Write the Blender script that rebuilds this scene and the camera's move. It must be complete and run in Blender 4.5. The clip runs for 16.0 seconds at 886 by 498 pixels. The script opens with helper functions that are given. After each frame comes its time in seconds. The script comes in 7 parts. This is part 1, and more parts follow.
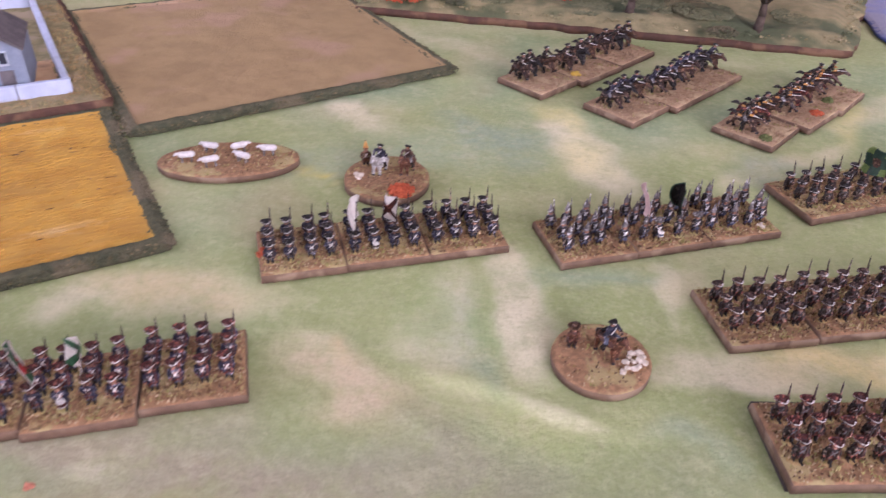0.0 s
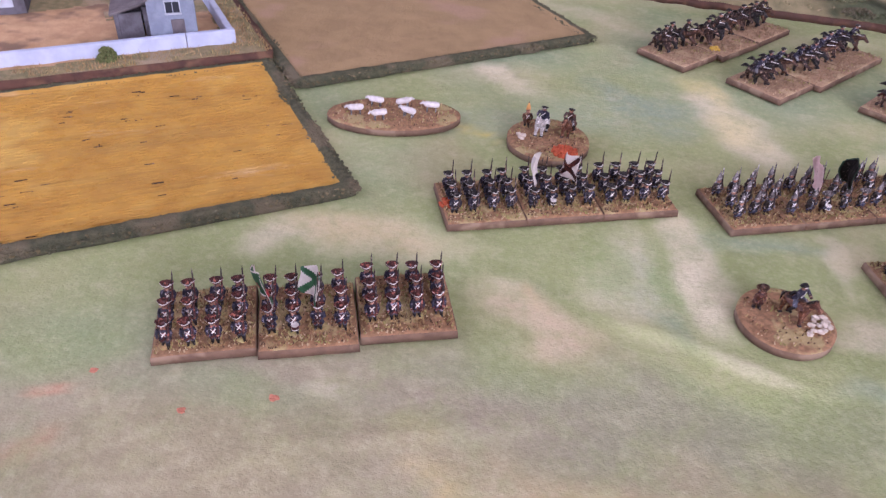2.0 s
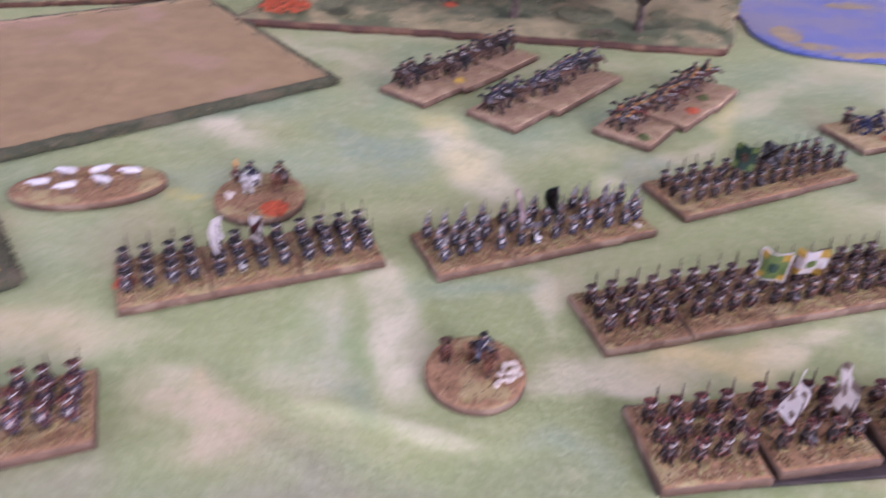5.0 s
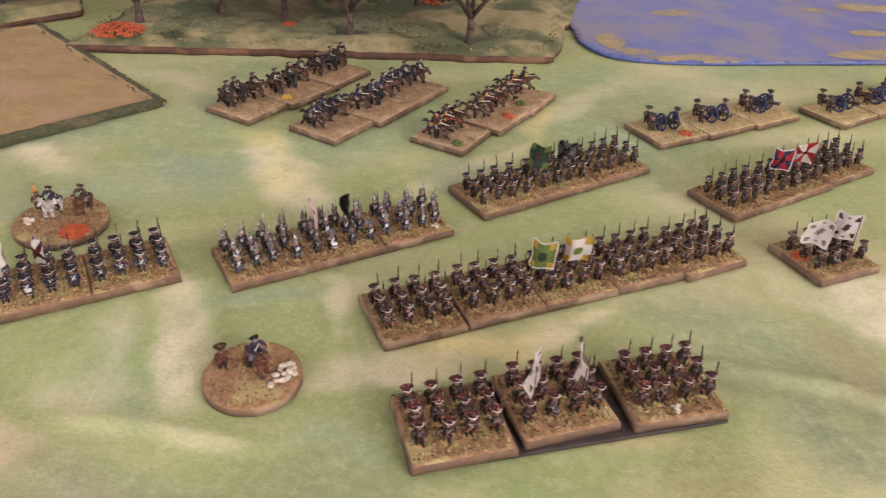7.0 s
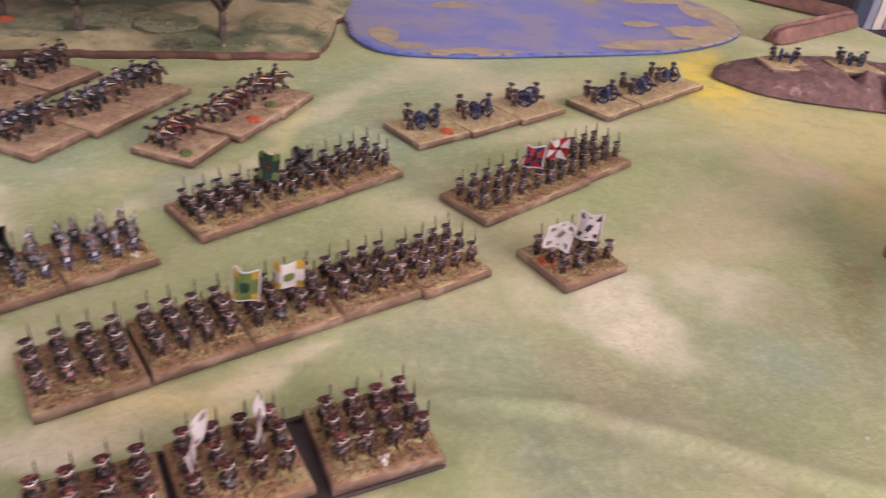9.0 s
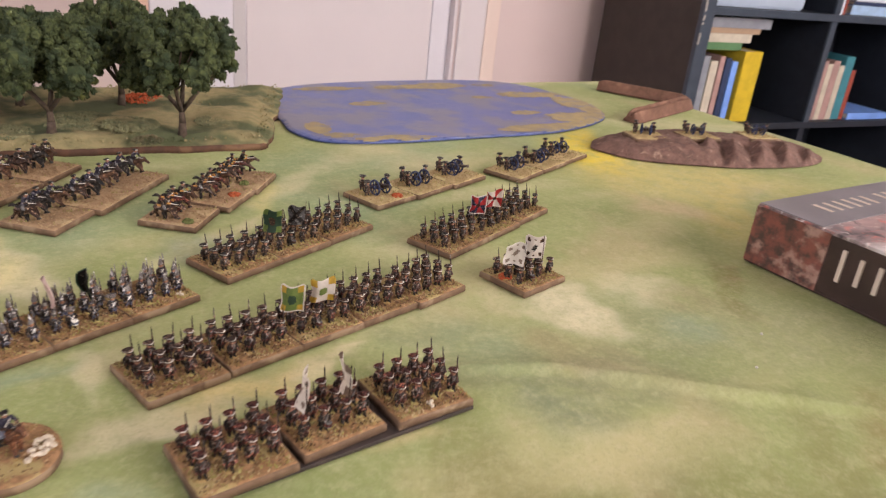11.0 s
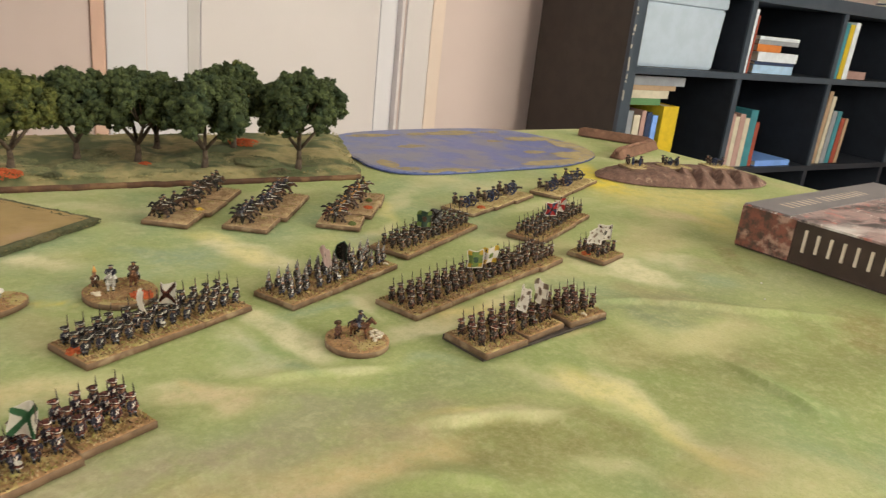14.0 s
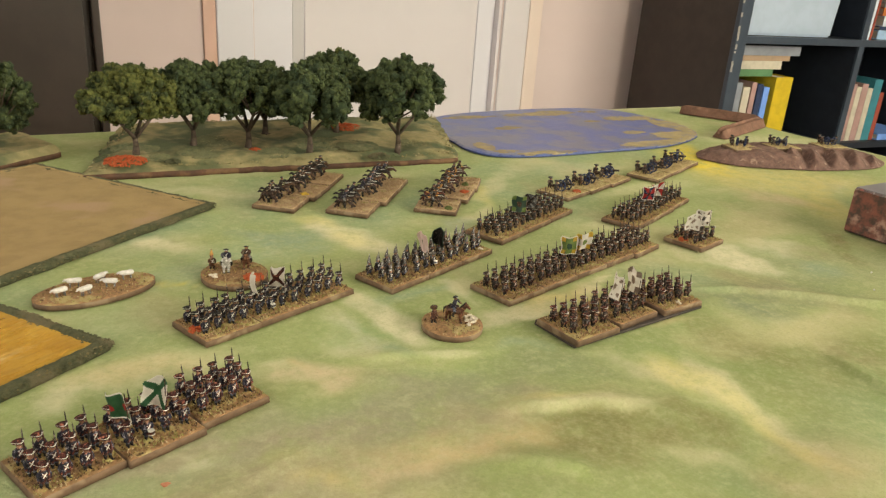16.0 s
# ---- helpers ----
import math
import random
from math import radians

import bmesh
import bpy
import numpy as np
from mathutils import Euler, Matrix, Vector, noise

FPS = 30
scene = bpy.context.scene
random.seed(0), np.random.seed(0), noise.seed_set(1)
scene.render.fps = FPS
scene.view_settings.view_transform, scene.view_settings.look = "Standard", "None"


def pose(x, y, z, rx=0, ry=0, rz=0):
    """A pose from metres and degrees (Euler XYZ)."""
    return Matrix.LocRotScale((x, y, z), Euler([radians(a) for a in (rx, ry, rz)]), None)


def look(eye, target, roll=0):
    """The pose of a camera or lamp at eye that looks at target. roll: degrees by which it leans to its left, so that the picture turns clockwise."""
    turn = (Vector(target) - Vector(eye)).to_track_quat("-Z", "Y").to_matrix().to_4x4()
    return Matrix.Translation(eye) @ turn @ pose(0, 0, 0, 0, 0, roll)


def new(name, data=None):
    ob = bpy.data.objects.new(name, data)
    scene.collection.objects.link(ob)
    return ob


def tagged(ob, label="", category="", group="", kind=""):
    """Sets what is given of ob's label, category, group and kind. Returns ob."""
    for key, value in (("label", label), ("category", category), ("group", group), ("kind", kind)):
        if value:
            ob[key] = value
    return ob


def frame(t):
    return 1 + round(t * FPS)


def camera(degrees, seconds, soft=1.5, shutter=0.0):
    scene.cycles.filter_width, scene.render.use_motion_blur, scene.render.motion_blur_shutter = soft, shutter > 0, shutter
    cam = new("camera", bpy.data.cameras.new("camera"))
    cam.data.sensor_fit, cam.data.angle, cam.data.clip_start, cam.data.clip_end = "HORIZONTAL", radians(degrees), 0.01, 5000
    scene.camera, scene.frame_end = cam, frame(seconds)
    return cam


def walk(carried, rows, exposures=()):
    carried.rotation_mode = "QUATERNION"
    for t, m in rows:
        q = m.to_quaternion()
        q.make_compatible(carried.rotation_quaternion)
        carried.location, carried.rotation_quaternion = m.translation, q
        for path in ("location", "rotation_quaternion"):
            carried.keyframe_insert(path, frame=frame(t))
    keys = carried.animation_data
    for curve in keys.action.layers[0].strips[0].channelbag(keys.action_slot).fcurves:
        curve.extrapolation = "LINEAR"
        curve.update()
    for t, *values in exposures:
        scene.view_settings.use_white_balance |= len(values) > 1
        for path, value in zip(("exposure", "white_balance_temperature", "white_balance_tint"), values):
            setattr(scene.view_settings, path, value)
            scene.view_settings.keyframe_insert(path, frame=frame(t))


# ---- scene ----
cam = camera(61.6, 16.0, soft=1.25, shutter=0.5)
PATH = [
    (0, (0.0070, 0.0022, 0.1076), (-0.0420, 0.8145, -0.4735), 2.28),
    (0.5, (-0.0013, -0.0080, 0.1083), (-0.0822, 0.7948, -0.4825), 2.61),
    (1, (-0.0150, -0.0139, 0.1088), (-0.1101, 0.7832, -0.4875), 3.03),
    (1.5, (-0.0222, -0.0140, 0.1103), (-0.1213, 0.7783, -0.4918), 3.34),
    (2, (-0.0257, -0.0115, 0.1071), (-0.1208, 0.7748, -0.5035), 3.65),
    (2.5, (-0.0280, -0.0075, 0.1021), (-0.1187, 0.7708, -0.5191), 3.61),
    (3, (-0.0216, -0.0015, 0.1009), (-0.1059, 0.7727, -0.5263), 3.39),
    (3.5, (-0.0098, 0.0017, 0.1023), (-0.0865, 0.7764, -0.5253), 2.99),
    (4, (-0.0028, 0.0019, 0.1028), (-0.0615, 0.7849, -0.5164), 2.62),
    (4.5, (0.0130, -0.0007, 0.1066), (-0.0263, 0.7920, -0.5018), 2.24),
    (5, (0.0193, 0.0081, 0.1063), (0.0685, 0.8289, -0.4629), 2.96),
    (5.2, (0.0154, 0.0119, 0.1096), (0.1304, 0.8412, -0.4371), 4.18),
    (7.3, (0.0559, -0.0035, 0.1095), (0.2103, 0.8191, -0.4377), 2.97),
    (7.5, (0.0588, -0.0001, 0.1073), (0.2151, 0.8196, -0.4438), 2.80),
    (8, (0.0689, 0.0075, 0.1056), (0.2656, 0.8164, -0.4484), 3.44),
    (8.5, (0.0813, 0.0110, 0.1065), (0.3508, 0.8045, -0.4390), 4.97),
    (9, (0.0875, 0.0126, 0.1035), (0.4295, 0.7839, -0.4333), 6.49),
    (9.2, (0.0918, 0.0136, 0.1054), (0.4578, 0.7764, -0.4278), 6.83),
    (11.3, (0.0179, -0.0331, 0.1022), (0.5724, 0.7147, -0.2630), 6.53),
    (11.5, (0.0032, -0.0392, 0.1011), (0.5933, 0.6892, -0.2470), 7.10),
    (12, (-0.0291, -0.0442, 0.0994), (0.6202, 0.6434, -0.2255), 7.84),
    (12.5, (-0.0541, -0.0567, 0.1036), (0.6105, 0.6173, -0.2188), 7.50),
    (13, (-0.0741, -0.0640, 0.1046), (0.5912, 0.6160, -0.2036), 7.62),
    (13.5, (-0.0828, -0.0653, 0.1048), (0.5539, 0.6420, -0.2024), 7.02),
    (14, (-0.0843, -0.0663, 0.1065), (0.5167, 0.6685, -0.2080), 6.13),
    (14.5, (-0.0892, -0.0703, 0.1088), (0.4806, 0.6842, -0.2169), 5.55),
    (15, (-0.0877, -0.0687, 0.1073), (0.4512, 0.7028, -0.2311), 4.96),
    (15.5, (-0.0873, -0.0688, 0.1115), (0.4222, 0.7177, -0.2376), 4.41),
    (16, (-0.0872, -0.0713, 0.1129), (0.4020, 0.7248, -0.2433), 4.06),
]
walk(cam, [(t, look(eye, target, roll)) for t, eye, target, roll in PATH],
     exposures=[(0.0, -0.06, 5500, 36), (2.0, -0.13, 5350, 38), (3.5, -0.12, 5250, 41), (5.0, 0.0, 5150, 40), (7.4, -0.13, 6400, 20), (8.0, -0.13, 6150, 26),
                (9.2, -0.12, 6000, 36), (11.3, -0.16, 6650, 14), (13.0, -0.19, 6950, 2), (16.0, -0.15, 7350, -3)])

# ---- light ----
MM = 0.001
world = bpy.data.worlds.new("sky")
scene.world = world
world.use_nodes = True
wt = world.node_tree
sky = wt.nodes.new("ShaderNodeTexSky")
sky.sky_type, sky.sun_disc, sky.sun_elevation, sky.sun_rotation = "NISHITA", False, radians(38), radians(150)
wt.nodes["Background"].inputs["Strength"].default_value = 0.12
wt.links.new(sky.outputs["Color"], wt.nodes["Background"].inputs["Color"])


def area_lamp(name, eye, target, w, h, power, colour):
    """Daylight that enters through a window's opening."""
    lamp = bpy.data.lights.new(name, "AREA")
    lamp.shape, lamp.size, lamp.size_y, lamp.energy, lamp.color = "RECTANGLE", w, h, power, colour
    ob = new(name, lamp)
    ob.matrix_world = look(eye, target)
    return ob


area_lamp("window_light", (1.85, -1.92, 0.95), (1.2, 0.1, 0.2), 2.3, 1.25, 104, (1.0, 0.95, 0.87))
# Fill light from the left, through a west window added for it.
area_lamp("window_light", (-1.92, -0.5, 0.95), (0.2, 0.7, 0.35), 1.4, 1.25, 27, (0.97, 0.97, 0.97))


# ---- materials ----
def mat(name, c1, c2=None, size=0.01, rough=0.7, metal=0.0, bump=0.0, bump_size=None, c3=None, size3=None, vary=0.0, spec=0.4, c3_at=(0.52, 0.62), sheen=0.0):
    """A painted or natural surface: two colours in a noise of the given size, a third in larger patches, and fine relief."""
    m = bpy.data.materials.new(name)
    m.use_nodes = True
    nt = m.node_tree
    bsdf = nt.nodes["Principled BSDF"]
    bsdf.inputs["Roughness"].default_value = rough
    bsdf.inputs["Metallic"].default_value = metal
    bsdf.inputs["Specular IOR Level"].default_value = spec
    if sheen:
        bsdf.inputs["Sheen Weight"].default_value = sheen
    geo = nt.nodes.new("ShaderNodeNewGeometry")

    def noise_tex(sz, detail=4.0, ro=0.6):
        n = nt.nodes.new("ShaderNodeTexNoise")
        n.inputs["Scale"].default_value, n.inputs["Detail"].default_value, n.inputs["Roughness"].default_value = 1.0 / sz, detail, ro
        nt.links.new(geo.outputs["Position"], n.inputs["Vector"])
        return n.outputs["Fac"]

    def ramp(fac, a, b):
        r = nt.nodes.new("ShaderNodeMapRange")
        r.interpolation_type = "SMOOTHSTEP"
        r.inputs["From Min"].default_value, r.inputs["From Max"].default_value = a, b
        nt.links.new(fac, r.inputs["Value"])
        return r.outputs["Result"]

    def mix(fac, a, b):
        x = nt.nodes.new("ShaderNodeMix")
        x.data_type = "RGBA"
        nt.links.new(fac, x.inputs["Factor"])
        for sock, v in ((x.inputs["A"], a), (x.inputs["B"], b)):
            if isinstance(v, tuple):
                sock.default_value = (*v, 1)
            else:
                nt.links.new(v, sock)
        return x.outputs["Result"]

    col = mix(ramp(noise_tex(size), 0.35, 0.65), c1, c2 or tuple(v * 0.8 for v in c1))
    if c3:
        col = mix(ramp(noise_tex(size3 or size * 6, 3.0), *c3_at), col, c3)
    if vary:
        info = nt.nodes.new("ShaderNodeObjectInfo")
        hsv = nt.nodes.new("ShaderNodeHueSaturation")
        r = nt.nodes.new("ShaderNodeMapRange")
        r.inputs["To Min"].default_value, r.inputs["To Max"].default_value = 1 - vary, 1 + vary
        nt.links.new(info.outputs["Random"], r.inputs["Value"])
        nt.links.new(r.outputs["Result"], hsv.inputs["Value"])
        nt.links.new(col, hsv.inputs["Color"])
        col = hsv.outputs["Color"]
    nt.links.new(col, bsdf.inputs["Base Color"])
    if bump:
        b = nt.nodes.new("ShaderNodeBump")
        b.inputs["Strength"].default_value, b.inputs["Distance"].default_value = 0.9, bump
        nt.links.new(noise_tex(bump_size or size, 6.0, 0.7), b.inputs["Height"])
        nt.links.new(b.outputs["Normal"], bsdf.inputs["Normal"])
    return m


def cloth_material():
    """Green cloth painted by hand in soft patches of cream, tan and ochre."""
    m = bpy.data.materials.new("painted_cloth")
    m.use_nodes = True
    nt = m.node_tree
    bsdf = nt.nodes["Principled BSDF"]
    bsdf.inputs["Roughness"].default_value = 0.82
    bsdf.inputs["Specular IOR Level"].default_value = 0.2
    geo = nt.nodes.new("ShaderNodeNewGeometry")
    warp = nt.nodes.new("ShaderNodeTexNoise")
    warp.inputs["Scale"].default_value, warp.inputs["Detail"].default_value = 22.0, 4.0
    nt.links.new(geo.outputs["Position"], warp.inputs["Vector"])
    sub = nt.nodes.new("ShaderNodeVectorMath")
    sub.operation = "SUBTRACT"
    nt.links.new(warp.outputs["Color"], sub.inputs[0])
    sub.inputs[1].default_value = (0.5, 0.5, 0.5)
    mul = nt.nodes.new("ShaderNodeVectorMath")
    mul.operation = "MULTIPLY_ADD"
    nt.links.new(sub.outputs[0], mul.inputs[0])
    mul.inputs[1].default_value = (0.03, 0.03, 0)
    nt.links.new(geo.outputs["Position"], mul.inputs[2])
    pos = mul.outputs[0]

    def noise_tex(sz, detail, ro, src, offset=(0, 0, 0), stretch=(1, 1, 1), turn=0):
        mp = nt.nodes.new("ShaderNodeMapping")
        mp.inputs["Location"].default_value, mp.inputs["Scale"].default_value = offset, stretch
        mp.inputs["Rotation"].default_value = (0, 0, radians(turn))
        nt.links.new(src, mp.inputs["Vector"])
        n = nt.nodes.new("ShaderNodeTexNoise")
        n.inputs["Scale"].default_value, n.inputs["Detail"].default_value, n.inputs["Roughness"].default_value = 1.0 / sz, detail, ro
        nt.links.new(mp.outputs["Vector"], n.inputs["Vector"])
        return n.outputs["Fac"]

    def ramp(fac, a, b, lo=0.0, hi=1.0):
        r = nt.nodes.new("ShaderNodeMapRange")
        r.interpolation_type = "SMOOTHSTEP"
        for key, v in (("From Min", a), ("From Max", b), ("To Min", lo), ("To Max", hi)):
            r.inputs[key].default_value = v
        nt.links.new(fac, r.inputs["Value"])
        return r.outputs["Result"]

    def mix(fac, a, b):
        x = nt.nodes.new("ShaderNodeMix")
        x.data_type = "RGBA"
        nt.links.new(fac, x.inputs["Factor"])
        for sock, v in ((x.inputs["A"], a), (x.inputs["B"], b)):
            if isinstance(v, tuple):
                sock.default_value = (*v, 1)
            else:
                nt.links.new(v, sock)
        return x.outputs["Result"]

    def math(op, a, b):
        x = nt.nodes.new("ShaderNodeMath")
        x.operation = op
        for sock, v in ((x.inputs[0], a), (x.inputs[1], b)):
            if isinstance(v, (int, float)):
                sock.default_value = v
            else:
                nt.links.new(v, sock)
        return x.outputs[0]

    green = mix(ramp(noise_tex(0.07, 2, 0.45, pos), 0.32, 0.7), (0.27, 0.32, 0.125), (0.345, 0.385, 0.165))
    green = mix(ramp(noise_tex(0.11, 3, 0.5, pos, (3, 1, 0)), 0.5, 0.72), green, (0.25, 0.33, 0.185))
    col = mix(ramp(noise_tex(0.10, 2, 0.45, pos, (7, 2, 0), (1, 1.9, 1), 35), 0.50, 0.72, 0, 0.65), green, (0.60, 0.53, 0.31))
    col = mix(ramp(noise_tex(0.065, 3, 0.5, pos, (2, 9, 0), (1.6, 1, 1), 20), 0.52, 0.74, 0, 0.45), col, (0.46, 0.37, 0.22))
    # Brushed patches and some shade, carried by the cloth as paint: colour, and how thickly it covers.
    paint = nt.nodes.new("ShaderNodeAttribute")
    paint.attribute_name = "brushed_paint_and_shade"
    cover = math("MULTIPLY", paint.outputs["Alpha"], ramp(noise_tex(0.010, 5, 0.7, geo.outputs["Position"], (2, 0, 0)), 0.3, 0.6, 0.5, 1.0))
    col = mix(cover, col, paint.outputs["Color"])
    # Sponged mottling, worn weave and brush marks.
    col = mix(ramp(noise_tex(0.0075, 5, 0.7, geo.outputs["Position"], (4, 4, 0)), 0.5, 0.66, 0, 0.2), col, (0.62, 0.56, 0.35))
    col = mix(ramp(noise_tex(0.010, 5, 0.7, geo.outputs["Position"], (9, 2, 0)), 0.5, 0.68, 0, 0.2), col, (0.20, 0.23, 0.10))
    col = mix(ramp(noise_tex(0.0022, 6, 0.8, geo.outputs["Position"]), 0.4, 0.75, 0, 0.24), col, (0.68, 0.63, 0.43))
    col = mix(ramp(noise_tex(0.0011, 4, 0.8, geo.outputs["Position"], (6, 3, 0)), 0.48, 0.72, 0, 0.3), col, (0.20, 0.21, 0.10))
    col = mix(ramp(noise_tex(0.02, 5, 0.75, geo.outputs["Position"], (1, 5, 0), (1, 1.8, 1), 25), 0.55, 0.8, 0, 0.18), col, (0.62, 0.57, 0.38))
    col = mix(ramp(noise_tex(0.008, 4, 0.6, geo.outputs["Position"], (5, 1, 0)), 0.68, 0.8, 0, 0.16), col, (0.42, 0.24, 0.15))
    nt.links.new(col, bsdf.inputs["Base Color"])
    b = nt.nodes.new("ShaderNodeBump")
    b.inputs["Strength"].default_value, b.inputs["Distance"].default_value = 0.45, 0.0006
    h = math("ADD", noise_tex(0.0012, 3, 0.7, geo.outputs["Position"]), math("MULTIPLY", noise_tex(0.03, 4, 0.6, geo.outputs["Position"], (0, 0, 0), (1, 1.6, 1), -20), 1.6))
    nt.links.new(h, b.inputs["Height"])
    nt.links.new(b.outputs["Normal"], bsdf.inputs["Normal"])
    return m


# BEIGE and SAGE are darkened to take in the shade at the near edge.
WHITE, CREAM, TANL, TAN = (0.68, 0.63, 0.43), (0.63, 0.575, 0.355), (0.56, 0.44, 0.27), (0.50, 0.36, 0.23)
YELLOW, YELLOWL, OLIVE, SHADOW_BROWN = (0.72, 0.56, 0.06), (0.60, 0.50, 0.18), (0.22, 0.21, 0.08), (0.245, 0.195, 0.08)
COOL, SAGE, LIME, BEIGE = (0.25, 0.33, 0.225), (0.315, 0.32, 0.20), (0.33, 0.385, 0.145), (0.345, 0.295, 0.20)
PINK, RUST = (0.60, 0.45, 0.31), (0.52, 0.24, 0.14)
TANW, CREAMY, GREEN, GREENG, OLIVEG, DEEP = (0.58, 0.46, 0.245), (0.68, 0.60, 0.245), (0.245, 0.33, 0.115), (0.27, 0.32, 0.165), (0.30, 0.27, 0.14), (0.20, 0.235, 0.13)
PATCHES = []
# First broad washes; those along the near edge also darken it for shade.
PATCHES += [
    (350, 200, 70, 34, -30, CREAMY, 0.45), (330, 235, 60, 45, 0, YELLOWL, 0.5), (-25, 200, 60, 16, 15, (0.33, 0.40, 0.26), 0.6), (20, 60, 90, 30, -15, OLIVEG, 0.35),
    (-75, 62, 85, 34, 8, BEIGE, 0.8), (-10, 78, 60, 18, 5, SAGE, 0.8), (150, 40, 60, 30, -20, OLIVE, 0.45), (230, 95, 60, 26, -25, SAGE, 0.5),
    (-108, 72, 4, 2, 40, RUST, 0.7), (-104, 57, 6, 2.5, 55, RUST, 0.75), (-96, 71, 2, 1.5, 0, RUST, 0.6), (-112, 64, 5, 2, 70, RUST, 0.6),
    (103, 212, 26, 6, 30, CREAM, 0.75),
]
# Light scuffs.
PATCHES += [
    (76, 120, 30, 6, 10, CREAM, 0.6), (81, 14, 26, 14, 10, TAN, 0.5), (-58, 128, 22, 9, 15, CREAM, 0.6), (150, 262, 40, 9, 40, CREAM, 0.55),
    (-16, 300, 30, 10, -40, CREAM, 0.5), (440, 300, 70, 24, -30, CREAM, 0.5), (430, 440, 80, 16, 0, CREAM, 0.5), (60, 290, 60, 14, 5, CREAM, 0.4),
    (18, 134, 21, 7, -74, WHITE, 0.6), (12, 152, 10, 4, -71, CREAM, 0.70), (-15, 108, 16, 7, -50, PINK, 0.45), (-26, 115, 14, 5, -28, CREAM, 0.70),
    (-36, 229, 17, 6, -45, WHITE, 0.85),
]
# Highlights and cool shades.
PATCHES += [
    (38, 215, 26, 10, -64, WHITE, 0.85), (27, 226, 9, 6, -45, CREAM, 0.60), (-78, 125, 12, 9, 33, WHITE, 0.70), (-60, 134, 13, 5, 15, CREAM, 0.50),
    (60, 116, 15, 4, 17, WHITE, 0.80), (-42, 187, 13, 3, -41, YELLOW, 0.50), (34, 144, 16, 5, 15, COOL, 0.65), (4, 220, 20, 13, -33, COOL, 0.78),
    (6, 122, 17, 7, -70, COOL, 0.78), (51, 95, 8, 6, -50, COOL, 0.65), (-26, 88, 24, 7, 2, SAGE, 0.50), (-59, 81, 23, 5, 2, BEIGE, 0.60),
    (24, 92, 12, 4, -21, SAGE, 0.50),
]
# Tan and yellow ground by the earthworks; olive paint and brown shadow by the book.
PATCHES += [
    (318, 262, 35, 25, -97, YELLOW, 0.95), (327, 283, 14, 37, -38, YELLOW, 0.80), (323, 174, 55, 16, -136, YELLOWL, 0.60), (291, 184, 21, 21, -53, TANL, 0.65),
    (190, 126, 16, 11, -60, WHITE, 0.8), (217, 127, 16, 10, -24, WHITE, 0.60), (251, 119, 28, 7, -124, OLIVE, 0.78), (264, 124, 12, 5, -123, SHADOW_BROWN, 0.91),
    (160, 107, 11, 4, -53, OLIVE, 0.59), (173, 101, 15, 5, -41, TANL, 0.78), (151, 93, 13, 6, -41, COOL, 0.65), (154, 83, 10, 5, -26, CREAM, 0.50),
    (215, 101, 10, 12, -71, COOL, 0.52),
]
# Olive and brown shades.
PATCHES += [
    (169, 138, 12, 5, -73, CREAM, 0.60), (225, 227, 43, 10, 3, CREAM, 0.50), (1, 126, 24, 7, 98, WHITE, 0.50), (-22, 105, 20, 7, -25, TANL, 0.4),
    (-3, 66, 35, 9, 14, TANL, 0.91), (37, 51, 28, 16, -17, OLIVE, 0.92), (70, 44, 16, 6, -60, OLIVE, 0.7), (84, 52, 36, 7, -69, CREAM, 0.80),
    (92, 59, 16, 6, 77, CREAM, 0.60), (41, 63, 27, 4, -22, CREAM, 0.60), (120, 71, 24, 12, -87, OLIVE, 0.52), (151, 49, 17, 8, -109, OLIVEG, 0.45),
    (-34, 64, 12, 6, -48, YELLOWL, 0.50),
]
# Second coat of highlights, and a brown patch painted as shadow.
PATCHES += [
    (12, 40, 15, 5, -36, LIME, 0.78), (30, 93, 31, 11, -23, LIME, 0.65), (76, 17, 15, 11, -48, LIME, 0.65), (57, 28, 11, 6, -53, CREAM, 0.50),
    (124, 141, 19, 13, -44, LIME, 0.52), (16, 127, 14, 6, -67, WHITE, 0.5), (-24, 107, 18, 6, -26, CREAM, 0.5), (4, 61, 25, 9, -12, TANW, 0.75),
    (42, 46, 22, 11, -14, OLIVE, 0.75), (66, 38, 12, 6, -44, OLIVE, 0.5), (82, 60, 16, 8, -94, CREAMY, 0.55), (88, 31, 26, 5, -82, CREAMY, 0.42),
    (224, 32, 28, 17, -116, SHADOW_BROWN, 0.80),
]
# Second coat of greens.
PATCHES += [
    (197, 40, 27, 11, -106, OLIVE, 0.50), (148, 47, 12, 9, -90, OLIVEG, 0.45), (42, 85, 32, 10, -21, GREEN, 0.60), (134, 15, 25, 16, -97, GREEN, 0.60),
    (-26, 93, 15, 7, -8, GREEN, 0.40), (29, 72, 18, 3, -26, CREAMY, 0.50), (102, 64, 29, 8, -45, GREEN, 0.40), (-18, 104, 15, 5, -28, PINK, 0.4),
    (-19, 114, 8, 3, -50, TANW, 0.60), (-27, 78, 23, 8, 5, BEIGE, 0.80), (-42, 64, 20, 5, 0, BEIGE, 0.80), (16, 134, 20, 7, -73, WHITE, 0.5),
    (28, 104, 17, 3, -23, WHITE, 0.45),
]
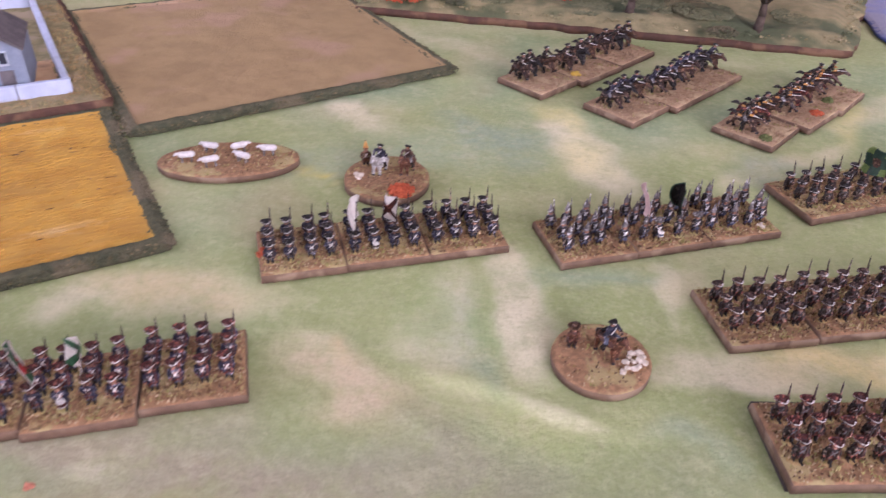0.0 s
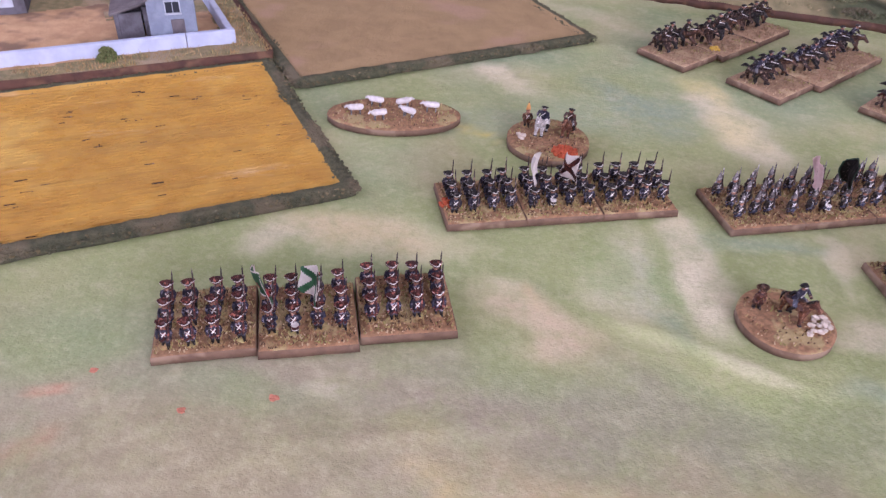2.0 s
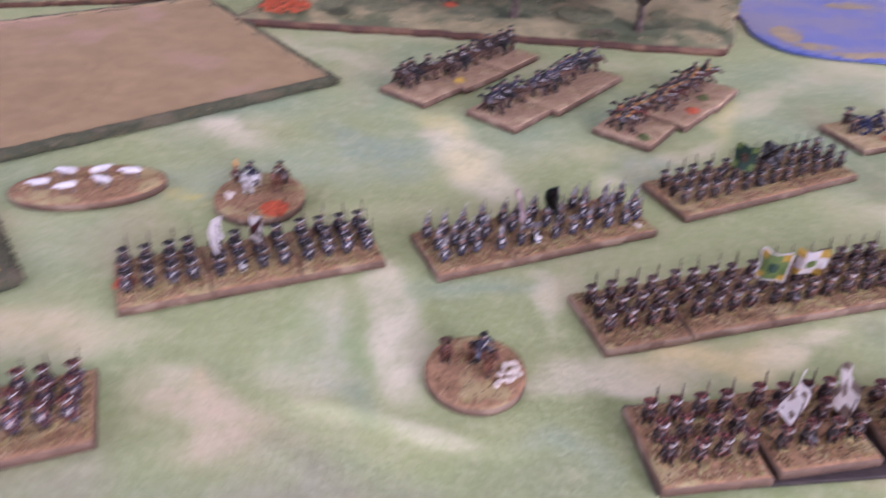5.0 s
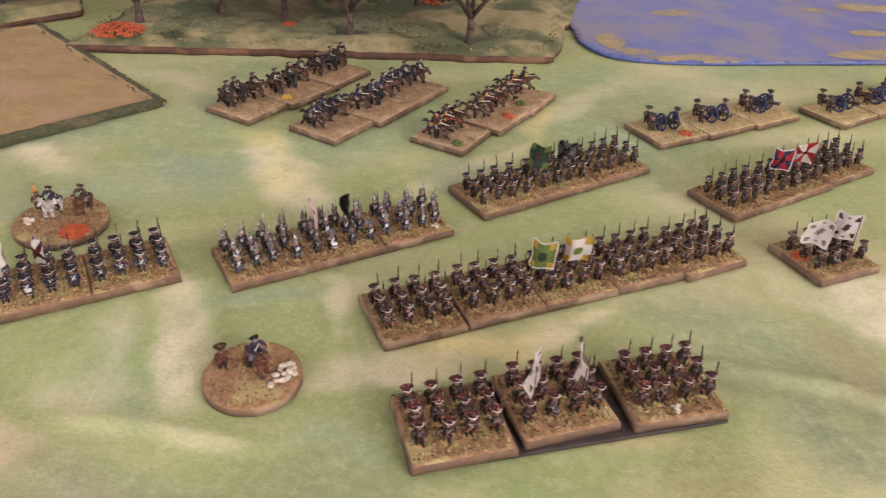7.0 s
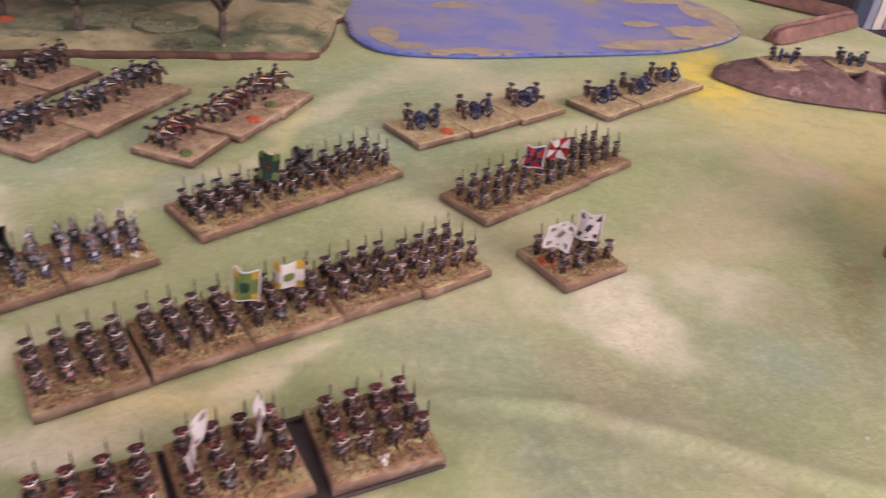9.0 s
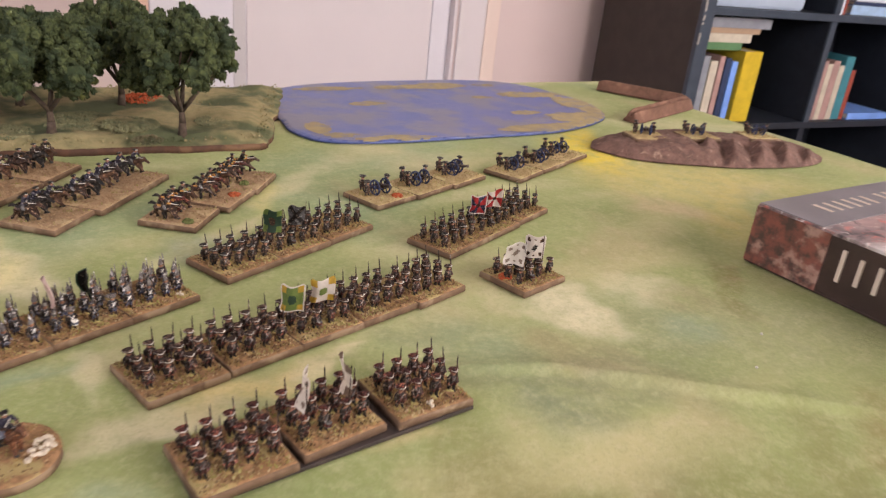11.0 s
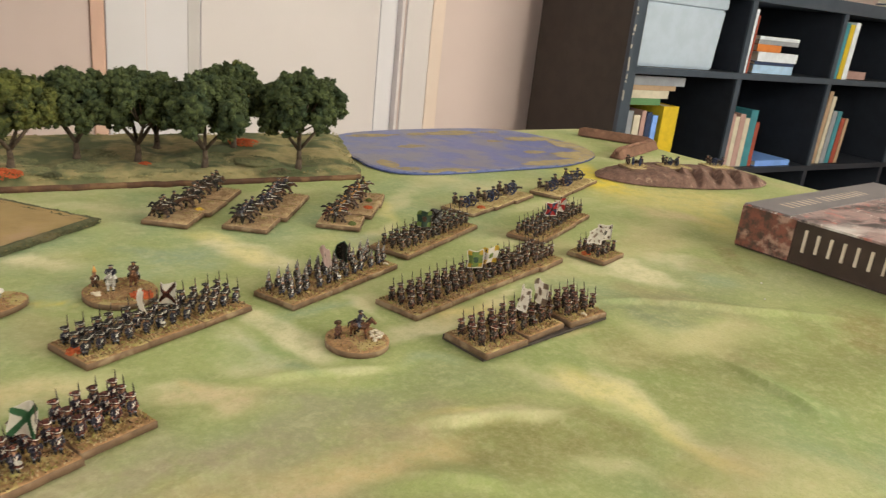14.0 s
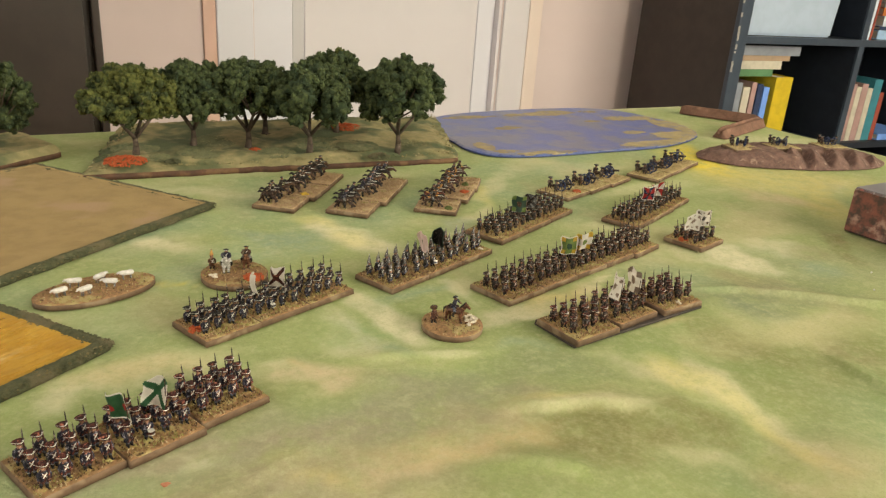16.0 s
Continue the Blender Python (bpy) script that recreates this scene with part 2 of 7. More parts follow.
# Warm worn places.
PATCHES += [
    (-67, 131, 21, 8, 6, TANW, 0.50), (-94, 56, 18, 6, 14, BEIGE, 0.60), (-112, 84, 16, 9, 4, GREEN, 0.50), (9, 128, 12, 4, -79, GREEN, 0.70),
    (-3, 129, 13, 6, -70, GREEN, 0.60), (16, 91, 16, 5, -24, GREENG, 0.60), (-76, 73, 20, 6, -3, GREENG, 0.50), (-58, 75, 6, 3, -30, WHITE, 0.40),
    (173, 109, 17, 9, -36, OLIVEG, 0.70), (142, 129, 21, 11, -32, GREENG, 0.60), (188, 122, 20, 9, -50, WHITE, 0.75), (147, 88, 17, 8, -31, GREENG, 0.50),
    (106, 88, 13, 3, -19, TANW, 0.60),
]
# Last dabs.
PATCHES += [
    (114, 146, 6, 3, -59, TANW, 0.60), (47, 143, 18, 3, -82, WHITE, 0.60), (35, 212, 26, 8, -70, WHITE, 0.70), (29, 235, 16, 6, -50, CREAMY, 0.60),
    (128, 251, 31, 8, -98, CREAMY, 0.50), (86, 124, 19, 5, 2, CREAMY, 0.95), (104, 126, 15, 5, 12, CREAM, 0.9), (70, 119, 12, 4, 0, CREAM, 0.6),
    (52, 144, 9, 8, 60, CREAM, 0.6), (147, 102, 28, 9, -20, DEEP, 0.65), (128, 127, 13, 6, -20, DEEP, 0.55), (84, 205, 16, 6, 60, CREAM, 0.6),
    (38, 209, 9, 12, -10, CREAMY, 0.5),
]
# Last washes; the dark ones along the near edge stand for shade.
PATCHES += [
    (160, 187, 16, 9, 20, CREAM, 0.45), (230, 117, 12, 12, -30, OLIVEG, 0.5), (160, 86, 30, 7, -20, DEEP, 0.5), (148, 121, 17, 14, 10, (0.27, 0.325, 0.18), 0.8), (128, 122, 14, 9, 10, GREENG, 0.5), (92, 208, 12, 18, 40, COOL, 0.6), (20, 205, 12, 16, -30, COOL, 0.45), (-75, 60, 45, 11, 10, OLIVEG, 0.5), (0, 70, 45, 9, 8, OLIVEG, 0.5),
    (174, 96, 34, 17, -20, DEEP, 0.5), (85, 126, 20, 6, 10, TANW, 0.5), (12, 82, 46, 11, 4, (0.24, 0.23, 0.145), 0.42), (56, 82, 22, 9, -20, (0.22, 0.245, 0.14), 0.45),
]


def figure_paint(name, dark, mid, light, at=(0.565, 0.63), rough=0.5, metal=0.0):
    """Miniature paint: a dark wash and a mid tone in fine noise, with light flecks for dry-brushing and painted glints.
    """
    return mat(name, mid, dark, 0.0011, rough, metal, c3=light, size3=0.0008, c3_at=at, vary=0.18, spec=0.3)


M = {
    "cloth": cloth_material(),
    "base_rim": mat("base_rim_paint", (0.175, 0.104, 0.064), (0.125, 0.074, 0.046), 0.004, 0.75, bump=0.0002, c3=(0.25, 0.17, 0.11), size3=0.01),
    "base_top": mat("base_earth", (0.36, 0.20, 0.10), (0.23, 0.13, 0.063), 0.0012, 0.9, bump=0.0004, bump_size=0.001, c3=(0.40, 0.31, 0.14), size3=0.007, vary=0.12),
    "base_dust": mat("dusty_base_earth", (0.40, 0.265, 0.155), (0.31, 0.20, 0.115), 0.0016, 0.9, bump=0.0003, bump_size=0.001, c3=(0.45, 0.33, 0.19), size3=0.007, vary=0.12),
    "base_sand": mat("sandy_base", (0.46, 0.345, 0.18), (0.36, 0.26, 0.12), 0.002, 0.9, bump=0.0003, bump_size=0.001, c3=(0.48, 0.40, 0.20), size3=0.006, vary=0.1),
    "flock": mat("flock", (0.41, 0.27, 0.115), (0.28, 0.185, 0.07), 0.0012, 0.9, c3=(0.42, 0.36, 0.14), size3=0.004),
    "dry_grass": mat("dry_static_grass", (0.36, 0.32, 0.10), (0.26, 0.235, 0.075), 0.0012, 0.9, c3=(0.45, 0.40, 0.17), size3=0.004),
    "dark_earth": mat("dark_earth_grit", (0.12, 0.065, 0.035), (0.08, 0.045, 0.025), 0.001, 0.9),
    "pale_grit": mat("pale_grit", (0.52, 0.40, 0.24), (0.44, 0.32, 0.18), 0.001, 0.9),
    "grit": mat("grit", (0.36, 0.24, 0.12), (0.22, 0.14, 0.07), 0.001, 0.9),
    "black": figure_paint("black_paint", (0.008, 0.007, 0.007), (0.018, 0.015, 0.014), (0.10, 0.08, 0.07)),
    "white": figure_paint("white_paint", (0.50, 0.46, 0.42), (0.72, 0.69, 0.64), (0.84, 0.82, 0.78)),
    "flesh": figure_paint("flesh_paint", (0.16, 0.075, 0.05), (0.30, 0.15, 0.095), (0.50, 0.28, 0.19)),
    "navy": figure_paint("navy_paint", (0.009, 0.008, 0.016), (0.026, 0.024, 0.044), (0.22, 0.20, 0.24)),
    "blue": figure_paint("blue_paint", (0.015, 0.018, 0.045), (0.045, 0.055, 0.12), (0.30, 0.31, 0.40)),
    "ink": figure_paint("dark_coat_paint", (0.009, 0.006, 0.005), (0.025, 0.016, 0.012), (0.24, 0.18, 0.14)),
    "maroon": figure_paint("maroon_paint", (0.030, 0.009, 0.008), (0.085, 0.020, 0.015), (0.36, 0.12, 0.08)),
    "red": mat("red_paint", (0.50, 0.035, 0.035), (0.38, 0.025, 0.03), 0.001, 0.5),
    "brown": figure_paint("brown_paint", (0.035, 0.016, 0.010), (0.085, 0.040, 0.022), (0.22, 0.12, 0.065)),
    "darkbrown": figure_paint("dark_brown_paint", (0.020, 0.010, 0.008), (0.055, 0.028, 0.020), (0.30, 0.19, 0.13)),
    "steel": figure_paint("gun_brown_paint", (0.018, 0.012, 0.010), (0.038, 0.026, 0.021), (0.24, 0.19, 0.16), rough=0.45),
    "silver": figure_paint("silver_paint", (0.07, 0.06, 0.06), (0.20, 0.18, 0.175), (0.62, 0.59, 0.57), rough=0.4, metal=0.2),
    "yellow": mat("yellow_paint", (0.62, 0.42, 0.05), (0.52, 0.33, 0.05), 0.001, 0.6),
    "amber": mat("amber_paint", (0.58, 0.30, 0.07), (0.36, 0.16, 0.04), 0.0012, 0.45),
    "flagwhite": mat("white_flag_paper", (0.78, 0.73, 0.68), (0.70, 0.64, 0.59), 0.002, 0.6),
    "chestnut": figure_paint("chestnut_paint", (0.06, 0.022, 0.012), (0.15, 0.058, 0.03), (0.34, 0.18, 0.10)),
    "pale": figure_paint("pale_horse_paint", (0.30, 0.27, 0.24), (0.50, 0.47, 0.43), (0.76, 0.73, 0.70)),
    "bluegrey": figure_paint("blue_grey_paint", (0.045, 0.048, 0.065), (0.10, 0.105, 0.14), (0.36, 0.36, 0.42)),
    "lime": mat("yellow_green_paint", (0.13, 0.20, 0.045), (0.19, 0.25, 0.06), 0.001, 0.55),
    "taupe": mat("taupe_paint", (0.30, 0.22, 0.17), (0.22, 0.16, 0.13), 0.001, 0.55),
    "orange": mat("orange_foam", (0.50, 0.105, 0.035), (0.34, 0.065, 0.022), 0.0012, 0.85),
    "gunblue": figure_paint("gun_blue_paint", (0.012, 0.016, 0.04), (0.03, 0.042, 0.11), (0.11, 0.14, 0.26)),
    "slateband": mat("slate_cover_band", (0.20, 0.19, 0.21), (0.17, 0.165, 0.18), 0.02, 0.35),
    "terracotta": mat("terracotta_foam", (0.55, 0.22, 0.13), (0.45, 0.16, 0.09), 0.0012, 0.85),
    "green": mat("green_paint", (0.035, 0.12, 0.05), (0.05, 0.15, 0.07), 0.001, 0.5),
    "darkgreen": mat("dark_green_paint", (0.02, 0.05, 0.028), (0.03, 0.07, 0.04), 0.001, 0.5),
    "pink": mat("pale_pink_paint", (0.72, 0.58, 0.54), (0.64, 0.48, 0.45), 0.001, 0.55),
    "grey": figure_paint("grey_paint", (0.07, 0.065, 0.065), (0.20, 0.19, 0.19), (0.46, 0.44, 0.43)),
    "tuft": mat("green_tuft", (0.085, 0.105, 0.03), (0.13, 0.14, 0.045), 0.001, 0.9),
    "stone": mat("pale_stone", (0.66, 0.58, 0.48), (0.5, 0.42, 0.33), 0.0012, 0.8, bump=0.0002),
    "tray": mat("dark_tray", (0.035, 0.026, 0.024), (0.055, 0.04, 0.036), 0.004, 0.55),
    "wool": mat("white_fleece", (0.68, 0.64, 0.62), (0.54, 0.50, 0.47), 0.001, 0.85, bump=0.0003, bump_size=0.0008),
    "hedge": mat("hedge_flock", (0.065, 0.070, 0.036), (0.105, 0.10, 0.052), 0.002, 0.95, bump=0.0012, bump_size=0.0018, c3=(0.15, 0.125, 0.072), size3=0.02),
    "hedge_dry": mat("dry_hedge_flock", (0.15, 0.12, 0.055), (0.10, 0.085, 0.038), 0.002, 0.95, c3=(0.22, 0.17, 0.09), size3=0.01),
    "soil": mat("ploughed_soil", (0.355, 0.245, 0.115), (0.30, 0.205, 0.095), 0.012, 0.9, bump=0.0006, bump_size=0.003, c3=(0.38, 0.25, 0.15), size3=0.05),
    "turf": mat("dry_turf", (0.30, 0.24, 0.12), (0.20, 0.18, 0.08), 0.003, 0.95, bump=0.0008, bump_size=0.0018, c3=(0.36, 0.28, 0.17), size3=0.02),
    "board_edge": mat("red_brown_board", (0.105, 0.046, 0.026), (0.065, 0.030, 0.018), 0.006, 0.8, bump=0.0006, bump_size=0.003, c3=(0.16, 0.085, 0.045), size3=0.015),
    "wood_floor": mat("forest_floor", (0.35, 0.285, 0.145), (0.26, 0.225, 0.11), 0.006, 0.95, bump=0.0009, bump_size=0.002, c3=(0.10, 0.115, 0.055), size3=0.03, c3_at=(0.42, 0.60)),
    "moss": mat("dull_moss_flock", (0.15, 0.15, 0.078), (0.19, 0.18, 0.095), 0.003, 0.95, c3=(0.12, 0.125, 0.066), size3=0.008),
    "bark": mat("bark_paint", (0.10, 0.07, 0.05), (0.06, 0.04, 0.03), 0.002, 0.9, bump=0.0003),
    "leaf": mat("leaf_foam", (0.028, 0.040, 0.016), (0.068, 0.085, 0.029), 0.0025, 0.95, c3=(0.030, 0.046, 0.021), size3=0.012),
    "leaf_light": mat("light_leaf_foam", (0.046, 0.056, 0.013), (0.105, 0.108, 0.026), 0.0025, 0.95, c3=(0.034, 0.044, 0.014), size3=0.012),
    "water": mat("blue_pond_paint", (0.085, 0.12, 0.35), (0.125, 0.15, 0.36), 0.010, 0.38, bump=0.0005, bump_size=0.004, c3=(0.185, 0.18, 0.255), size3=0.028, c3_at=(0.42, 0.62)),
    "shore": mat("ochre_shore_paint", (0.41, 0.315, 0.155), (0.30, 0.24, 0.145), 0.006, 0.7, bump=0.0003, c3=(0.25, 0.225, 0.21), size3=0.010, c3_at=(0.5, 0.66)),
    "pond_rim": mat("deep_blue_rim", (0.050, 0.072, 0.20), (0.07, 0.095, 0.25), 0.006, 0.5),
    "earthwork": mat("earthwork_paint", (0.205, 0.112, 0.090), (0.12, 0.066, 0.054), 0.004, 0.8, bump=0.0012, bump_size=0.0025, c3=(0.34, 0.225, 0.175), size3=0.005, c3_at=(0.58, 0.72)),
    "breastwork": mat("breastwork_paint", (0.18, 0.087, 0.058), (0.12, 0.057, 0.038), 0.005, 0.8, bump=0.0003, bump_size=0.002, c3=(0.24, 0.125, 0.085), size3=0.02),
    "plaster": mat("white_wall_plaster", (0.50, 0.55, 0.68), (0.42, 0.46, 0.58), 0.006, 0.75, bump=0.0001),
    "house": mat("grey_blue_plaster", (0.25, 0.29, 0.36), (0.19, 0.22, 0.28), 0.004, 0.75, bump=0.0003, bump_size=0.002),
    "slatepale": mat("pale_grey_paint", (0.46, 0.50, 0.56), (0.38, 0.41, 0.47), 0.003, 0.75),
    "shed": mat("dark_boarded_paint", (0.12, 0.115, 0.13), (0.075, 0.068, 0.075), 0.004, 0.8, bump=0.0003, bump_size=0.002),
    "slate": mat("slate_roof_paint", (0.15, 0.13, 0.13), (0.10, 0.088, 0.09), 0.004, 0.75, bump=0.0004, bump_size=0.002),
    "yard": mat("sandy_yard", (0.56, 0.36, 0.19), (0.46, 0.28, 0.14), 0.006, 0.9, bump=0.0005, bump_size=0.002, c3=(0.24, 0.15, 0.09), size3=0.02, c3_at=(0.5, 0.62)),
    "wall": mat("cream_wall_paint", (0.665, 0.54, 0.53), (0.65, 0.525, 0.515), 0.3, 0.75, bump=0.0003, bump_size=0.004),
    "gloss": mat("white_gloss_paint", (0.70, 0.675, 0.74), (0.685, 0.66, 0.72), 0.2, 0.45, bump=0.0002, bump_size=0.05),
    "gloss_rose": mat("pinkish_gloss_paint", (0.68, 0.625, 0.65), (0.665, 0.61, 0.635), 0.2, 0.45, bump=0.0002, bump_size=0.05),
    "gloss_grey": mat("greyish_gloss_paint", (0.56, 0.53, 0.55), (0.54, 0.51, 0.53), 0.2, 0.45),
    "ceiling": mat("white_ceiling_paint", (0.82, 0.81, 0.79), (0.80, 0.79, 0.77), 0.4, 0.85),
    "carpet": mat("beige_carpet", (0.36, 0.30, 0.24), (0.30, 0.25, 0.20), 0.006, 0.95, bump=0.002, bump_size=0.004),
    "blackwood": mat("black_brown_veneer", (0.028, 0.019, 0.015), (0.037, 0.025, 0.020), 0.05, 0.42, bump=0.0002, bump_size=0.004),
    "cabinet": mat("dark_brown_veneer", (0.024, 0.015, 0.011), (0.030, 0.019, 0.014), 0.05, 0.42, bump=0.0002, bump_size=0.004),
    "rustgun": figure_paint("red_brown_stock_paint", (0.035, 0.014, 0.010), (0.085, 0.034, 0.022), (0.36, 0.20, 0.14)),
    "spine_print": mat("printed_spine_picture", (0.24, 0.085, 0.065), (0.07, 0.045, 0.042), 0.005, 0.35, c3=(0.42, 0.26, 0.22), size3=0.007, c3_at=(0.5, 0.68)),
    # inner: bookcase colour darkened for the shade inside it; also for dark panes.
    "inner": mat("shelf_shade_and_pane_black", (0.014, 0.018, 0.029), (0.018, 0.023, 0.036), 0.05, 0.55),
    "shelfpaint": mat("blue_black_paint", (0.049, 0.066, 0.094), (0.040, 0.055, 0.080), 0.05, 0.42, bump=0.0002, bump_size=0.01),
    "chip": mat("chipped_edge", (0.42, 0.40, 0.37), (0.3, 0.28, 0.26), 0.004, 0.7),
    "tabletop": mat("table_wood", (0.30, 0.19, 0.10), (0.24, 0.145, 0.075), 0.03, 0.5),
    "box": mat("pale_blue_box", (0.45, 0.53, 0.66), (0.41, 0.49, 0.61), 0.05, 0.6),
    "page": mat("page_edge", (0.74, 0.70, 0.62), (0.66, 0.62, 0.54), 0.002, 0.8),
    "cover_dark": mat("dark_book_cover", (0.045, 0.028, 0.026), (0.06, 0.036, 0.032), 0.01, 0.4),
    "warm_strip": mat("warm_brown_edge", (0.70, 0.455, 0.375), (0.66, 0.43, 0.35), 0.1, 0.6),
    "pale_strip": mat("pale_tan_edge", (0.76, 0.62, 0.56), (0.74, 0.60, 0.54), 0.1, 0.6),
    "title": mat("pale_title_ink", (0.66, 0.56, 0.48), (0.6, 0.5, 0.42), 0.01, 0.5),
    "glass": mat("window_pane", (0.9, 0.9, 0.9), (0.9, 0.9, 0.9), 1.0, 0.05),
}
for key, rgb in {"bk_cream": (0.62, 0.56, 0.46), "bk_white": (0.72, 0.77, 0.88), "bk_teal": (0.05, 0.24, 0.30), "bk_red": (0.36, 0.07, 0.045),
                 "bk_yellow": (0.66, 0.47, 0.03), "bk_blue": (0.20, 0.38, 0.88), "bk_navy": (0.03, 0.05, 0.12), "bk_tan": (0.44, 0.30, 0.20),
                 "bk_green": (0.12, 0.26, 0.12), "bk_orange": (0.62, 0.20, 0.05), "bk_grey": (0.30, 0.32, 0.37), "bk_sky": (0.42, 0.60, 0.85), "bk_rose": (0.45, 0.28, 0.26)}.items():
    M[key] = mat("book_" + key[3:], rgb, tuple(v * 0.85 for v in rgb), 0.03, 0.5)
g = M["glass"].node_tree.nodes["Principled BSDF"]
g.inputs["Transmission Weight"].default_value, g.inputs["IOR"].default_value = 1.0, 1.1


def cover_material():
    """The book's printed cover: a smoky battle scene in rose, slate and cream, with a dark band along its head."""
    m = bpy.data.materials.new("printed_cover")
    m.use_nodes = True
    nt = m.node_tree
    bsdf = nt.nodes["Principled BSDF"]
    bsdf.inputs["Roughness"].default_value = 0.32
    tc = nt.nodes.new("ShaderNodeTexCoord")

    def fac(sz, det, a, b, off, stretch=(1, 1, 1)):
        mp = nt.nodes.new("ShaderNodeMapping")
        mp.inputs["Location"].default_value, mp.inputs["Scale"].default_value = off, stretch
        nt.links.new(tc.outputs["Object"], mp.inputs["Vector"])
        n = nt.nodes.new("ShaderNodeTexNoise")
        n.inputs["Scale"].default_value, n.inputs["Detail"].default_value, n.inputs["Roughness"].default_value = 1 / sz, det, 0.65
        n.inputs["Distortion"].default_value = 1.2
        nt.links.new(mp.outputs["Vector"], n.inputs["Vector"])
        r = nt.nodes.new("ShaderNodeMapRange")
        r.inputs["From Min"].default_value, r.inputs["From Max"].default_value = a, b
        nt.links.new(n.outputs["Fac"], r.inputs["Value"])
        return r.outputs["Result"]

    def mix(f, a, b):
        x = nt.nodes.new("ShaderNodeMix")
        x.data_type = "RGBA"
        nt.links.new(f, x.inputs["Factor"])
        for sock, v in ((x.inputs["A"], a), (x.inputs["B"], b)):
            if isinstance(v, tuple):
                sock.default_value = (*v, 1)
            else:
                nt.links.new(v, sock)
        return x.outputs["Result"]

    col = mix(fac(0.05, 4, 0.35, 0.65, (0, 0, 0)), (0.15, 0.12, 0.13), (0.50, 0.34, 0.33))
    col = mix(fac(0.024, 7, 0.49, 0.60, (3, 1, 0), (1, 1.5, 1)), col, (0.05, 0.045, 0.052))
    col = mix(fac(0.006, 6, 0.58, 0.70, (8, 3, 0)), col, (0.12, 0.08, 0.08))
    col = mix(fac(0.011, 6, 0.56, 0.66, (1, 7, 0)), col, (0.55, 0.17, 0.14))
    col = mix(fac(0.009, 6, 0.58, 0.68, (5, 2, 0), (1, 2.2, 1)), col, (0.86, 0.80, 0.78))
    col = mix(fac(0.07, 5, 0.52, 0.70, (2, 6, 0)), col, (0.74, 0.70, 0.70))
    col = mix(fac(0.05, 6, 0.56, 0.70, (9, 4, 0)), col, (0.09, 0.07, 0.075))
    nt.links.new(col, bsdf.inputs["Base Color"])
    return m


M["cover"] = cover_material()


# ---- mesh helpers ----
def finish(name, bm, mats, smooth=False):
    me = bpy.data.meshes.new(name)
    bm.normal_update()
    bm.to_mesh(me)
    bm.free()
    for key in mats if isinstance(mats, (list, tuple)) else [mats]:
        me.materials.append(M[key])
    if smooth:
        me.shade_smooth()
    return me


def part(name, data, parent, m=None, label=""):
    """A mesh as one part of a thing."""
    ob = new(name, data)
    ob.parent = parent
    if m is not None:
        ob.matrix_basis = m
    return tagged(ob, label) if label else ob


def thing(name, label, category, m=None, group="", kind="", data=None):
    ob = new(name, data)
    if m is not None:
        ob.matrix_basis = m
    return tagged(ob, label, category, group, kind)


def box(bm, c, s, mi=0, turn=None, bevel=0.0):
    """A box with middle c and sizes s, its edges bevelled."""
    r = bmesh.ops.create_cube(bm, size=1.0)
    vs = r["verts"]
    m = Matrix.Translation(c) @ (turn or Matrix()) @ Matrix.Diagonal((*s, 1))
    bmesh.ops.transform(bm, matrix=m, verts=vs)
    fs = {f for v in vs for f in v.link_faces}
    for f in fs:
        f.material_index = mi
    if bevel:
        es = list({e for v in vs for e in v.link_edges})
        out = bmesh.ops.bevel(bm, geom=es, offset=bevel, segments=2, affect="EDGES", profile=0.6)
        for f in out["faces"]:
            f.material_index = mi
    return vs


def rings(bm, rows, n, mi=0, cap=True, turn0=0.0):
    """A skin over level rings (x, y, z, rx, ry)."""
    loops = []
    for x, y, z, rx, ry in rows:
        loops.append([bm.verts.new((x + rx * math.cos(turn0 + 2 * math.pi * k / n), y + ry * math.sin(turn0 + 2 * math.pi * k / n), z)) for k in range(n)])
    for a, b in zip(loops, loops[1:]):
        for k in range(n):
            bm.faces.new((a[k], a[(k + 1) % n], b[(k + 1) % n], b[k])).material_index = mi
    if cap:
        bm.faces.new(loops[-1]).material_index = mi
        bm.faces.new(loops[0][::-1]).material_index = mi
    return loops


def rod(bm, a, b, r1, r2=None, n=5, mi=0):
    """A tapered rod from a to b."""
    a, b = Vector(a), Vector(b)
    q = (b - a).to_track_quat("Z", "Y")
    loops = []
    for p, r in ((a, r1), (b, r1 if r2 is None else r2)):
        loops.append([bm.verts.new(p + q @ Vector((r * math.cos(2 * math.pi * k / n), r * math.sin(2 * math.pi * k / n), 0))) for k in range(n)])
    for k in range(n):
        bm.faces.new((loops[0][k], loops[0][(k + 1) % n], loops[1][(k + 1) % n], loops[1][k])).material_index = mi
    bm.faces.new(loops[1]).material_index = mi
    bm.faces.new(loops[0][::-1]).material_index = mi


ICO = []


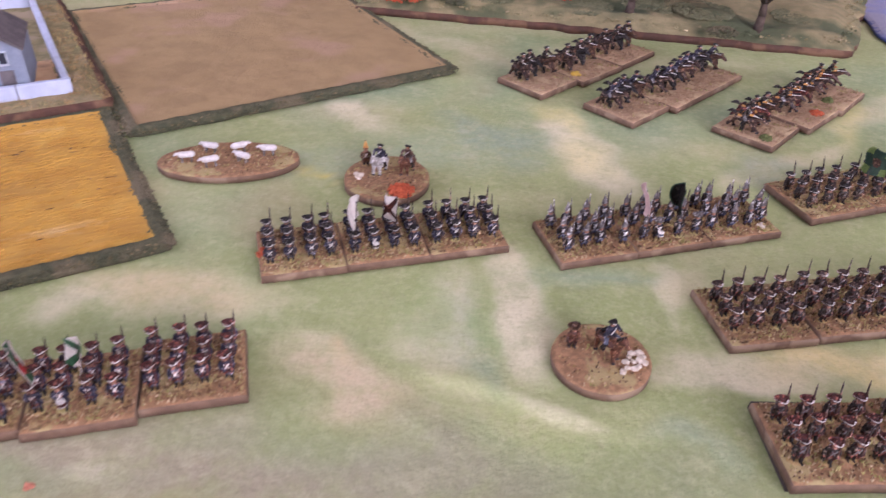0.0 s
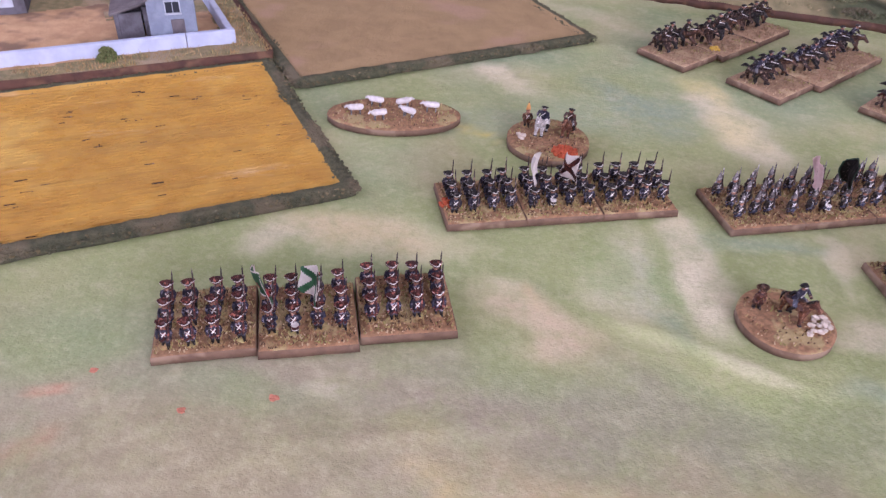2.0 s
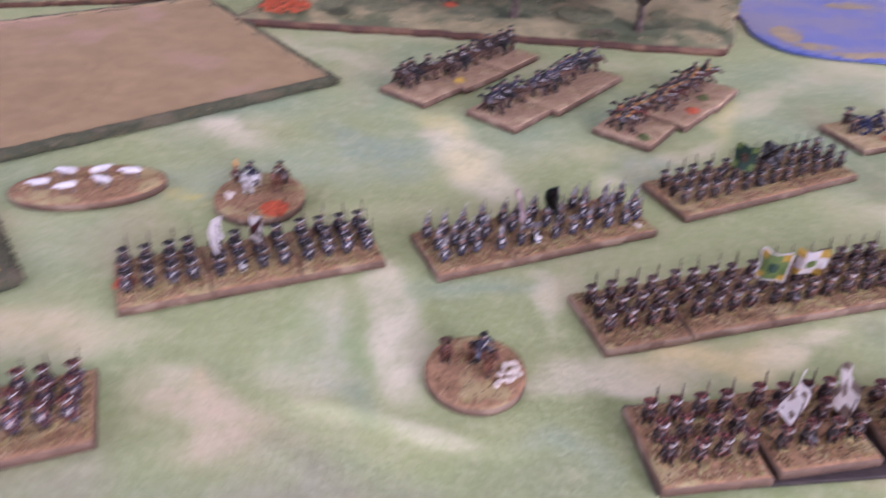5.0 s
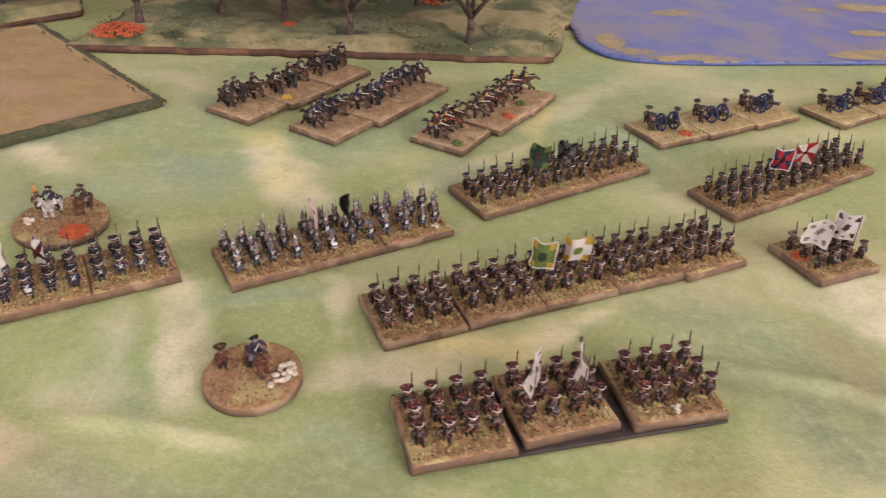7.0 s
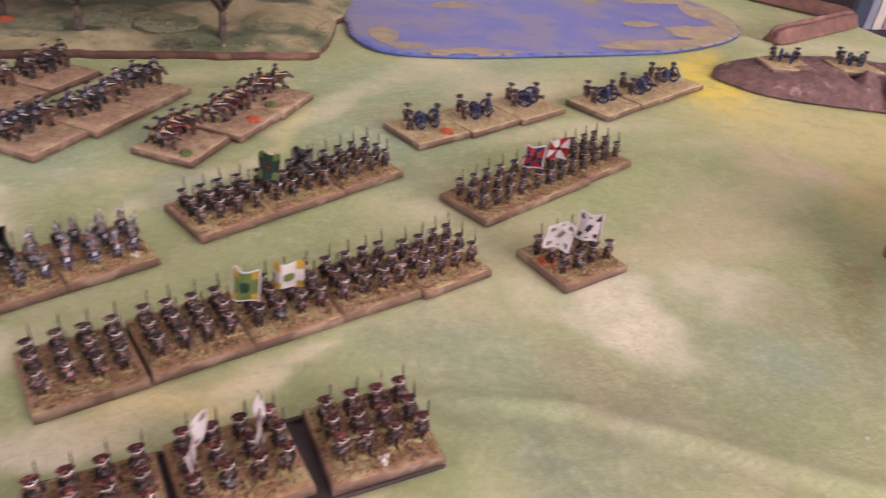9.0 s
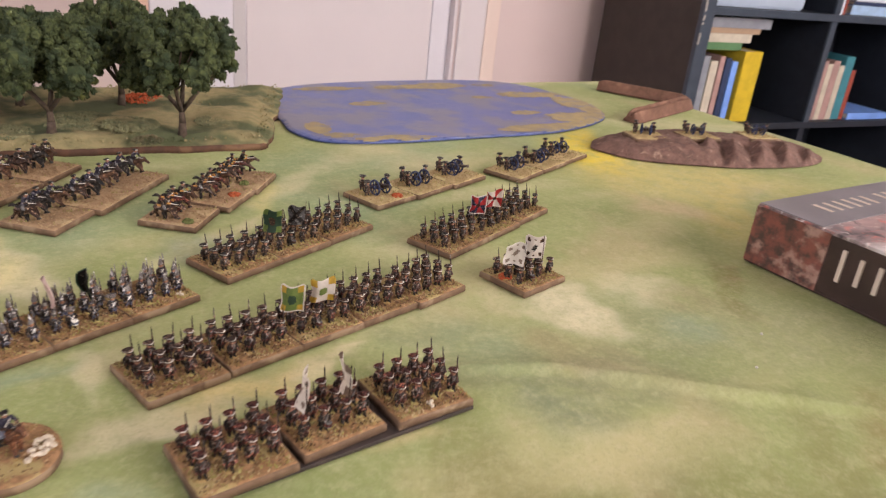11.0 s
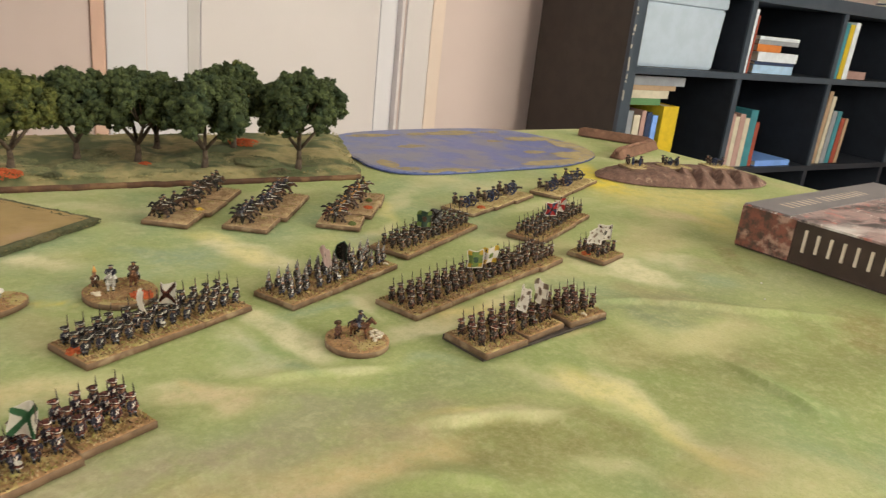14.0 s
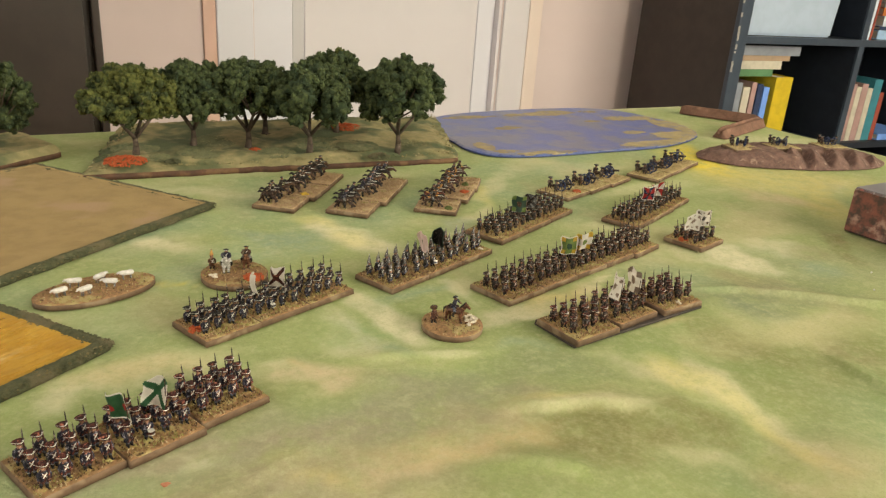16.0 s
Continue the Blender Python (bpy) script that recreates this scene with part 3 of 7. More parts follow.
def blob(bm, c, r, mi=0, rough=0.25, rng=random, squash=(1, 1, 1)):
    """A rough little lump."""
    if not ICO:
        t = bmesh.new()
        bmesh.ops.create_icosphere(t, subdivisions=1, radius=1)
        ICO.append([v.co.copy() for v in t.verts])
        ICO.append([tuple(v.index for v in f.verts) for f in t.faces])
        t.free()
    q = Euler((rng.uniform(0, 6), rng.uniform(0, 6), rng.uniform(0, 6))).to_quaternion()
    vs = []
    for co in ICO[0]:
        p = (q @ co) * r * (1 + rng.uniform(-rough, rough))
        vs.append(bm.verts.new((c[0] + p.x * squash[0], c[1] + p.y * squash[1], c[2] + p.z * squash[2])))
    for f in ICO[1]:
        bm.faces.new([vs[i] for i in f]).material_index = mi


def height_slab(outline_fn, n, m, mi_top, mi_side, bm):
    """Closed slab from a function (u, k) -> point on its top, u from rim 1 to middle 0, and a skirt down to z = 0."""
    prev = None
    for i in range(m + 1):
        u = 1 - i / m
        ring = [bm.verts.new(outline_fn(u, k / n)) for k in range(n)] if i < m else [bm.verts.new(outline_fn(0, 0))]
        if prev:
            for k in range(n):
                if len(ring) > 1:
                    f = bm.faces.new((prev[k], prev[(k + 1) % n], ring[(k + 1) % n], ring[k]))
                else:
                    f = bm.faces.new((prev[k], prev[(k + 1) % n], ring[0]))
                f.material_index = mi_top
        else:
            low = [bm.verts.new((v.co.x, v.co.y, 0)) for v in ring]
            for k in range(n):
                bm.faces.new((low[k], low[(k + 1) % n], ring[(k + 1) % n], ring[k])).material_index = mi_side
            bm.faces.new(low[::-1]).material_index = mi_side
        prev = ring


# ---- room ----
X0, X1, Y0, Y1, ZF, ZC = -2.0, 4.6, -2.0, 2.02, -0.75, 1.75


def slab(name, lo, hi, key, label="", category="wall"):
    bm = bmesh.new()
    box(bm, [(a + b) / 2 for a, b in zip(lo, hi)], [b - a for a, b in zip(lo, hi)])
    return thing(name, label, category, kind="structure", data=finish(name, bm, key))


slab("floor", (X0 - 0.15, Y0 - 0.15, ZF - 0.1), (X1 + 0.15, Y1 + 0.15, ZF), "carpet", "beige carpeted floor of the room", "floor")
slab("ceiling", (X0 - 0.15, Y0 - 0.15, ZC), (X1 + 0.15, Y1 + 0.15, ZC + 0.1), "ceiling", "plain white painted ceiling of the room", "ceiling")
slab("wall_east", (X1, Y0, ZF), (X1 + 0.15, Y1, ZC), "wall", "plain cream painted wall behind the bookcase end", "wall")


def pierced_wall(name, holes, axis, at, label):
    """A wall along x ('y' = at) or along y ('x' = at) with window or door holes (lo, hi, z0, z1)."""
    bm = bmesh.new()
    lo, hi = (X0 - 0.15, X1 + 0.15) if axis == "y" else (Y0, Y1)
    a, b = (at, at + 0.15) if (axis == "y" and at > 0) else (at - 0.15, at)

    def put(s0, s1, z0, z1):
        if s1 - s0 > 1e-4 and z1 - z0 > 1e-4:
            c, s = ((s0 + s1) / 2, (a + b) / 2, (z0 + z1) / 2), (s1 - s0, b - a, z1 - z0)
            if axis == "x":
                c, s = (c[1], c[0], c[2]), (s[1], s[0], s[2])
            box(bm, c, s)
    s = lo
    for h0, h1, z0, z1 in holes:
        put(s, h0, ZF, ZC)
        put(h0, h1, ZF, z0)
        put(h0, h1, z1, ZC)
        s = h1
    put(s, hi, ZF, ZC)
    return thing(name, label, "wall", kind="structure", data=finish(name, bm, "wall"))


pierced_wall("wall_north", [(0.54, 1.36, ZF, 1.30)], "y", Y1, "cream painted wall with a white panelled door")
pierced_wall("wall_south", [(0.65, 3.05, 0.3, 1.6)], "y", Y0, "cream painted wall with a wide window")
pierced_wall("wall_west", [(-1.2, 0.2, 0.3, 1.6)], "x", X0, "cream painted wall with an added window")


def window(name, w, h, m, label):
    win = thing(name, label, "window", m, kind="structure")
    bm = bmesh.new()
    for x in (-w / 2 + 0.03, 0, w / 2 - 0.03):
        box(bm, (x, 0, 0), (0.06, 0.06, h), bevel=0.006)
    for z in (-h / 2 + 0.03, h / 2 - 0.03):
        for s in (-1, 1):
            box(bm, (s * w / 4, 0, z), (w / 2 - 0.094, 0.056, 0.06), bevel=0.006)
    part("window_frame", finish("window_frame", bm, "gloss"), win)
    for s in (-1, 1):
        bm = bmesh.new()
        box(bm, (s * w / 4, 0, 0), (w / 2 - 0.1, 0.005, h - 0.13))
        pane = part("pane", finish("pane", bm, "glass"), win)
        pane.visible_shadow = False
    bm = bmesh.new()
    box(bm, (0, 0.09, -h / 2 - 0.012), (w + 0.1, 0.2, 0.02), bevel=0.004)
    part("window_sill", finish("window_sill", bm, "gloss"), win)


window("window_1", 2.4, 1.3, pose(1.85, Y0 - 0.11, 0.95), "wide unseen white framed window added for fill light")
# Unseen window, added to give the fill lamp an opening.
window("window_2", 1.4, 1.3, pose(X0 - 0.11, -0.5, 0.95, 0, 0, -90), "unseen white framed window added for fill light")


def panel_door():
    """White four-panel door in a moulded architrave."""
    door = thing("door_1", "closed white gloss panelled door in a white architrave", "door", pose(0.95, Y1, ZF), kind="structure")
    bm = bmesh.new()
    box(bm, (0, 0.05, 1.015), (0.80, 0.03, 2.02), bevel=0.003)
    for x, w in ((-0.3450, 0.110), (0.3675, 0.065)):
        box(bm, (x, 0.033, 1.015), (w, 0.006, 2.0), bevel=0.0025)
    for z in (0.09, 0.25, 1.95):
        box(bm, (0.04, 0.0325, z), (0.588, 0.006, 0.16), bevel=0.0025)
    slab_ob = part("door_panel", finish("door_panel", bm, "gloss"), door)
    bm = bmesh.new()
    box(bm, (-0.2722, 0.0335, 1.015), (0.035, 0.005, 2.0), bevel=0.0022)
    part("bead", finish("bead", bm, "gloss_grey"), slab_ob, label="greyish bead moulding")
    bm = bmesh.new()
    box(bm, (0.04, 0.0335, 1.1), (0.585, 0.004, 1.48), bevel=0.0018)
    part("raised_panel", finish("raised_panel", bm, "gloss_rose"), slab_ob, label="faintly pink painted panel")
    bm = bmesh.new()
    rod(bm, (0.31, 0.03, 1.0), (0.31, -0.02, 1.0), 0.012, n=10)
    blob(bm, (0.31, -0.035, 1.0), 0.027, rough=0.0)
    part("door_handle", finish("door_handle", bm, "silver", True), door, label="round metal door knob")
    for s in (-1, 1):
        bm = bmesh.new()
        box(bm, (s * 0.463, -0.004, 1.03), (0.10, 0.010, 2.18), bevel=0.004)
        box(bm, (s * 0.405, 0.048, 1.03), (0.010, 0.09, 2.05))
        part("architrave", finish("architrave", bm, "gloss" if s < 0 else "gloss_rose"), door)
        bm = bmesh.new()
        w = 0.034 if s < 0 else 0.052
        box(bm, (s * (0.5145 + w / 2), -0.005, 1.03), (w, 0.008, 2.18), bevel=0.003)
        part("edge_strip", finish("edge_strip", bm, "warm_strip" if s < 0 else "pale_strip"), door, label="warm brown strip beside the architrave" if s < 0 else "pale tan strip beside the architrave")
    bm = bmesh.new()
    box(bm, (0, -0.012, 2.09), (0.82, 0.022, 0.11), bevel=0.008)
    part("architrave", finish("architrave", bm, "gloss"), door)
    return door


panel_door()
for a, b in ((X0, 0.38), (1.52, X1)):
    bm = bmesh.new()
    box(bm, ((a + b) / 2, Y1 - 0.009, ZF + 0.075), (b - a, 0.018, 0.15), bevel=0.004)
    thing("baseboard", "white painted baseboard along the wall", "baseboard", kind="structure", data=finish("baseboard", bm, "gloss"))


def cabinet_dark():
    """The tall black-brown cabinet beside the door."""
    cab = thing("tall_cabinet", "tall black-brown wooden cabinet standing against the wall", "cabinet", pose(-0.231, 1.66, ZF))
    bm = bmesh.new()
    box(bm, (0, 0.08, 1.1), (0.62, 0.5, 2.2), bevel=0.004)
    part("body", finish("body", bm, "cabinet"), cab)
    for s in (-1, 1):
        bm = bmesh.new()
        box(bm, (s * 0.148, -0.182, 1.12), (0.29, 0.018, 2.12), bevel=0.003)
        d = part("door", finish("door", bm, "cabinet"), cab)
        bm = bmesh.new()
        rod(bm, (s * 0.03, -0.215, 1.0), (s * 0.03, -0.215, 1.2), 0.006, n=8)
        for z in (1.01, 1.19):
            rod(bm, (s * 0.03, -0.192, z), (s * 0.03, -0.215, z), 0.004, n=6)
        part("handle", finish("handle", bm, "silver", True), d, label="slim metal handle")
    bm = bmesh.new()
    box(bm, (0.314, -0.176, 1.1), (0.014, 0.03, 2.2), bevel=0.003)
    part("edge_strip", finish("edge_strip", bm, "cabinet"), cab)


cabinet_dark()

# Bookcase: its front runs along local x from its near end, its depth goes back along local y.
BC = pose(1.878, 1.49, ZF, 0, 0, -5.8)
BW, BD, TW = 2.85, 0.40, 0.026
COLX = (0.0, 0.529, 1.09, 1.67, 2.25)
END = 0.445
TOPZ, R1, R2, R3 = 1.015, 0.968, 0.723, 0.372
LEVELS = [(0.06, R3 - 0.022), (R3, R2 - 0.022), (R2, R1)]


def bookcase():
    ob = thing("bookcase", "large blue-black open bookcase filled with books and boxes", "bookcase", BC)
    bm = bmesh.new()
    box(bm, (-0.017, END / 2, TOPZ / 2 + 0.1), (0.034, END, TOPZ + 0.2), bevel=0.002)
    side = part("side_panel", finish("side_panel", bm, "blackwood"), ob, label="black-brown end panel")
    bm = bmesh.new()
    box(bm, (-0.014, -0.009, TOPZ / 2 + 0.1), (0.044, 0.018, TOPZ + 0.2), bevel=0.003)
    part("front_edge", finish("front_edge", bm, "shelfpaint"), side, label="grey-blue front edge in the unshaded tone with chips")
    rng = random.Random(5)
    bm = bmesh.new()
    for _ in range(26):
        z = rng.uniform(0.62, 0.97)
        box(bm, (-0.0345 + rng.uniform(0, 0.004), -0.0185, z), (0.006, 0.002, rng.uniform(0.004, 0.02)))
    tagged(part("chip", finish("chip", bm, "chip"), side, label="pale chips of worn paint"), kind="stuff")
    bm = bmesh.new()
    box(bm, (BW + 0.017, BD / 2, TOPZ / 2), (0.034, BD, TOPZ), bevel=0.002)
    part("side_panel", finish("side_panel", bm, "shelfpaint"), ob)
    bm = bmesh.new()
    box(bm, (BW / 2, BD / 2, (R1 + TOPZ) / 2), (BW - 0.002, BD, TOPZ - R1), bevel=0.002)
    part("top", finish("top", bm, "shelfpaint"), ob)
    # Back, shelves and partitions take the darker inner colour, which stands for shade.
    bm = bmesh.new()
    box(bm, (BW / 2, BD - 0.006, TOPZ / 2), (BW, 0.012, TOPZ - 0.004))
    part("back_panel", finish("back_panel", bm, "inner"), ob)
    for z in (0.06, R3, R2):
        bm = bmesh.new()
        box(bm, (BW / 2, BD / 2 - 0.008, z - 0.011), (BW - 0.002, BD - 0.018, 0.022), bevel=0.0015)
        board = part("shelf", finish("shelf", bm, "inner"), ob, label="shelf in blue-black darkened to stand for shade")
        # Lower shelves are left all dark as if in shade, without a lit edge.
        if z < R2:
            continue
        bm = bmesh.new()
        box(bm, (BW / 2, -0.0035, z - 0.011), (BW - 0.002, 0.008, 0.022), bevel=0.0015)
        part("front_edge", finish("front_edge", bm, "shelfpaint"), board, label="grey-blue front edge in the unshaded tone")
    for at in COLX[1:]:
        for z0, z1 in LEVELS:
            bm = bmesh.new()
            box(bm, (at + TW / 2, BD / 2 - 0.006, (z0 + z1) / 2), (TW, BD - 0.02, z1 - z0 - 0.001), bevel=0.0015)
            wall_part = part("partition", finish("partition", bm, "inner"), ob, label="partition in blue-black darkened to stand for shade")
            if z1 < R3:
                continue
            bm = bmesh.new()
            box(bm, (at + TW / 2, -0.0005, (z0 + z1) / 2), (TW, 0.008, z1 - z0 - 0.001), bevel=0.0015)
            part("front_edge", finish("front_edge", bm, "shelfpaint"), wall_part, label="grey-blue front edge in the unshaded tone")
    bm = bmesh.new()
    box(bm, (BW / 2, 0.03, 0.019), (BW, 0.02, 0.036))
    part("plinth", finish("plinth", bm, "shelfpaint"), ob)


bookcase()


def one_book(x, y, z, t, w, h, key, tilt=0.0, flat=False, label="", category="book"):
    """A book with covers and a page block: t thick, w deep, h tall, on its foot or lying flat."""
    tint = {"bk_cream": "cream", "bk_white": "white", "bk_teal": "teal", "bk_red": "red", "bk_yellow": "yellow", "bk_blue": "blue", "bk_navy": "dark navy",
            "bk_tan": "tan", "bk_green": "green", "bk_orange": "orange", "bk_grey": "grey", "bk_sky": "pale blue", "bk_rose": "dull rose"}[key]
    lab = label or (tint + " book lying flat in a pile on the shelf" if flat else tint + " book standing upright on the shelf")
    base = BC @ pose(x, y, z)
    m = base @ (Matrix.Translation((0, 0, 0)) @ pose(0, 0, 0, 0, 90, 0) @ Matrix.Translation((-t, 0, 0)) if flat else pose(0, 0, 0, 0, tilt, 0))
    ob = thing("book", lab, category, m, group="books on the bookcase")
    bm = bmesh.new()
    c = min(0.003, t * 0.15)
    box(bm, (c / 2, w / 2, h / 2), (c, w, h))
    box(bm, (t - c / 2, w / 2, h / 2), (c, w, h))
    box(bm, (t / 2, c / 2, h / 2), (t - 2 * c, c, h))
    part("cover", finish("cover", bm, key), ob)
    bm = bmesh.new()
    box(bm, (t / 2, w / 2 + c / 2 - 0.002, h / 2), (t - 2 * c - 0.0004, w - c - 0.006, h - 0.008))
    part("page_block", finish("page_block", bm, "page"), ob)
    return ob


def storage_box(x, y, z, w, d, h, key, label, lid=True):
    ob = thing("storage_box", label, "box", BC @ pose(x, y, z))
    bm = bmesh.new()
    loops = rings(bm, [(w / 2, d / 2, 0, w / 2 * 0.94 * 1.414, d / 2 * 0.94 * 1.414), (w / 2, d / 2, h * 0.84, w / 2 * 0.985 * 1.414, d / 2 * 0.985 * 1.414)], 4, turn0=math.pi / 4)
    bmesh.ops.bevel(bm, geom=list(bm.edges), offset=0.006, segments=2, affect="EDGES")
    part("body", finish("body", bm, key), ob)
    if lid:
        bm = bmesh.new()
        box(bm, (w / 2, d / 2, h * 0.92), (w, d, h * 0.15), bevel=0.006)
        part("lid", finish("lid", bm, key), ob)
    return ob


def fill_bookcase():
    rng = random.Random(11)
    col = lambda k: COLX[k] + (TW if k else 0.0) + 0.004
    # Upper row.
    storage_box(col(0) + 0.014, 0.03, R2, 0.43, 0.32, 0.24, "box", "pale blue-grey storage box with a lid")
    x = col(1)
    for t, h, key in ((0.014, 0.22, "bk_white"), (0.008, 0.20, "bk_red")):
        one_book(x, 0.003, R2, t, 0.2, h, key, tilt=2)
        x += t + 0.004
    z = R2
    for t, w, key in ((0.03, 0.20, "bk_sky"), (0.012, 0.19, "bk_navy"), (0.034, 0.21, "bk_white"), (0.026, 0.14, "bk_orange"), (0.016, 0.2, "bk_grey"), (0.012, 0.21, "bk_white")):
        one_book(col(1) + 0.09 + rng.uniform(0, 0.03), 0.04, z, t, w, 0.24 if key != "bk_orange" else 0.14, key, flat=True)
        z += t + 0.0006
    x = col(2)
    for t, h, key in ((0.028, 0.215, "bk_teal"), (0.03, 0.21, "bk_yellow"), (0.03, 0.22, "bk_white")):
        one_book(x, 0.004, R2, t, 0.2, h, key, tilt=2)
        x += t + 0.004
    one_book(col(2) + 0.15, 0.05, R2, 0.03, 0.16, 0.16, "bk_rose", flat=True)
    one_book(col(3), 0.003, R2, 0.018, 0.2, 0.22, "bk_white", tilt=1)
    z = R2
    for t, key in ((0.04, "bk_navy"), (0.05, "bk_white")):
        one_book(col(3) + 0.06, 0.04, z, t, 0.2, 0.27, key, flat=True)
        z += t + 0.0006
    for k in range(3):
        one_book(col(4) + 0.03 + 0.045 * k, 0.03, R2, 0.036, 0.2, 0.2 - 0.01 * k, ("bk_teal", "bk_rose", "bk_grey")[k])
    # Middle row, seen down to the table's edge.
    x = col(0) + 0.012
    for t, h, key in ((0.03, 0.20, "bk_white"), (0.024, 0.205, "bk_grey"), (0.03, 0.19, "bk_cream"), (0.02, 0.205, "bk_rose"), (0.022, 0.20, "bk_navy"), (0.024, 0.19, "bk_blue"), (0.075, 0.222, "bk_yellow")):
        x += 0.02 if key == "bk_yellow" else 0.004
        one_book(x, 0.03, R3, t, 0.2, h, key)
        x += t + 0.002
    z = R3 + 0.2235
    for t, key in ((0.022, "bk_green"), (0.026, "bk_cream"), (0.016, "bk_tan"), (0.03, "bk_grey")):
        one_book(col(0) + 0.012 + rng.uniform(0, 0.01), 0.04, z, t, 0.18, {"bk_green": 0.19, "bk_cream": 0.22, "bk_tan": 0.25, "bk_grey": 0.29}[key], key, flat=True)
        z += t + 0.0006
    x = col(1) + 0.005
    for t, h, key in ((0.02, 0.2, "bk_grey"), (0.03, 0.2, "bk_rose"), (0.024, 0.19, "bk_cream"), (0.03, 0.20, "bk_rose"), (0.026, 0.185, "bk_cream"), (0.04, 0.215, "bk_teal"), (0.02, 0.17, "bk_red")):
        one_book(x, 0.03, R3, t, 0.2, h, key)
        x += t + 0.002
    one_book(col(1) + 0.22, 0.02, R3, 0.022, 0.18, 0.22, "bk_blue", flat=True)
    x = col(2) + 0.045
    for t, h, key in ((0.026, 0.30, "bk_tan"), (0.024, 0.28, "bk_cream"), (0.03, 0.22, "bk_grey"), (0.03, 0.22, "bk_teal"), (0.028, 0.19, "bk_red"), (0.02, 0.19, "bk_tan")):
        one_book(x, 0.03, R3, t, 0.2, h, key, tilt=3)
        x += t + 0.006
    storage_box(col(3) + 0.012, 0.02, R3, 0.33, 0.3, 0.235, "bk_blue", "bright blue open storage box", lid=False)
    one_book(col(3) + 0.35, 0.04, R3, 0.07, 0.26, 0.335, "bk_grey", label="wide grey folder standing beside a blue box")
    bm = bmesh.new()
    pts = [(0, 0, 0), (0.012, -0.006, -0.03), (0.006, -0.010, -0.07), (0.022, -0.008, -0.11)]
    for a, b in zip(pts, pts[1:]):
        rod(bm, a, b, 0.007, 0.006, 6)
    thing("strap", "short green strap hanging from a grey folder", "strap", BC @ pose(col(3) + 0.412, 0.045, R3 + 0.33), data=finish("strap", bm, "bk_green", True))
    z = R3 + 0.199
    for t, key in ((0.03, "bk_sky"), (0.03, "bk_grey"), (0.04, "bk_white"), (0.03, "bk_white")):
        one_book(col(3) + 0.05 + rng.uniform(0, 0.02), 0.06, z, t, 0.17, 0.17 + rng.uniform(0, 0.03), key, flat=True)
        z += t + 0.0006
    z = R3
    for t, key in ((0.05, "bk_yellow"), (0.05, "bk_yellow"), (0.07, "bk_red"), (0.06, "bk_rose")):
        one_book(col(4) + 0.03, 0.04, z, t, 0.2, 0.26, key, flat=True)
        z += t + 0.0006


fill_bookcase()
z = TOPZ
for t, key in ((0.03, "bk_navy"), (0.035, "bk_grey")):
    one_book(1.72, 0.05, z, t, 0.2, 0.26, key, flat=True, label="book lying flat on top of the bookcase")
    z += t + 0.0006

# ---- table and cloth ----
TX0, TX1, TY0, TY1 = -0.72, 0.50, -0.42, 0.452


def table():
    ob = thing("table", "plain wooden table under a painted cloth", "table", pose((TX0 + TX1) / 2, (TY0 + TY1) / 2, ZF))
    w, d, h = TX1 - TX0 - 0.004, TY1 - TY0 - 0.004, -ZF - 0.0045
    bm = bmesh.new()
    box(bm, (0, 0, h - 0.014), (w, d, 0.028), bevel=0.004)
    part("tabletop", finish("tabletop", bm, "tabletop"), ob)
    for sx in (-1, 1):
        for sy in (-1, 1):
            bm = bmesh.new()
            box(bm, (sx * (w / 2 - 0.06), sy * (d / 2 - 0.06), (h - 0.028) / 2), (0.055, 0.055, h - 0.028), bevel=0.004)
            part("leg", finish("leg", bm, "tabletop"), ob)


table()


def ground_z(x, y):
    """Level of the cloth: flat where things stand, with slight waves, low folds and creases in the open parts."""
    z = -0.0006 + 0.0005 * noise.noise((x * 9, y * 9, 0.3)) + 0.00025 * noise.noise((x * 40, y * 40, 1.3))
    open_front = max(0.0, min(1.0, (0.078 - y) / 0.05)) * max(0.0, min(1.0, (x + 0.05) / 0.06))
    open_east = max(0.0, min(1.0, (x - 0.205) / 0.05)) * max(0.0, min(1.0, (0.185 - y) / 0.05)) * max(0.0, min(1.0, (x - 0.2) * 30))
    z += open_front * 0.0034 * noise.noise((x * 16 + y * 9, y * 26, 4.0))
    z += 0.5 * open_east * 0.002 * noise.noise((x * 20, y * 20, 6.0)) * max(0.0, min(1.0, (0.27 - x) / 0.03))
    # Creases: a crisp lip on one side that dies away softly on the other.
    for x0, y0, x1, y1, hgt, wid in ((0.158, 0.101, 0.222, 0.052, 0.0019, 0.006), (0.130, 0.1135, 0.160, 0.100, 0.0011, 0.005), (0.141, 0.048, 0.136, 0.015, 0.0018, 0.006),
                                     (-0.004, 0.111, 0.034, 0.099, 0.0008, 0.005), (0.024, 0.069, 0.060, 0.055, 0.0017, 0.009), (0.058, 0.056, 0.075, 0.028, 0.0014, 0.008),
                                     (0.008, 0.052, 0.026, 0.034, 0.0013, 0.007), (-0.06, 0.066, -0.02, 0.078, 0.0006, 0.006), (-0.005, 0.1, 0.005, 0.09, 0.0006, 0.004)):
        dx, dy = x1 - x0, y1 - y0
        ln = math.hypot(dx, dy)
        s = ((x - x0) * dx + (y - y0) * dy) / (ln * ln)
        if -0.15 < s < 1.15:
            off = ((y - y0) * dx - (x - x0) * dy) / ln + 0.0012 * noise.noise((x * 60, y * 60, 8.0))
            end = max(0.0, min(1.0, 3 * (s + 0.15))) * max(0.0, min(1.0, 3 * (1.15 - s)))
            z += 1.15 * hgt * end * (math.exp(-off / wid) if off > 0 else math.exp(-(off / 0.0016) ** 2))
    return z


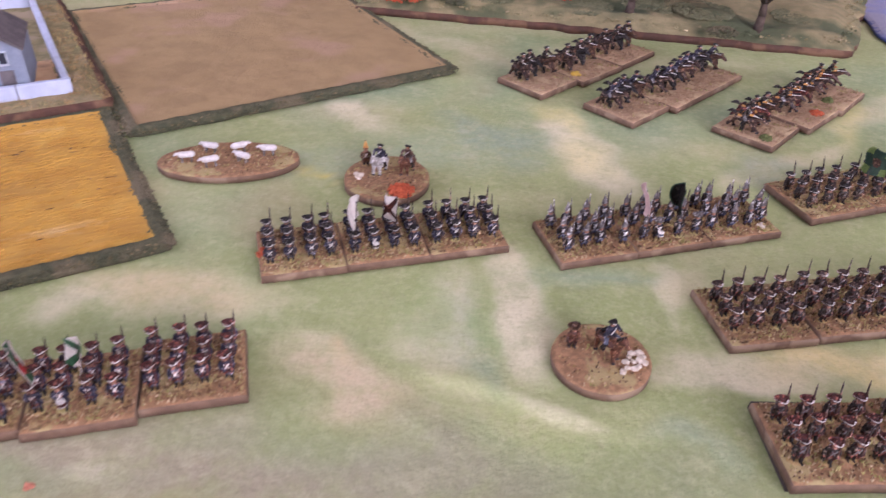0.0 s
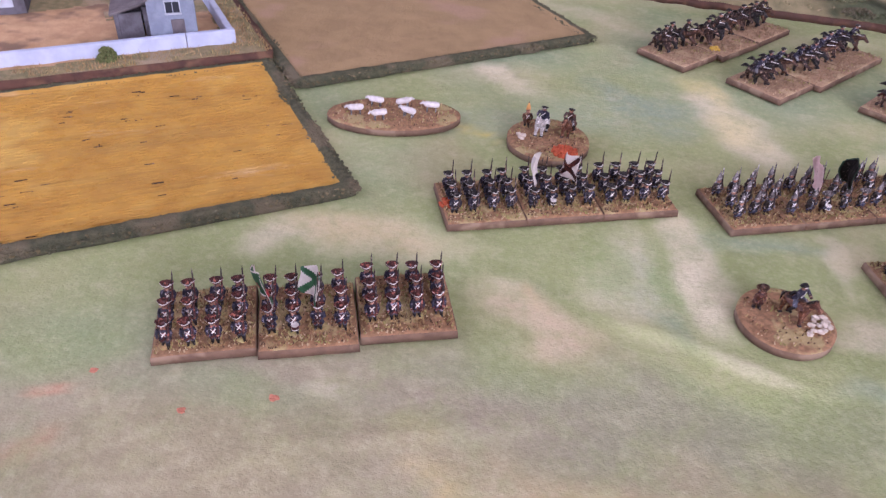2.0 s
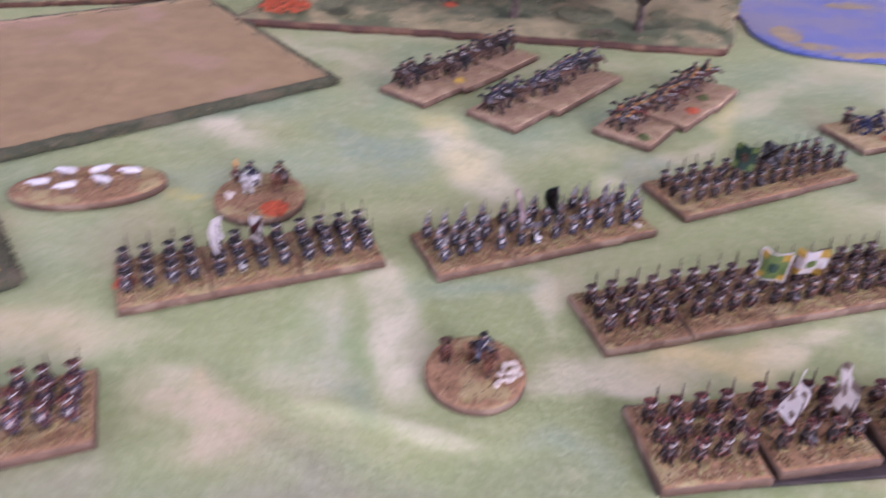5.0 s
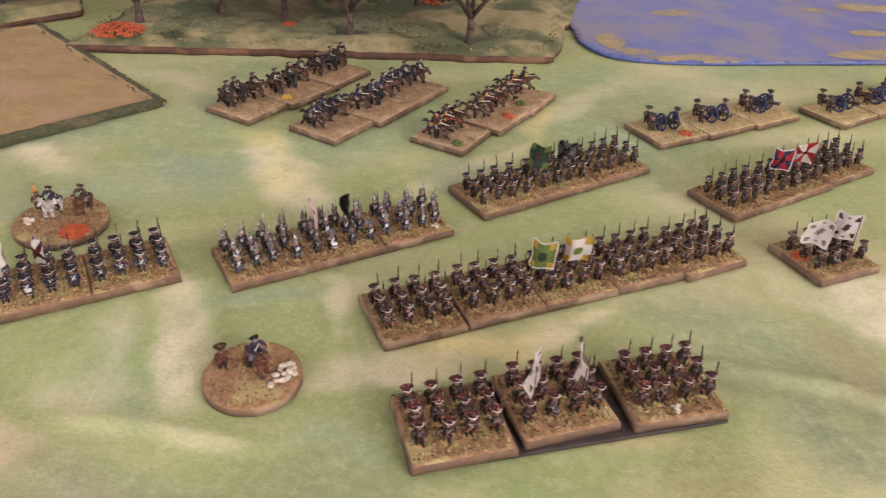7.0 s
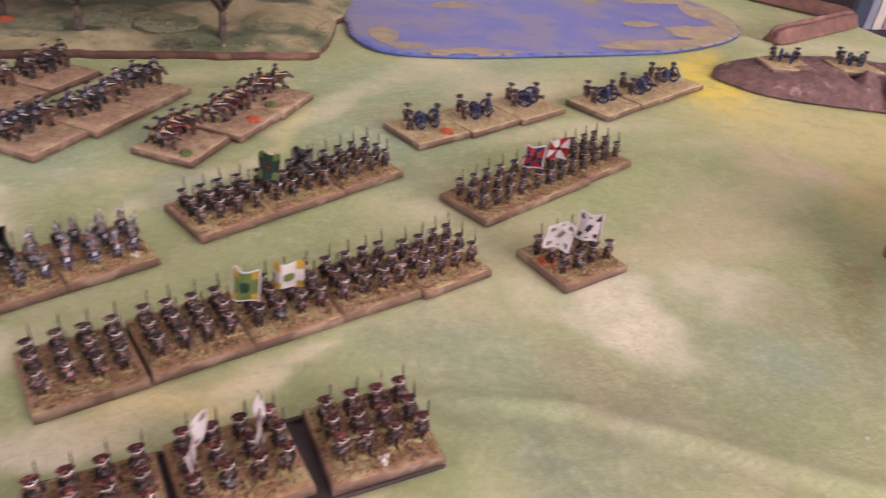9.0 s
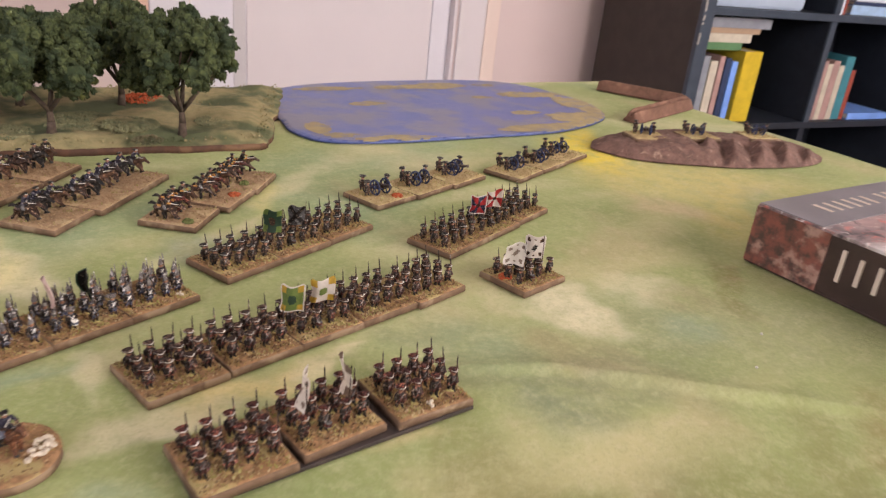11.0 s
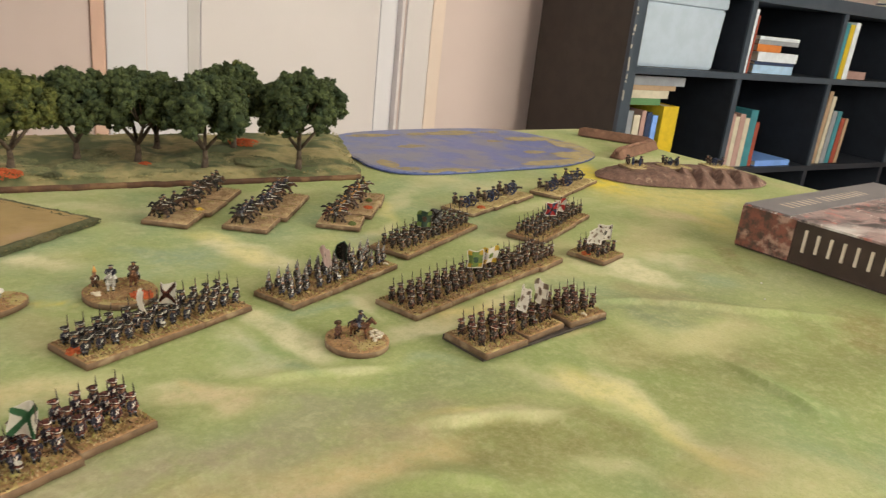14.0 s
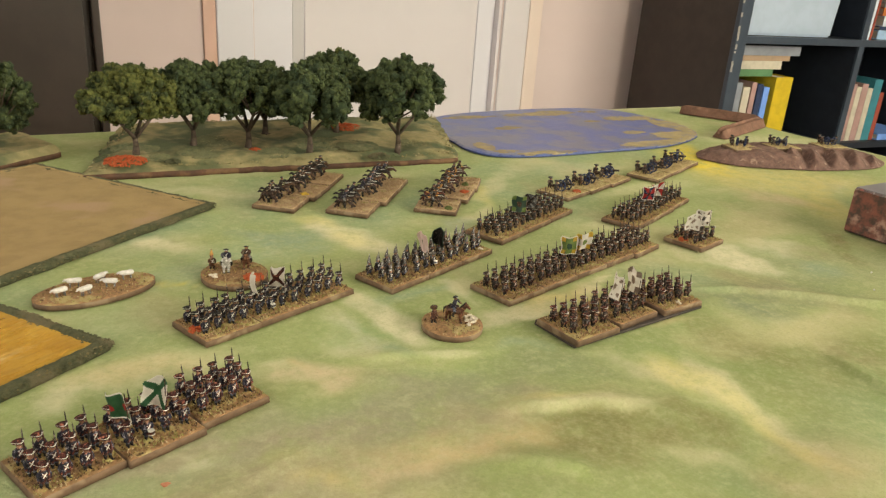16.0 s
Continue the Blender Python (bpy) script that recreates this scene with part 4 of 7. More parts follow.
def drape(s, lo, hi, r=0.014):
    """Folds a length over the table's two edges: the place across and the drop."""
    for edge, sign in ((hi, 1), (lo, -1)):
        d = (s - edge) * sign
        if d > -r:
            d += r
            if d < r * math.pi / 2:
                return edge + sign * (-r + r * math.sin(d / r)), r * (1 - math.cos(d / r))
            return edge, r + d - r * math.pi / 2
    return s, 0.0


def brushed_paint_and_shade(co):
    """Colour and cover of the hand-brushed patches and painted shade at each point of the cloth, their outlines ragged.
    """
    wob = np.array([noise.noise_vector((x * 30, y * 30, 2.0))[:2] + noise.noise_vector((x * 95, y * 95, 5.0))[:2] for x, y, _z in co])
    p = co[:, :2] * 1000 + wob[:, :2] * 11.0 + wob[:, 2:] * 4.5
    rgb, cover = np.zeros((len(co), 3)), np.zeros((len(co), 1))
    for x, y, a, b, turn, c, strength in PATCHES:
        ct, st = math.cos(radians(turn)), math.sin(radians(turn))
        dx, dy = p[:, 0] - x, p[:, 1] - y
        d = np.hypot((dx * ct + dy * st) / a, (dy * ct - dx * st) / b)
        f = np.clip((1.3 - d) / 0.9, 0, 1)
        f = (f * f * (3 - 2 * f) * strength)[:, None]
        rgb, cover = rgb * (1 - f) + np.array(c) * f, cover * (1 - f) + f
    return np.hstack((rgb / np.maximum(cover, 1e-4), cover))


def tablecloth():
    bm = bmesh.new()
    drop = 0.24
    def steps(lo, hi, fine0, fine1):
        """Grid lines: wide in the drop, close on the table, closest where the cloth is creased."""
        out = [lo - drop + k * 0.03 for k in range(8)] + [lo - 0.015]
        while out[-1] < hi + 0.022:
            out.append(out[-1] + (0.0014 if fine0 < out[-1] < fine1 else 0.0035))
        return out + [out[-1] + 0.03 * (k + 1) for k in range(7)]
    xs, ys = steps(TX0, TX1, -0.03, 0.25), steps(TY0, TY1, 0.02, 0.125)
    grid = []
    for y in ys:
        row = []
        py, dy = drape(y, TY0, TY1)
        for x in xs:
            px, dx = drape(x, TX0, TX1)
            hang = min(1.0, max(dx, dy) / 0.15)
            wave = 0.012 * hang * noise.noise((x * 6, y * 6, 2.0))
            row.append(bm.verts.new((px + (wave if dx > dy else 0), py + (wave if dy >= dx else 0), ground_z(px, py) - max(dx, dy) - 0.25 * min(dx, dy))))
        grid.append(row)
    for a, b in zip(grid, grid[1:]):
        for k in range(len(xs) - 1):
            bm.faces.new((a[k], a[k + 1], b[k + 1], b[k]))
    me = finish("tablecloth", bm, "cloth", True)
    xy = np.zeros(len(me.vertices) * 3)
    me.vertices.foreach_get("co", xy)
    me.attributes.new("brushed_paint_and_shade", "FLOAT_COLOR", "POINT").data.foreach_set("color", brushed_paint_and_shade(xy.reshape(-1, 3)).ravel())
    return thing("tablecloth", "hand-painted green and ochre game cloth draped over the table", "tablecloth", data=me)


tablecloth()

# ---- miniatures (lengths in millimetres, scaled by MM) ----
FIG = ["coat", "hat", "trim", "flesh", "legs", "gaiter", "belt", "gun", "pack", "facing", "ground", "barrel", "hair"]


def figure_mesh(name, look_of, kind="hat", arm="gun", step=0.0, tall=0.94):
    """One small cast figure with painted coat, hat and musket, facing -y; a single mesh."""
    order = {k: i for i, k in enumerate(FIG)}
    bm = bmesh.new()
    # Pudding base, gaiters, shoes and breeches.
    rings(bm, [(0, 0, -0.3, 1.55, 1.3), (0, 0, 0.12, 1.35, 1.12), (0, 0, 0.28, 0.9, 0.75)], 8, order["ground"])
    for s in (-1, 1):
        f = step * s
        rod(bm, (s * 0.5, -f, 0.2), (s * 0.46, -f * 0.5, 1.25), 0.32, 0.44, 6, order["gaiter"])
        rod(bm, (s * 0.46, -f * 0.5, 1.2), (s * 0.42, 0, 2.6), 0.46, 0.54, 6, order["legs"])
        rod(bm, (s * 0.5, -f + 0.1, 0.3), (s * 0.58, -f - 0.7, 0.24), 0.3, 0.22, 5, order["gaiter"])
    # Coat: skirts open in front over the breeches, waist, chest, sloping shoulders and collar.
    n = 12
    loops = []
    for z, rx, ry, oy, gap in ((1.75, 1.25, 1.05, 0.16, 0.5), (2.35, 1.08, 0.9, 0.12, 0.34), (3.0, 0.84, 0.66, 0.06, 0.0), (3.7, 0.98, 0.72, 0.0, 0.0), (4.3, 1.06, 0.68, 0.0, 0.0), (4.65, 0.9, 0.56, 0.02, 0.0), (4.9, 0.5, 0.42, 0.0, 0.0)):
        ring = []
        for k in range(n):
            t = -math.pi / 2 + 2 * math.pi * k / n
            ry2 = ry * (1 - gap * (1.0 if k == 0 else 0.0))
            ring.append(bm.verts.new((rx * math.cos(t), oy + ry2 * math.sin(t), z)))
        loops.append(ring)
    for i, (a, b) in enumerate(zip(loops, loops[1:])):
        for k in range(n):
            m = "coat"
            if i == 0 and k in (0, n - 1):
                m = "facing"
            elif i in (2, 3) and k in (0, n - 1):
                m = "facing"
            elif i == 5:
                m = "facing" if k % 3 else "coat"
            bm.faces.new((a[k], a[(k + 1) % n], b[(k + 1) % n], b[k])).material_index = order[m]
    bm.faces.new(loops[-1]).material_index = order["coat"]
    bm.faces.new(loops[0][::-1]).material_index = order["coat"]
    # Turned-back skirt corners, waistcoat and buttons' line.
    for s in (-1, 1):
        box(bm, (s * 0.62, -0.74, 2.05), (0.26, 0.16, 0.62), order["facing"], Matrix.Rotation(s * 0.35, 4, "Y"))
        rod(bm, (s * 0.98, 0, 4.5), (s * 1.34, -0.12, 3.5), 0.38, 0.32, 6, order["coat"])
    box(bm, (0, -0.62, 3.0), (0.34, 0.18, 0.9), order["facing"])
    if arm == "gun":
        # Left arm bent across to the butt, right arm down at the side; musket at the shoulder.
        rod(bm, (1.34, -0.12, 3.55), (1.08, -0.72, 2.95), 0.33, 0.29, 6, order["coat"])
        rod(bm, (1.1, -0.68, 3.0), (0.92, -0.92, 2.78), 0.37, 0.33, 6, order["facing"])
        rod(bm, (0.92, -0.9, 2.8), (0.8, -1.0, 2.66), 0.26, 0.2, 5, order["flesh"])
        rod(bm, (-1.34, -0.12, 3.55), (-1.22, -0.42, 2.75), 0.3, 0.27, 6, order["coat"])
        rod(bm, (-1.23, -0.4, 2.8), (-1.18, -0.48, 2.5), 0.34, 0.3, 6, order["facing"])
        rod(bm, (-1.18, -0.46, 2.52), (-1.15, -0.5, 2.25), 0.22, 0.2, 5, order["flesh"])
        rod(bm, (0.80, -0.86, 2.55), (0.88, -0.48, 3.7), 0.36, 0.24, 5, order["gun"])
        rod(bm, (0.88, -0.5, 3.65), (1.05, 0.35, 7.0), 0.24, 0.2, 5, order["gun"])
        rod(bm, (1.0, 0.2, 6.3), (1.13, 0.72, 8.75), 0.19, 0.15, 5, order["barrel"])
        rod(bm, (1.13, 0.72, 8.7), (1.16, 0.86, 9.35), 0.1, 0.05, 4, order["barrel"])
    elif arm == "pole":
        rod(bm, (1.34, -0.12, 3.55), (0.35, -0.98, 3.7), 0.32, 0.28, 6, order["coat"])
        rod(bm, (0.6, -0.8, 3.68), (0.2, -1.05, 3.72), 0.35, 0.3, 6, order["facing"])
        rod(bm, (-1.34, -0.12, 3.55), (-0.1, -0.98, 3.1), 0.32, 0.28, 6, order["coat"])
        rod(bm, (-0.5, -0.75, 3.25), (-0.05, -1.02, 3.08), 0.35, 0.3, 6, order["facing"])
        rod(bm, (0.1, -0.95, 1.2), (0.2, -0.55, 14.8), 0.15, 0.12, 5, order["pack"])
        rod(bm, (0.2, -0.55, 14.7), (0.2, -0.53, 15.6), 0.2, 0.03, 4, order["barrel"])
    elif arm == "drum":
        rings(bm, [(0.2, -1.3, 1.95, 0.78, 0.78), (0.2, -1.3, 3.15, 0.78, 0.78)], 10, order["belt"])
        rings(bm, [(0.2, -1.3, 2.2, 0.82, 0.82), (0.2, -1.3, 2.9, 0.82, 0.82)], 10, order["facing"])
        for s in (-1, 1):
            rod(bm, (s * 1.34, -0.12, 3.55), (s * 0.6, -1.0, 3.4), 0.3, 0.26, 6, order["coat"])
            rod(bm, (s * 0.62, -0.98, 3.42), (0.2 + s * 0.1, -1.5, 3.25), 0.1, 0.06, 4, order["belt"])
    else:
        rod(bm, (-1.34, -0.12, 3.55), (-1.25, -1.0, 3.3), 0.3, 0.28, 6, order["coat"])
        rod(bm, (-1.25, -0.9, 3.3), (-1.22, -1.15, 3.35), 0.34, 0.3, 6, order["facing"])
        if arm == "sword":
            rod(bm, (-1.2, -1.1, 3.3), (-1.5, -1.7, 5.6), 0.13, 0.05, 4, order["barrel"])
        rod(bm, (1.34, -0.12, 3.55), (1.2, -0.45, 2.6), 0.3, 0.27, 6, order["coat"])
        rod(bm, (1.2, -0.43, 2.62), (1.15, -0.5, 2.3), 0.24, 0.2, 5, order["flesh"])
    # Crossed belts before and behind, pouch and knapsack.
    for s in (-1, 1):
        box(bm, (0.04 * s, -0.71, 3.72), (0.12 if s < 0 else 0.24, 0.12, 1.45), order["belt"], Matrix.Rotation(s * 0.62, 4, "Y"))
    box(bm, (0, 0.66, 3.9), (0.26, 0.14, 1.6), order["belt"], Matrix.Rotation(-0.6, 4, "Y"))
    if arm in ("gun", "drum"):
        box(bm, (-0.75, 0.55, 2.75), (0.7, 0.45, 0.55), order["gaiter"], bevel=0.08)
        box(bm, (0.25, 0.86, 3.75), (1.1, 0.55, 1.0), order["pack"], bevel=0.12)
    # Head, side curls and queue.
    rings(bm, [(0, -0.05, 4.75, 0.36, 0.36), (0, -0.1, 5.1, 0.56, 0.58), (0, -0.1, 5.6, 0.57, 0.6), (0, 0, 6.0, 0.38, 0.4)], 8, order["flesh"])
    rings(bm, [(0, 0.22, 4.95, 0.5, 0.4), (0, 0.22, 5.7, 0.62, 0.5)], 7, order["hair"])
    rod(bm, (0, 0.55, 5.2), (0, 0.72, 4.1), 0.2, 0.12, 4, order["hair"])
    if kind == "hat":
        rings(bm, [(0, 0.12, 5.7, 0.66, 0.68), (0, 0.12, 6.45, 0.64, 0.64), (0, 0.12, 6.75, 0.42, 0.42)], 8, order["hat"])
        # Three-cornered brim, turned up and laced along its edge.
        n, a0 = 12, -math.pi / 2
        loops = []
        for r, z in ((0.75, 5.72), (1.2, 5.82), (1.42, 6.28), (1.44, 6.40), (1.26, 6.42), (0.68, 6.1)):
            ring = []
            for k in range(n):
                t = a0 + 2 * math.pi * k / n
                peak = 0.5 + 0.5 * math.cos(3 * (t - a0))
                rr = r * (0.76 + 0.24 * peak)
                ring.append(bm.verts.new((1.1 * rr * math.cos(t), 0.08 + 0.92 * rr * math.sin(t), z + 0.18 * (1 - peak) * (1 if r > 1 else 0))))
            loops.append(ring)
        for i, (a, b) in enumerate(zip(loops, loops[1:])):
            for k in range(n):
                bm.faces.new((a[k], a[(k + 1) % n], b[(k + 1) % n], b[k])).material_index = order["trim"] if (i == 2 and k not in (5, 6)) or (i == 3 and k in (0, 11)) else order["hat"]
        bm.faces.new(loops[0][::-1]).material_index = order["hat"]
        blob(bm, (0.75, -0.55, 6.45), 0.22, order["trim"], 0.2, random.Random(2))
    elif kind == "mitre":
        rings(bm, [(0, 0.1, 5.6, 0.68, 0.68), (0, 0.1, 6.15, 0.7, 0.64)], 8, order["trim"])
        rings(bm, [(0, -0.14, 6.0, 0.74, 0.3), (0, -0.04, 7.1, 0.56, 0.22), (0, 0.08, 8.3, 0.1, 0.08)], 8, order["hat"])
        rings(bm, [(0, 0.28, 6.0, 0.58, 0.45), (0, 0.22, 7.2, 0.36, 0.24), (0, 0.15, 8.0, 0.06, 0.06)], 6, order["coat"])
        blob(bm, (0, 0.1, 8.35), 0.2, order["trim"], 0.2, random.Random(2))
    # Stocky castings keep a full-length musket.
    for v in bm.verts:
        v.co.z *= 0.95 if kind == "hat" and v.co.z > 6.9 else tall
    bmesh.ops.scale(bm, vec=(MM,) * 3, verts=bm.verts)
    return finish(name, bm, [look_of[k] for k in FIG])


def uniform(**kw):
    base = dict(coat="navy", hat="black", trim="white", flesh="flesh", legs="white", gaiter="black", belt="white", gun="rustgun", pack="brown", facing="red", ground="flock", barrel="steel", hair="grey")
    base.update(kw)
    return base


def horse_mesh(name, horse, rider, arm="sword", gallop=True, seed=0):
    """A cast horse and its mounted figure, facing -y; a single mesh."""
    keys = [horse, "black", rider["coat"], rider["hat"], rider["trim"], "flesh", rider["legs"], rider["belt"], "steel", rider["facing"]]
    bm = bmesh.new()

    def tube(rows, n, mi):
        """A skin over upright rings (x, y, z, rx, rz) that follow y."""
        loops = [[bm.verts.new((x + rx * math.cos(2 * math.pi * k / n), y, z + rz * math.sin(2 * math.pi * k / n))) for k in range(n)] for x, y, z, rx, rz in rows]
        for a, b in zip(loops, loops[1:]):
            for k in range(n):
                bm.faces.new((a[k], b[k], b[(k + 1) % n], a[(k + 1) % n])).material_index = mi
        bm.faces.new(loops[0]).material_index = mi
        bm.faces.new(loops[-1][::-1]).material_index = mi
    rise = 0.35 if gallop else 0.0
    tube([(0, -3.1, 4.5 + rise, 0.7, 0.95), (0, -2.4, 4.4 + rise, 1.15, 1.4), (0, -0.6, 4.2, 1.25, 1.4), (0, 1.3, 4.3, 1.25, 1.4), (0, 2.5, 4.5, 1.1, 1.3), (0, 3.2, 4.4, 0.5, 0.7)], 8, 0)
    head = ((0, -4.9, 6.3), (0, -6.7, 5.3)) if gallop else ((0, -4.1, 7.2), (0, -5.6, 6.0))
    rod(bm, (0, -2.4, 4.9 + rise), head[0], 1.05, 0.62, 7, 0)
    rod(bm, (head[0][0], head[0][1] + 0.3, head[0][2] + 0.1), head[1], 0.66, 0.4, 6, 0)
    for s in (-1, 1):
        rod(bm, (s * 0.3, head[0][1] + 0.2, head[0][2] + 0.4), (s * 0.35, head[0][1] + 0.25, head[0][2] + 1.1), 0.24, 0.05, 4, 0)
    neck = Vector(head[0]) - Vector((0, -2.4, 4.9 + rise))
    mid = Vector((0, -2.2, 5.9 + rise)) + neck * 0.5
    rod(bm, mid - neck * 0.45, mid + neck * 0.45, 0.5, 0.3, 5, 1)
    rod(bm, (0, head[1][1] + 0.7, head[1][2] + 0.75), (0, -1.6, 6.4), 0.09, 0.09, 4, 7)
    if gallop:
        legs = ((-1, -2.4, -1.7, 2.6, -3.4, 1.7), (1, -2.3, -1.2, 2.3, -1.0, 0.6), (-1, 2.3, 0.9, 2.4, 2.9, 0.9), (1, 2.3, 1.3, 2.2, 1.0, 0.0))
    else:
        legs = ((-1, -2.2, -0.4, 2.1, -0.9, 0.1), (1, -2.2, 0.1, 2.0, 0.3, 0.0), (-1, 2.2, 0.4, 2.0, 0.6, 0.0), (1, 2.2, -0.3, 2.0, -0.3, 0.0))
    for sx, y, ky, kz, fy, fz in legs:
        rod(bm, (sx * 0.65, y, 4.1), (sx * 0.7, y + ky * 0.8, kz), 0.85, 0.5, 6, 0)
        rod(bm, (sx * 0.7, y + ky * 0.8, kz + 0.1), (sx * 0.7, y + fy * 0.7, fz + 0.2), 0.48, 0.38, 5, 0)
        rod(bm, (sx * 0.7, y + fy * 0.7, fz + 0.35), (sx * 0.7, y + fy * 0.7 - 0.15, fz - 0.15), 0.42, 0.52, 5, 1)
    if gallop:
        box(bm, (0, 0, 1.0), (0.7, 0.9, 2.6), 1)
        rod(bm, (0, 3.0, 4.9), (0.2, 4.6, 5.1), 0.35, 0.6, 5, 1)
        rod(bm, (0.2, 4.5, 5.1), (0.4, 6.0, 4.1), 0.6, 0.15, 5, 1)
    else:
        rod(bm, (0, 3.0, 5.1), (0, 3.9, 4.3), 0.3, 0.42, 5, 1)
        rod(bm, (0, 3.9, 4.4), (0, 4.1, 2.2), 0.42, 0.12, 5, 1)
    box(bm, (0, 1.5, 5.25), (2.4, 1.3, 0.6), 9, bevel=0.25)
    box(bm, (0, 1.9, 5.8), (1.5, 0.7, 0.7), 1, bevel=0.2)
    # Rider, leaning over the neck when at the gallop.
    lean = -1.0 if gallop else -0.1

    def up(z):
        """Forward shift of the rider's body at height z."""
        return lean * (z - 5.5) / 3.2
    for s in (-1, 1):
        rod(bm, (s * 0.5, 0.3, 5.7), (s * 1.45, -0.8, 4.4), 0.55, 0.46, 6, 6)
        rod(bm, (s * 1.45, -0.75, 4.5), (s * 1.5, 0.1, 2.8), 0.46, 0.42, 6, 1)
        rod(bm, (s * 1.5, 0.1, 2.9), (s * 1.5, -0.7, 2.6), 0.36, 0.25, 5, 1)
        rod(bm, (s * 1.0, 0.2 + up(8), 8.0), (s * 1.4, -0.8 + up(7), 6.9), 0.42, 0.36, 5, 2)
        rod(bm, (s * 1.38, -0.75 + up(7), 6.95), (s * 0.9, -1.8 + up(6.8), 6.8), 0.36, 0.3, 5, 9)
    rings(bm, [(0, 0.4, 5.4, 1.25, 1.2), (0, 0.3 + up(6.4), 6.4, 0.9, 0.75), (0, 0.2 + up(7.4), 7.4, 1.1, 0.76), (0, 0.2 + up(8.1), 8.1, 1.0, 0.66), (0, 0.2 + up(8.5), 8.5, 0.45, 0.4)], 8, 2)
    box(bm, (0, -0.5 + up(7.2), 7.2), (0.22, 0.16, 1.7), 7, Matrix.Rotation(0.6, 4, "Y") @ Matrix.Rotation(lean * 0.25, 4, "X"))
    box(bm, (0.5, 0.85 + up(7.0), 6.9), (0.2, 0.16, 2.0), 7, Matrix.Rotation(-0.7, 4, "Y"))
    hy = 0.15 + up(9.0)
    rings(bm, [(0, hy, 8.3, 0.35, 0.35), (0, hy - 0.05, 8.7, 0.55, 0.55), (0, hy - 0.05, 9.2, 0.53, 0.55), (0, hy, 9.6, 0.35, 0.35)], 7, 5)
    rings(bm, [(0, hy + 0.1, 9.1, 0.62, 0.64), (0, hy + 0.1, 9.75, 0.5, 0.5)], 7, 3)
    loops = []
    for r, z in ((0.7, 9.15), (0.98, 9.35), (1.05, 9.55), (0.5, 9.6)):
        loops.append([bm.verts.new((r * (1.0 if k % 3 == 0 else 0.75) * math.cos(-math.pi / 2 + 2 * math.pi * k / 9), hy + 0.05 + r * (1.0 if k % 3 == 0 else 0.75) * math.sin(-math.pi / 2 + 2 * math.pi * k / 9), z)) for k in range(9)])
    for i, (a, b) in enumerate(zip(loops, loops[1:])):
        for k in range(9):
            bm.faces.new((a[k], a[(k + 1) % 9], b[(k + 1) % 9], b[k])).material_index = 4 if i == 1 and k in (0, 8) else 3
    bm.faces.new(loops[0][::-1]).material_index = 3
    if arm == "sword":
        rod(bm, (-0.9, -1.8 + up(6.8), 6.8), (-1.2, -4.6 + up(6.8), 7.2), 0.2, 0.1, 4, 4)
        rod(bm, (1.2, 1.2, 5.6), (1.5, 3.4, 4.2), 0.2, 0.14, 4, 8)
    bmesh.ops.scale(bm, vec=(MM * 1.34, MM * 1.08, MM * 1.02), verts=bm.verts)
    return finish(name, bm, keys)


def flag_mesh(name, pattern, keys, size=(8.0, 8.0), seed=0, edge=None):
    """A stiff paper flag that flies back along +y from its pole, in waves, painted in a pattern of small squares."""
    bm = bmesh.new()
    nx, nz = 18, 18
    keys = keys + ["flagwhite"]
    edge = len(keys) - 1 if edge else None
    rng = random.Random(seed)
    ph = rng.uniform(0, 6)
    size = (size[0] * 0.86, size[1] * 0.92)

    def at(i, j):
        """Waving cloth: curls sideways towards the fly, its outer edge bowed and its free corners drooping."""
        u, v = i / nx, j / nz
        curl = (1.7 * math.sin(ph + 4.6 * u + 0.8 * v) * u + 0.7 * math.sin(ph * 2 + 3.0 * v)) * MM
        y = size[0] * (u * (0.97 - 0.05 * u) + 0.04 * u * math.sin(7.0 * v + ph)) * MM
        z = (size[1] * (v + 0.05 * math.sin(6.0 * u + ph) * v) - 0.9 * u * u * (0.4 + v)) * MM
        return curl, y, z
    grid = [[bm.verts.new(at(i, j)) for i in range(nx + 1)] for j in range(nz + 1)]
    for j in range(nz):
        for i in range(nx):
            if (i == nx - 1 and j in (0, nz - 1)) or (i == 0 and j == nz - 1):
                continue
            f = bm.faces.new((grid[j][i], grid[j][i + 1], grid[j + 1][i + 1], grid[j + 1][i]))
            rim = edge is not None and (i in (0, nx - 1) or j in (0, nz - 1))
            f.material_index = edge if rim else pattern((i + 0.5) / nx * 2 - 1, (j + 0.5) / nz * 2 - 1)
    bmesh.ops.solidify(bm, geom=list(bm.faces), thickness=0.22 * MM)
    return finish(name, bm, keys, True)


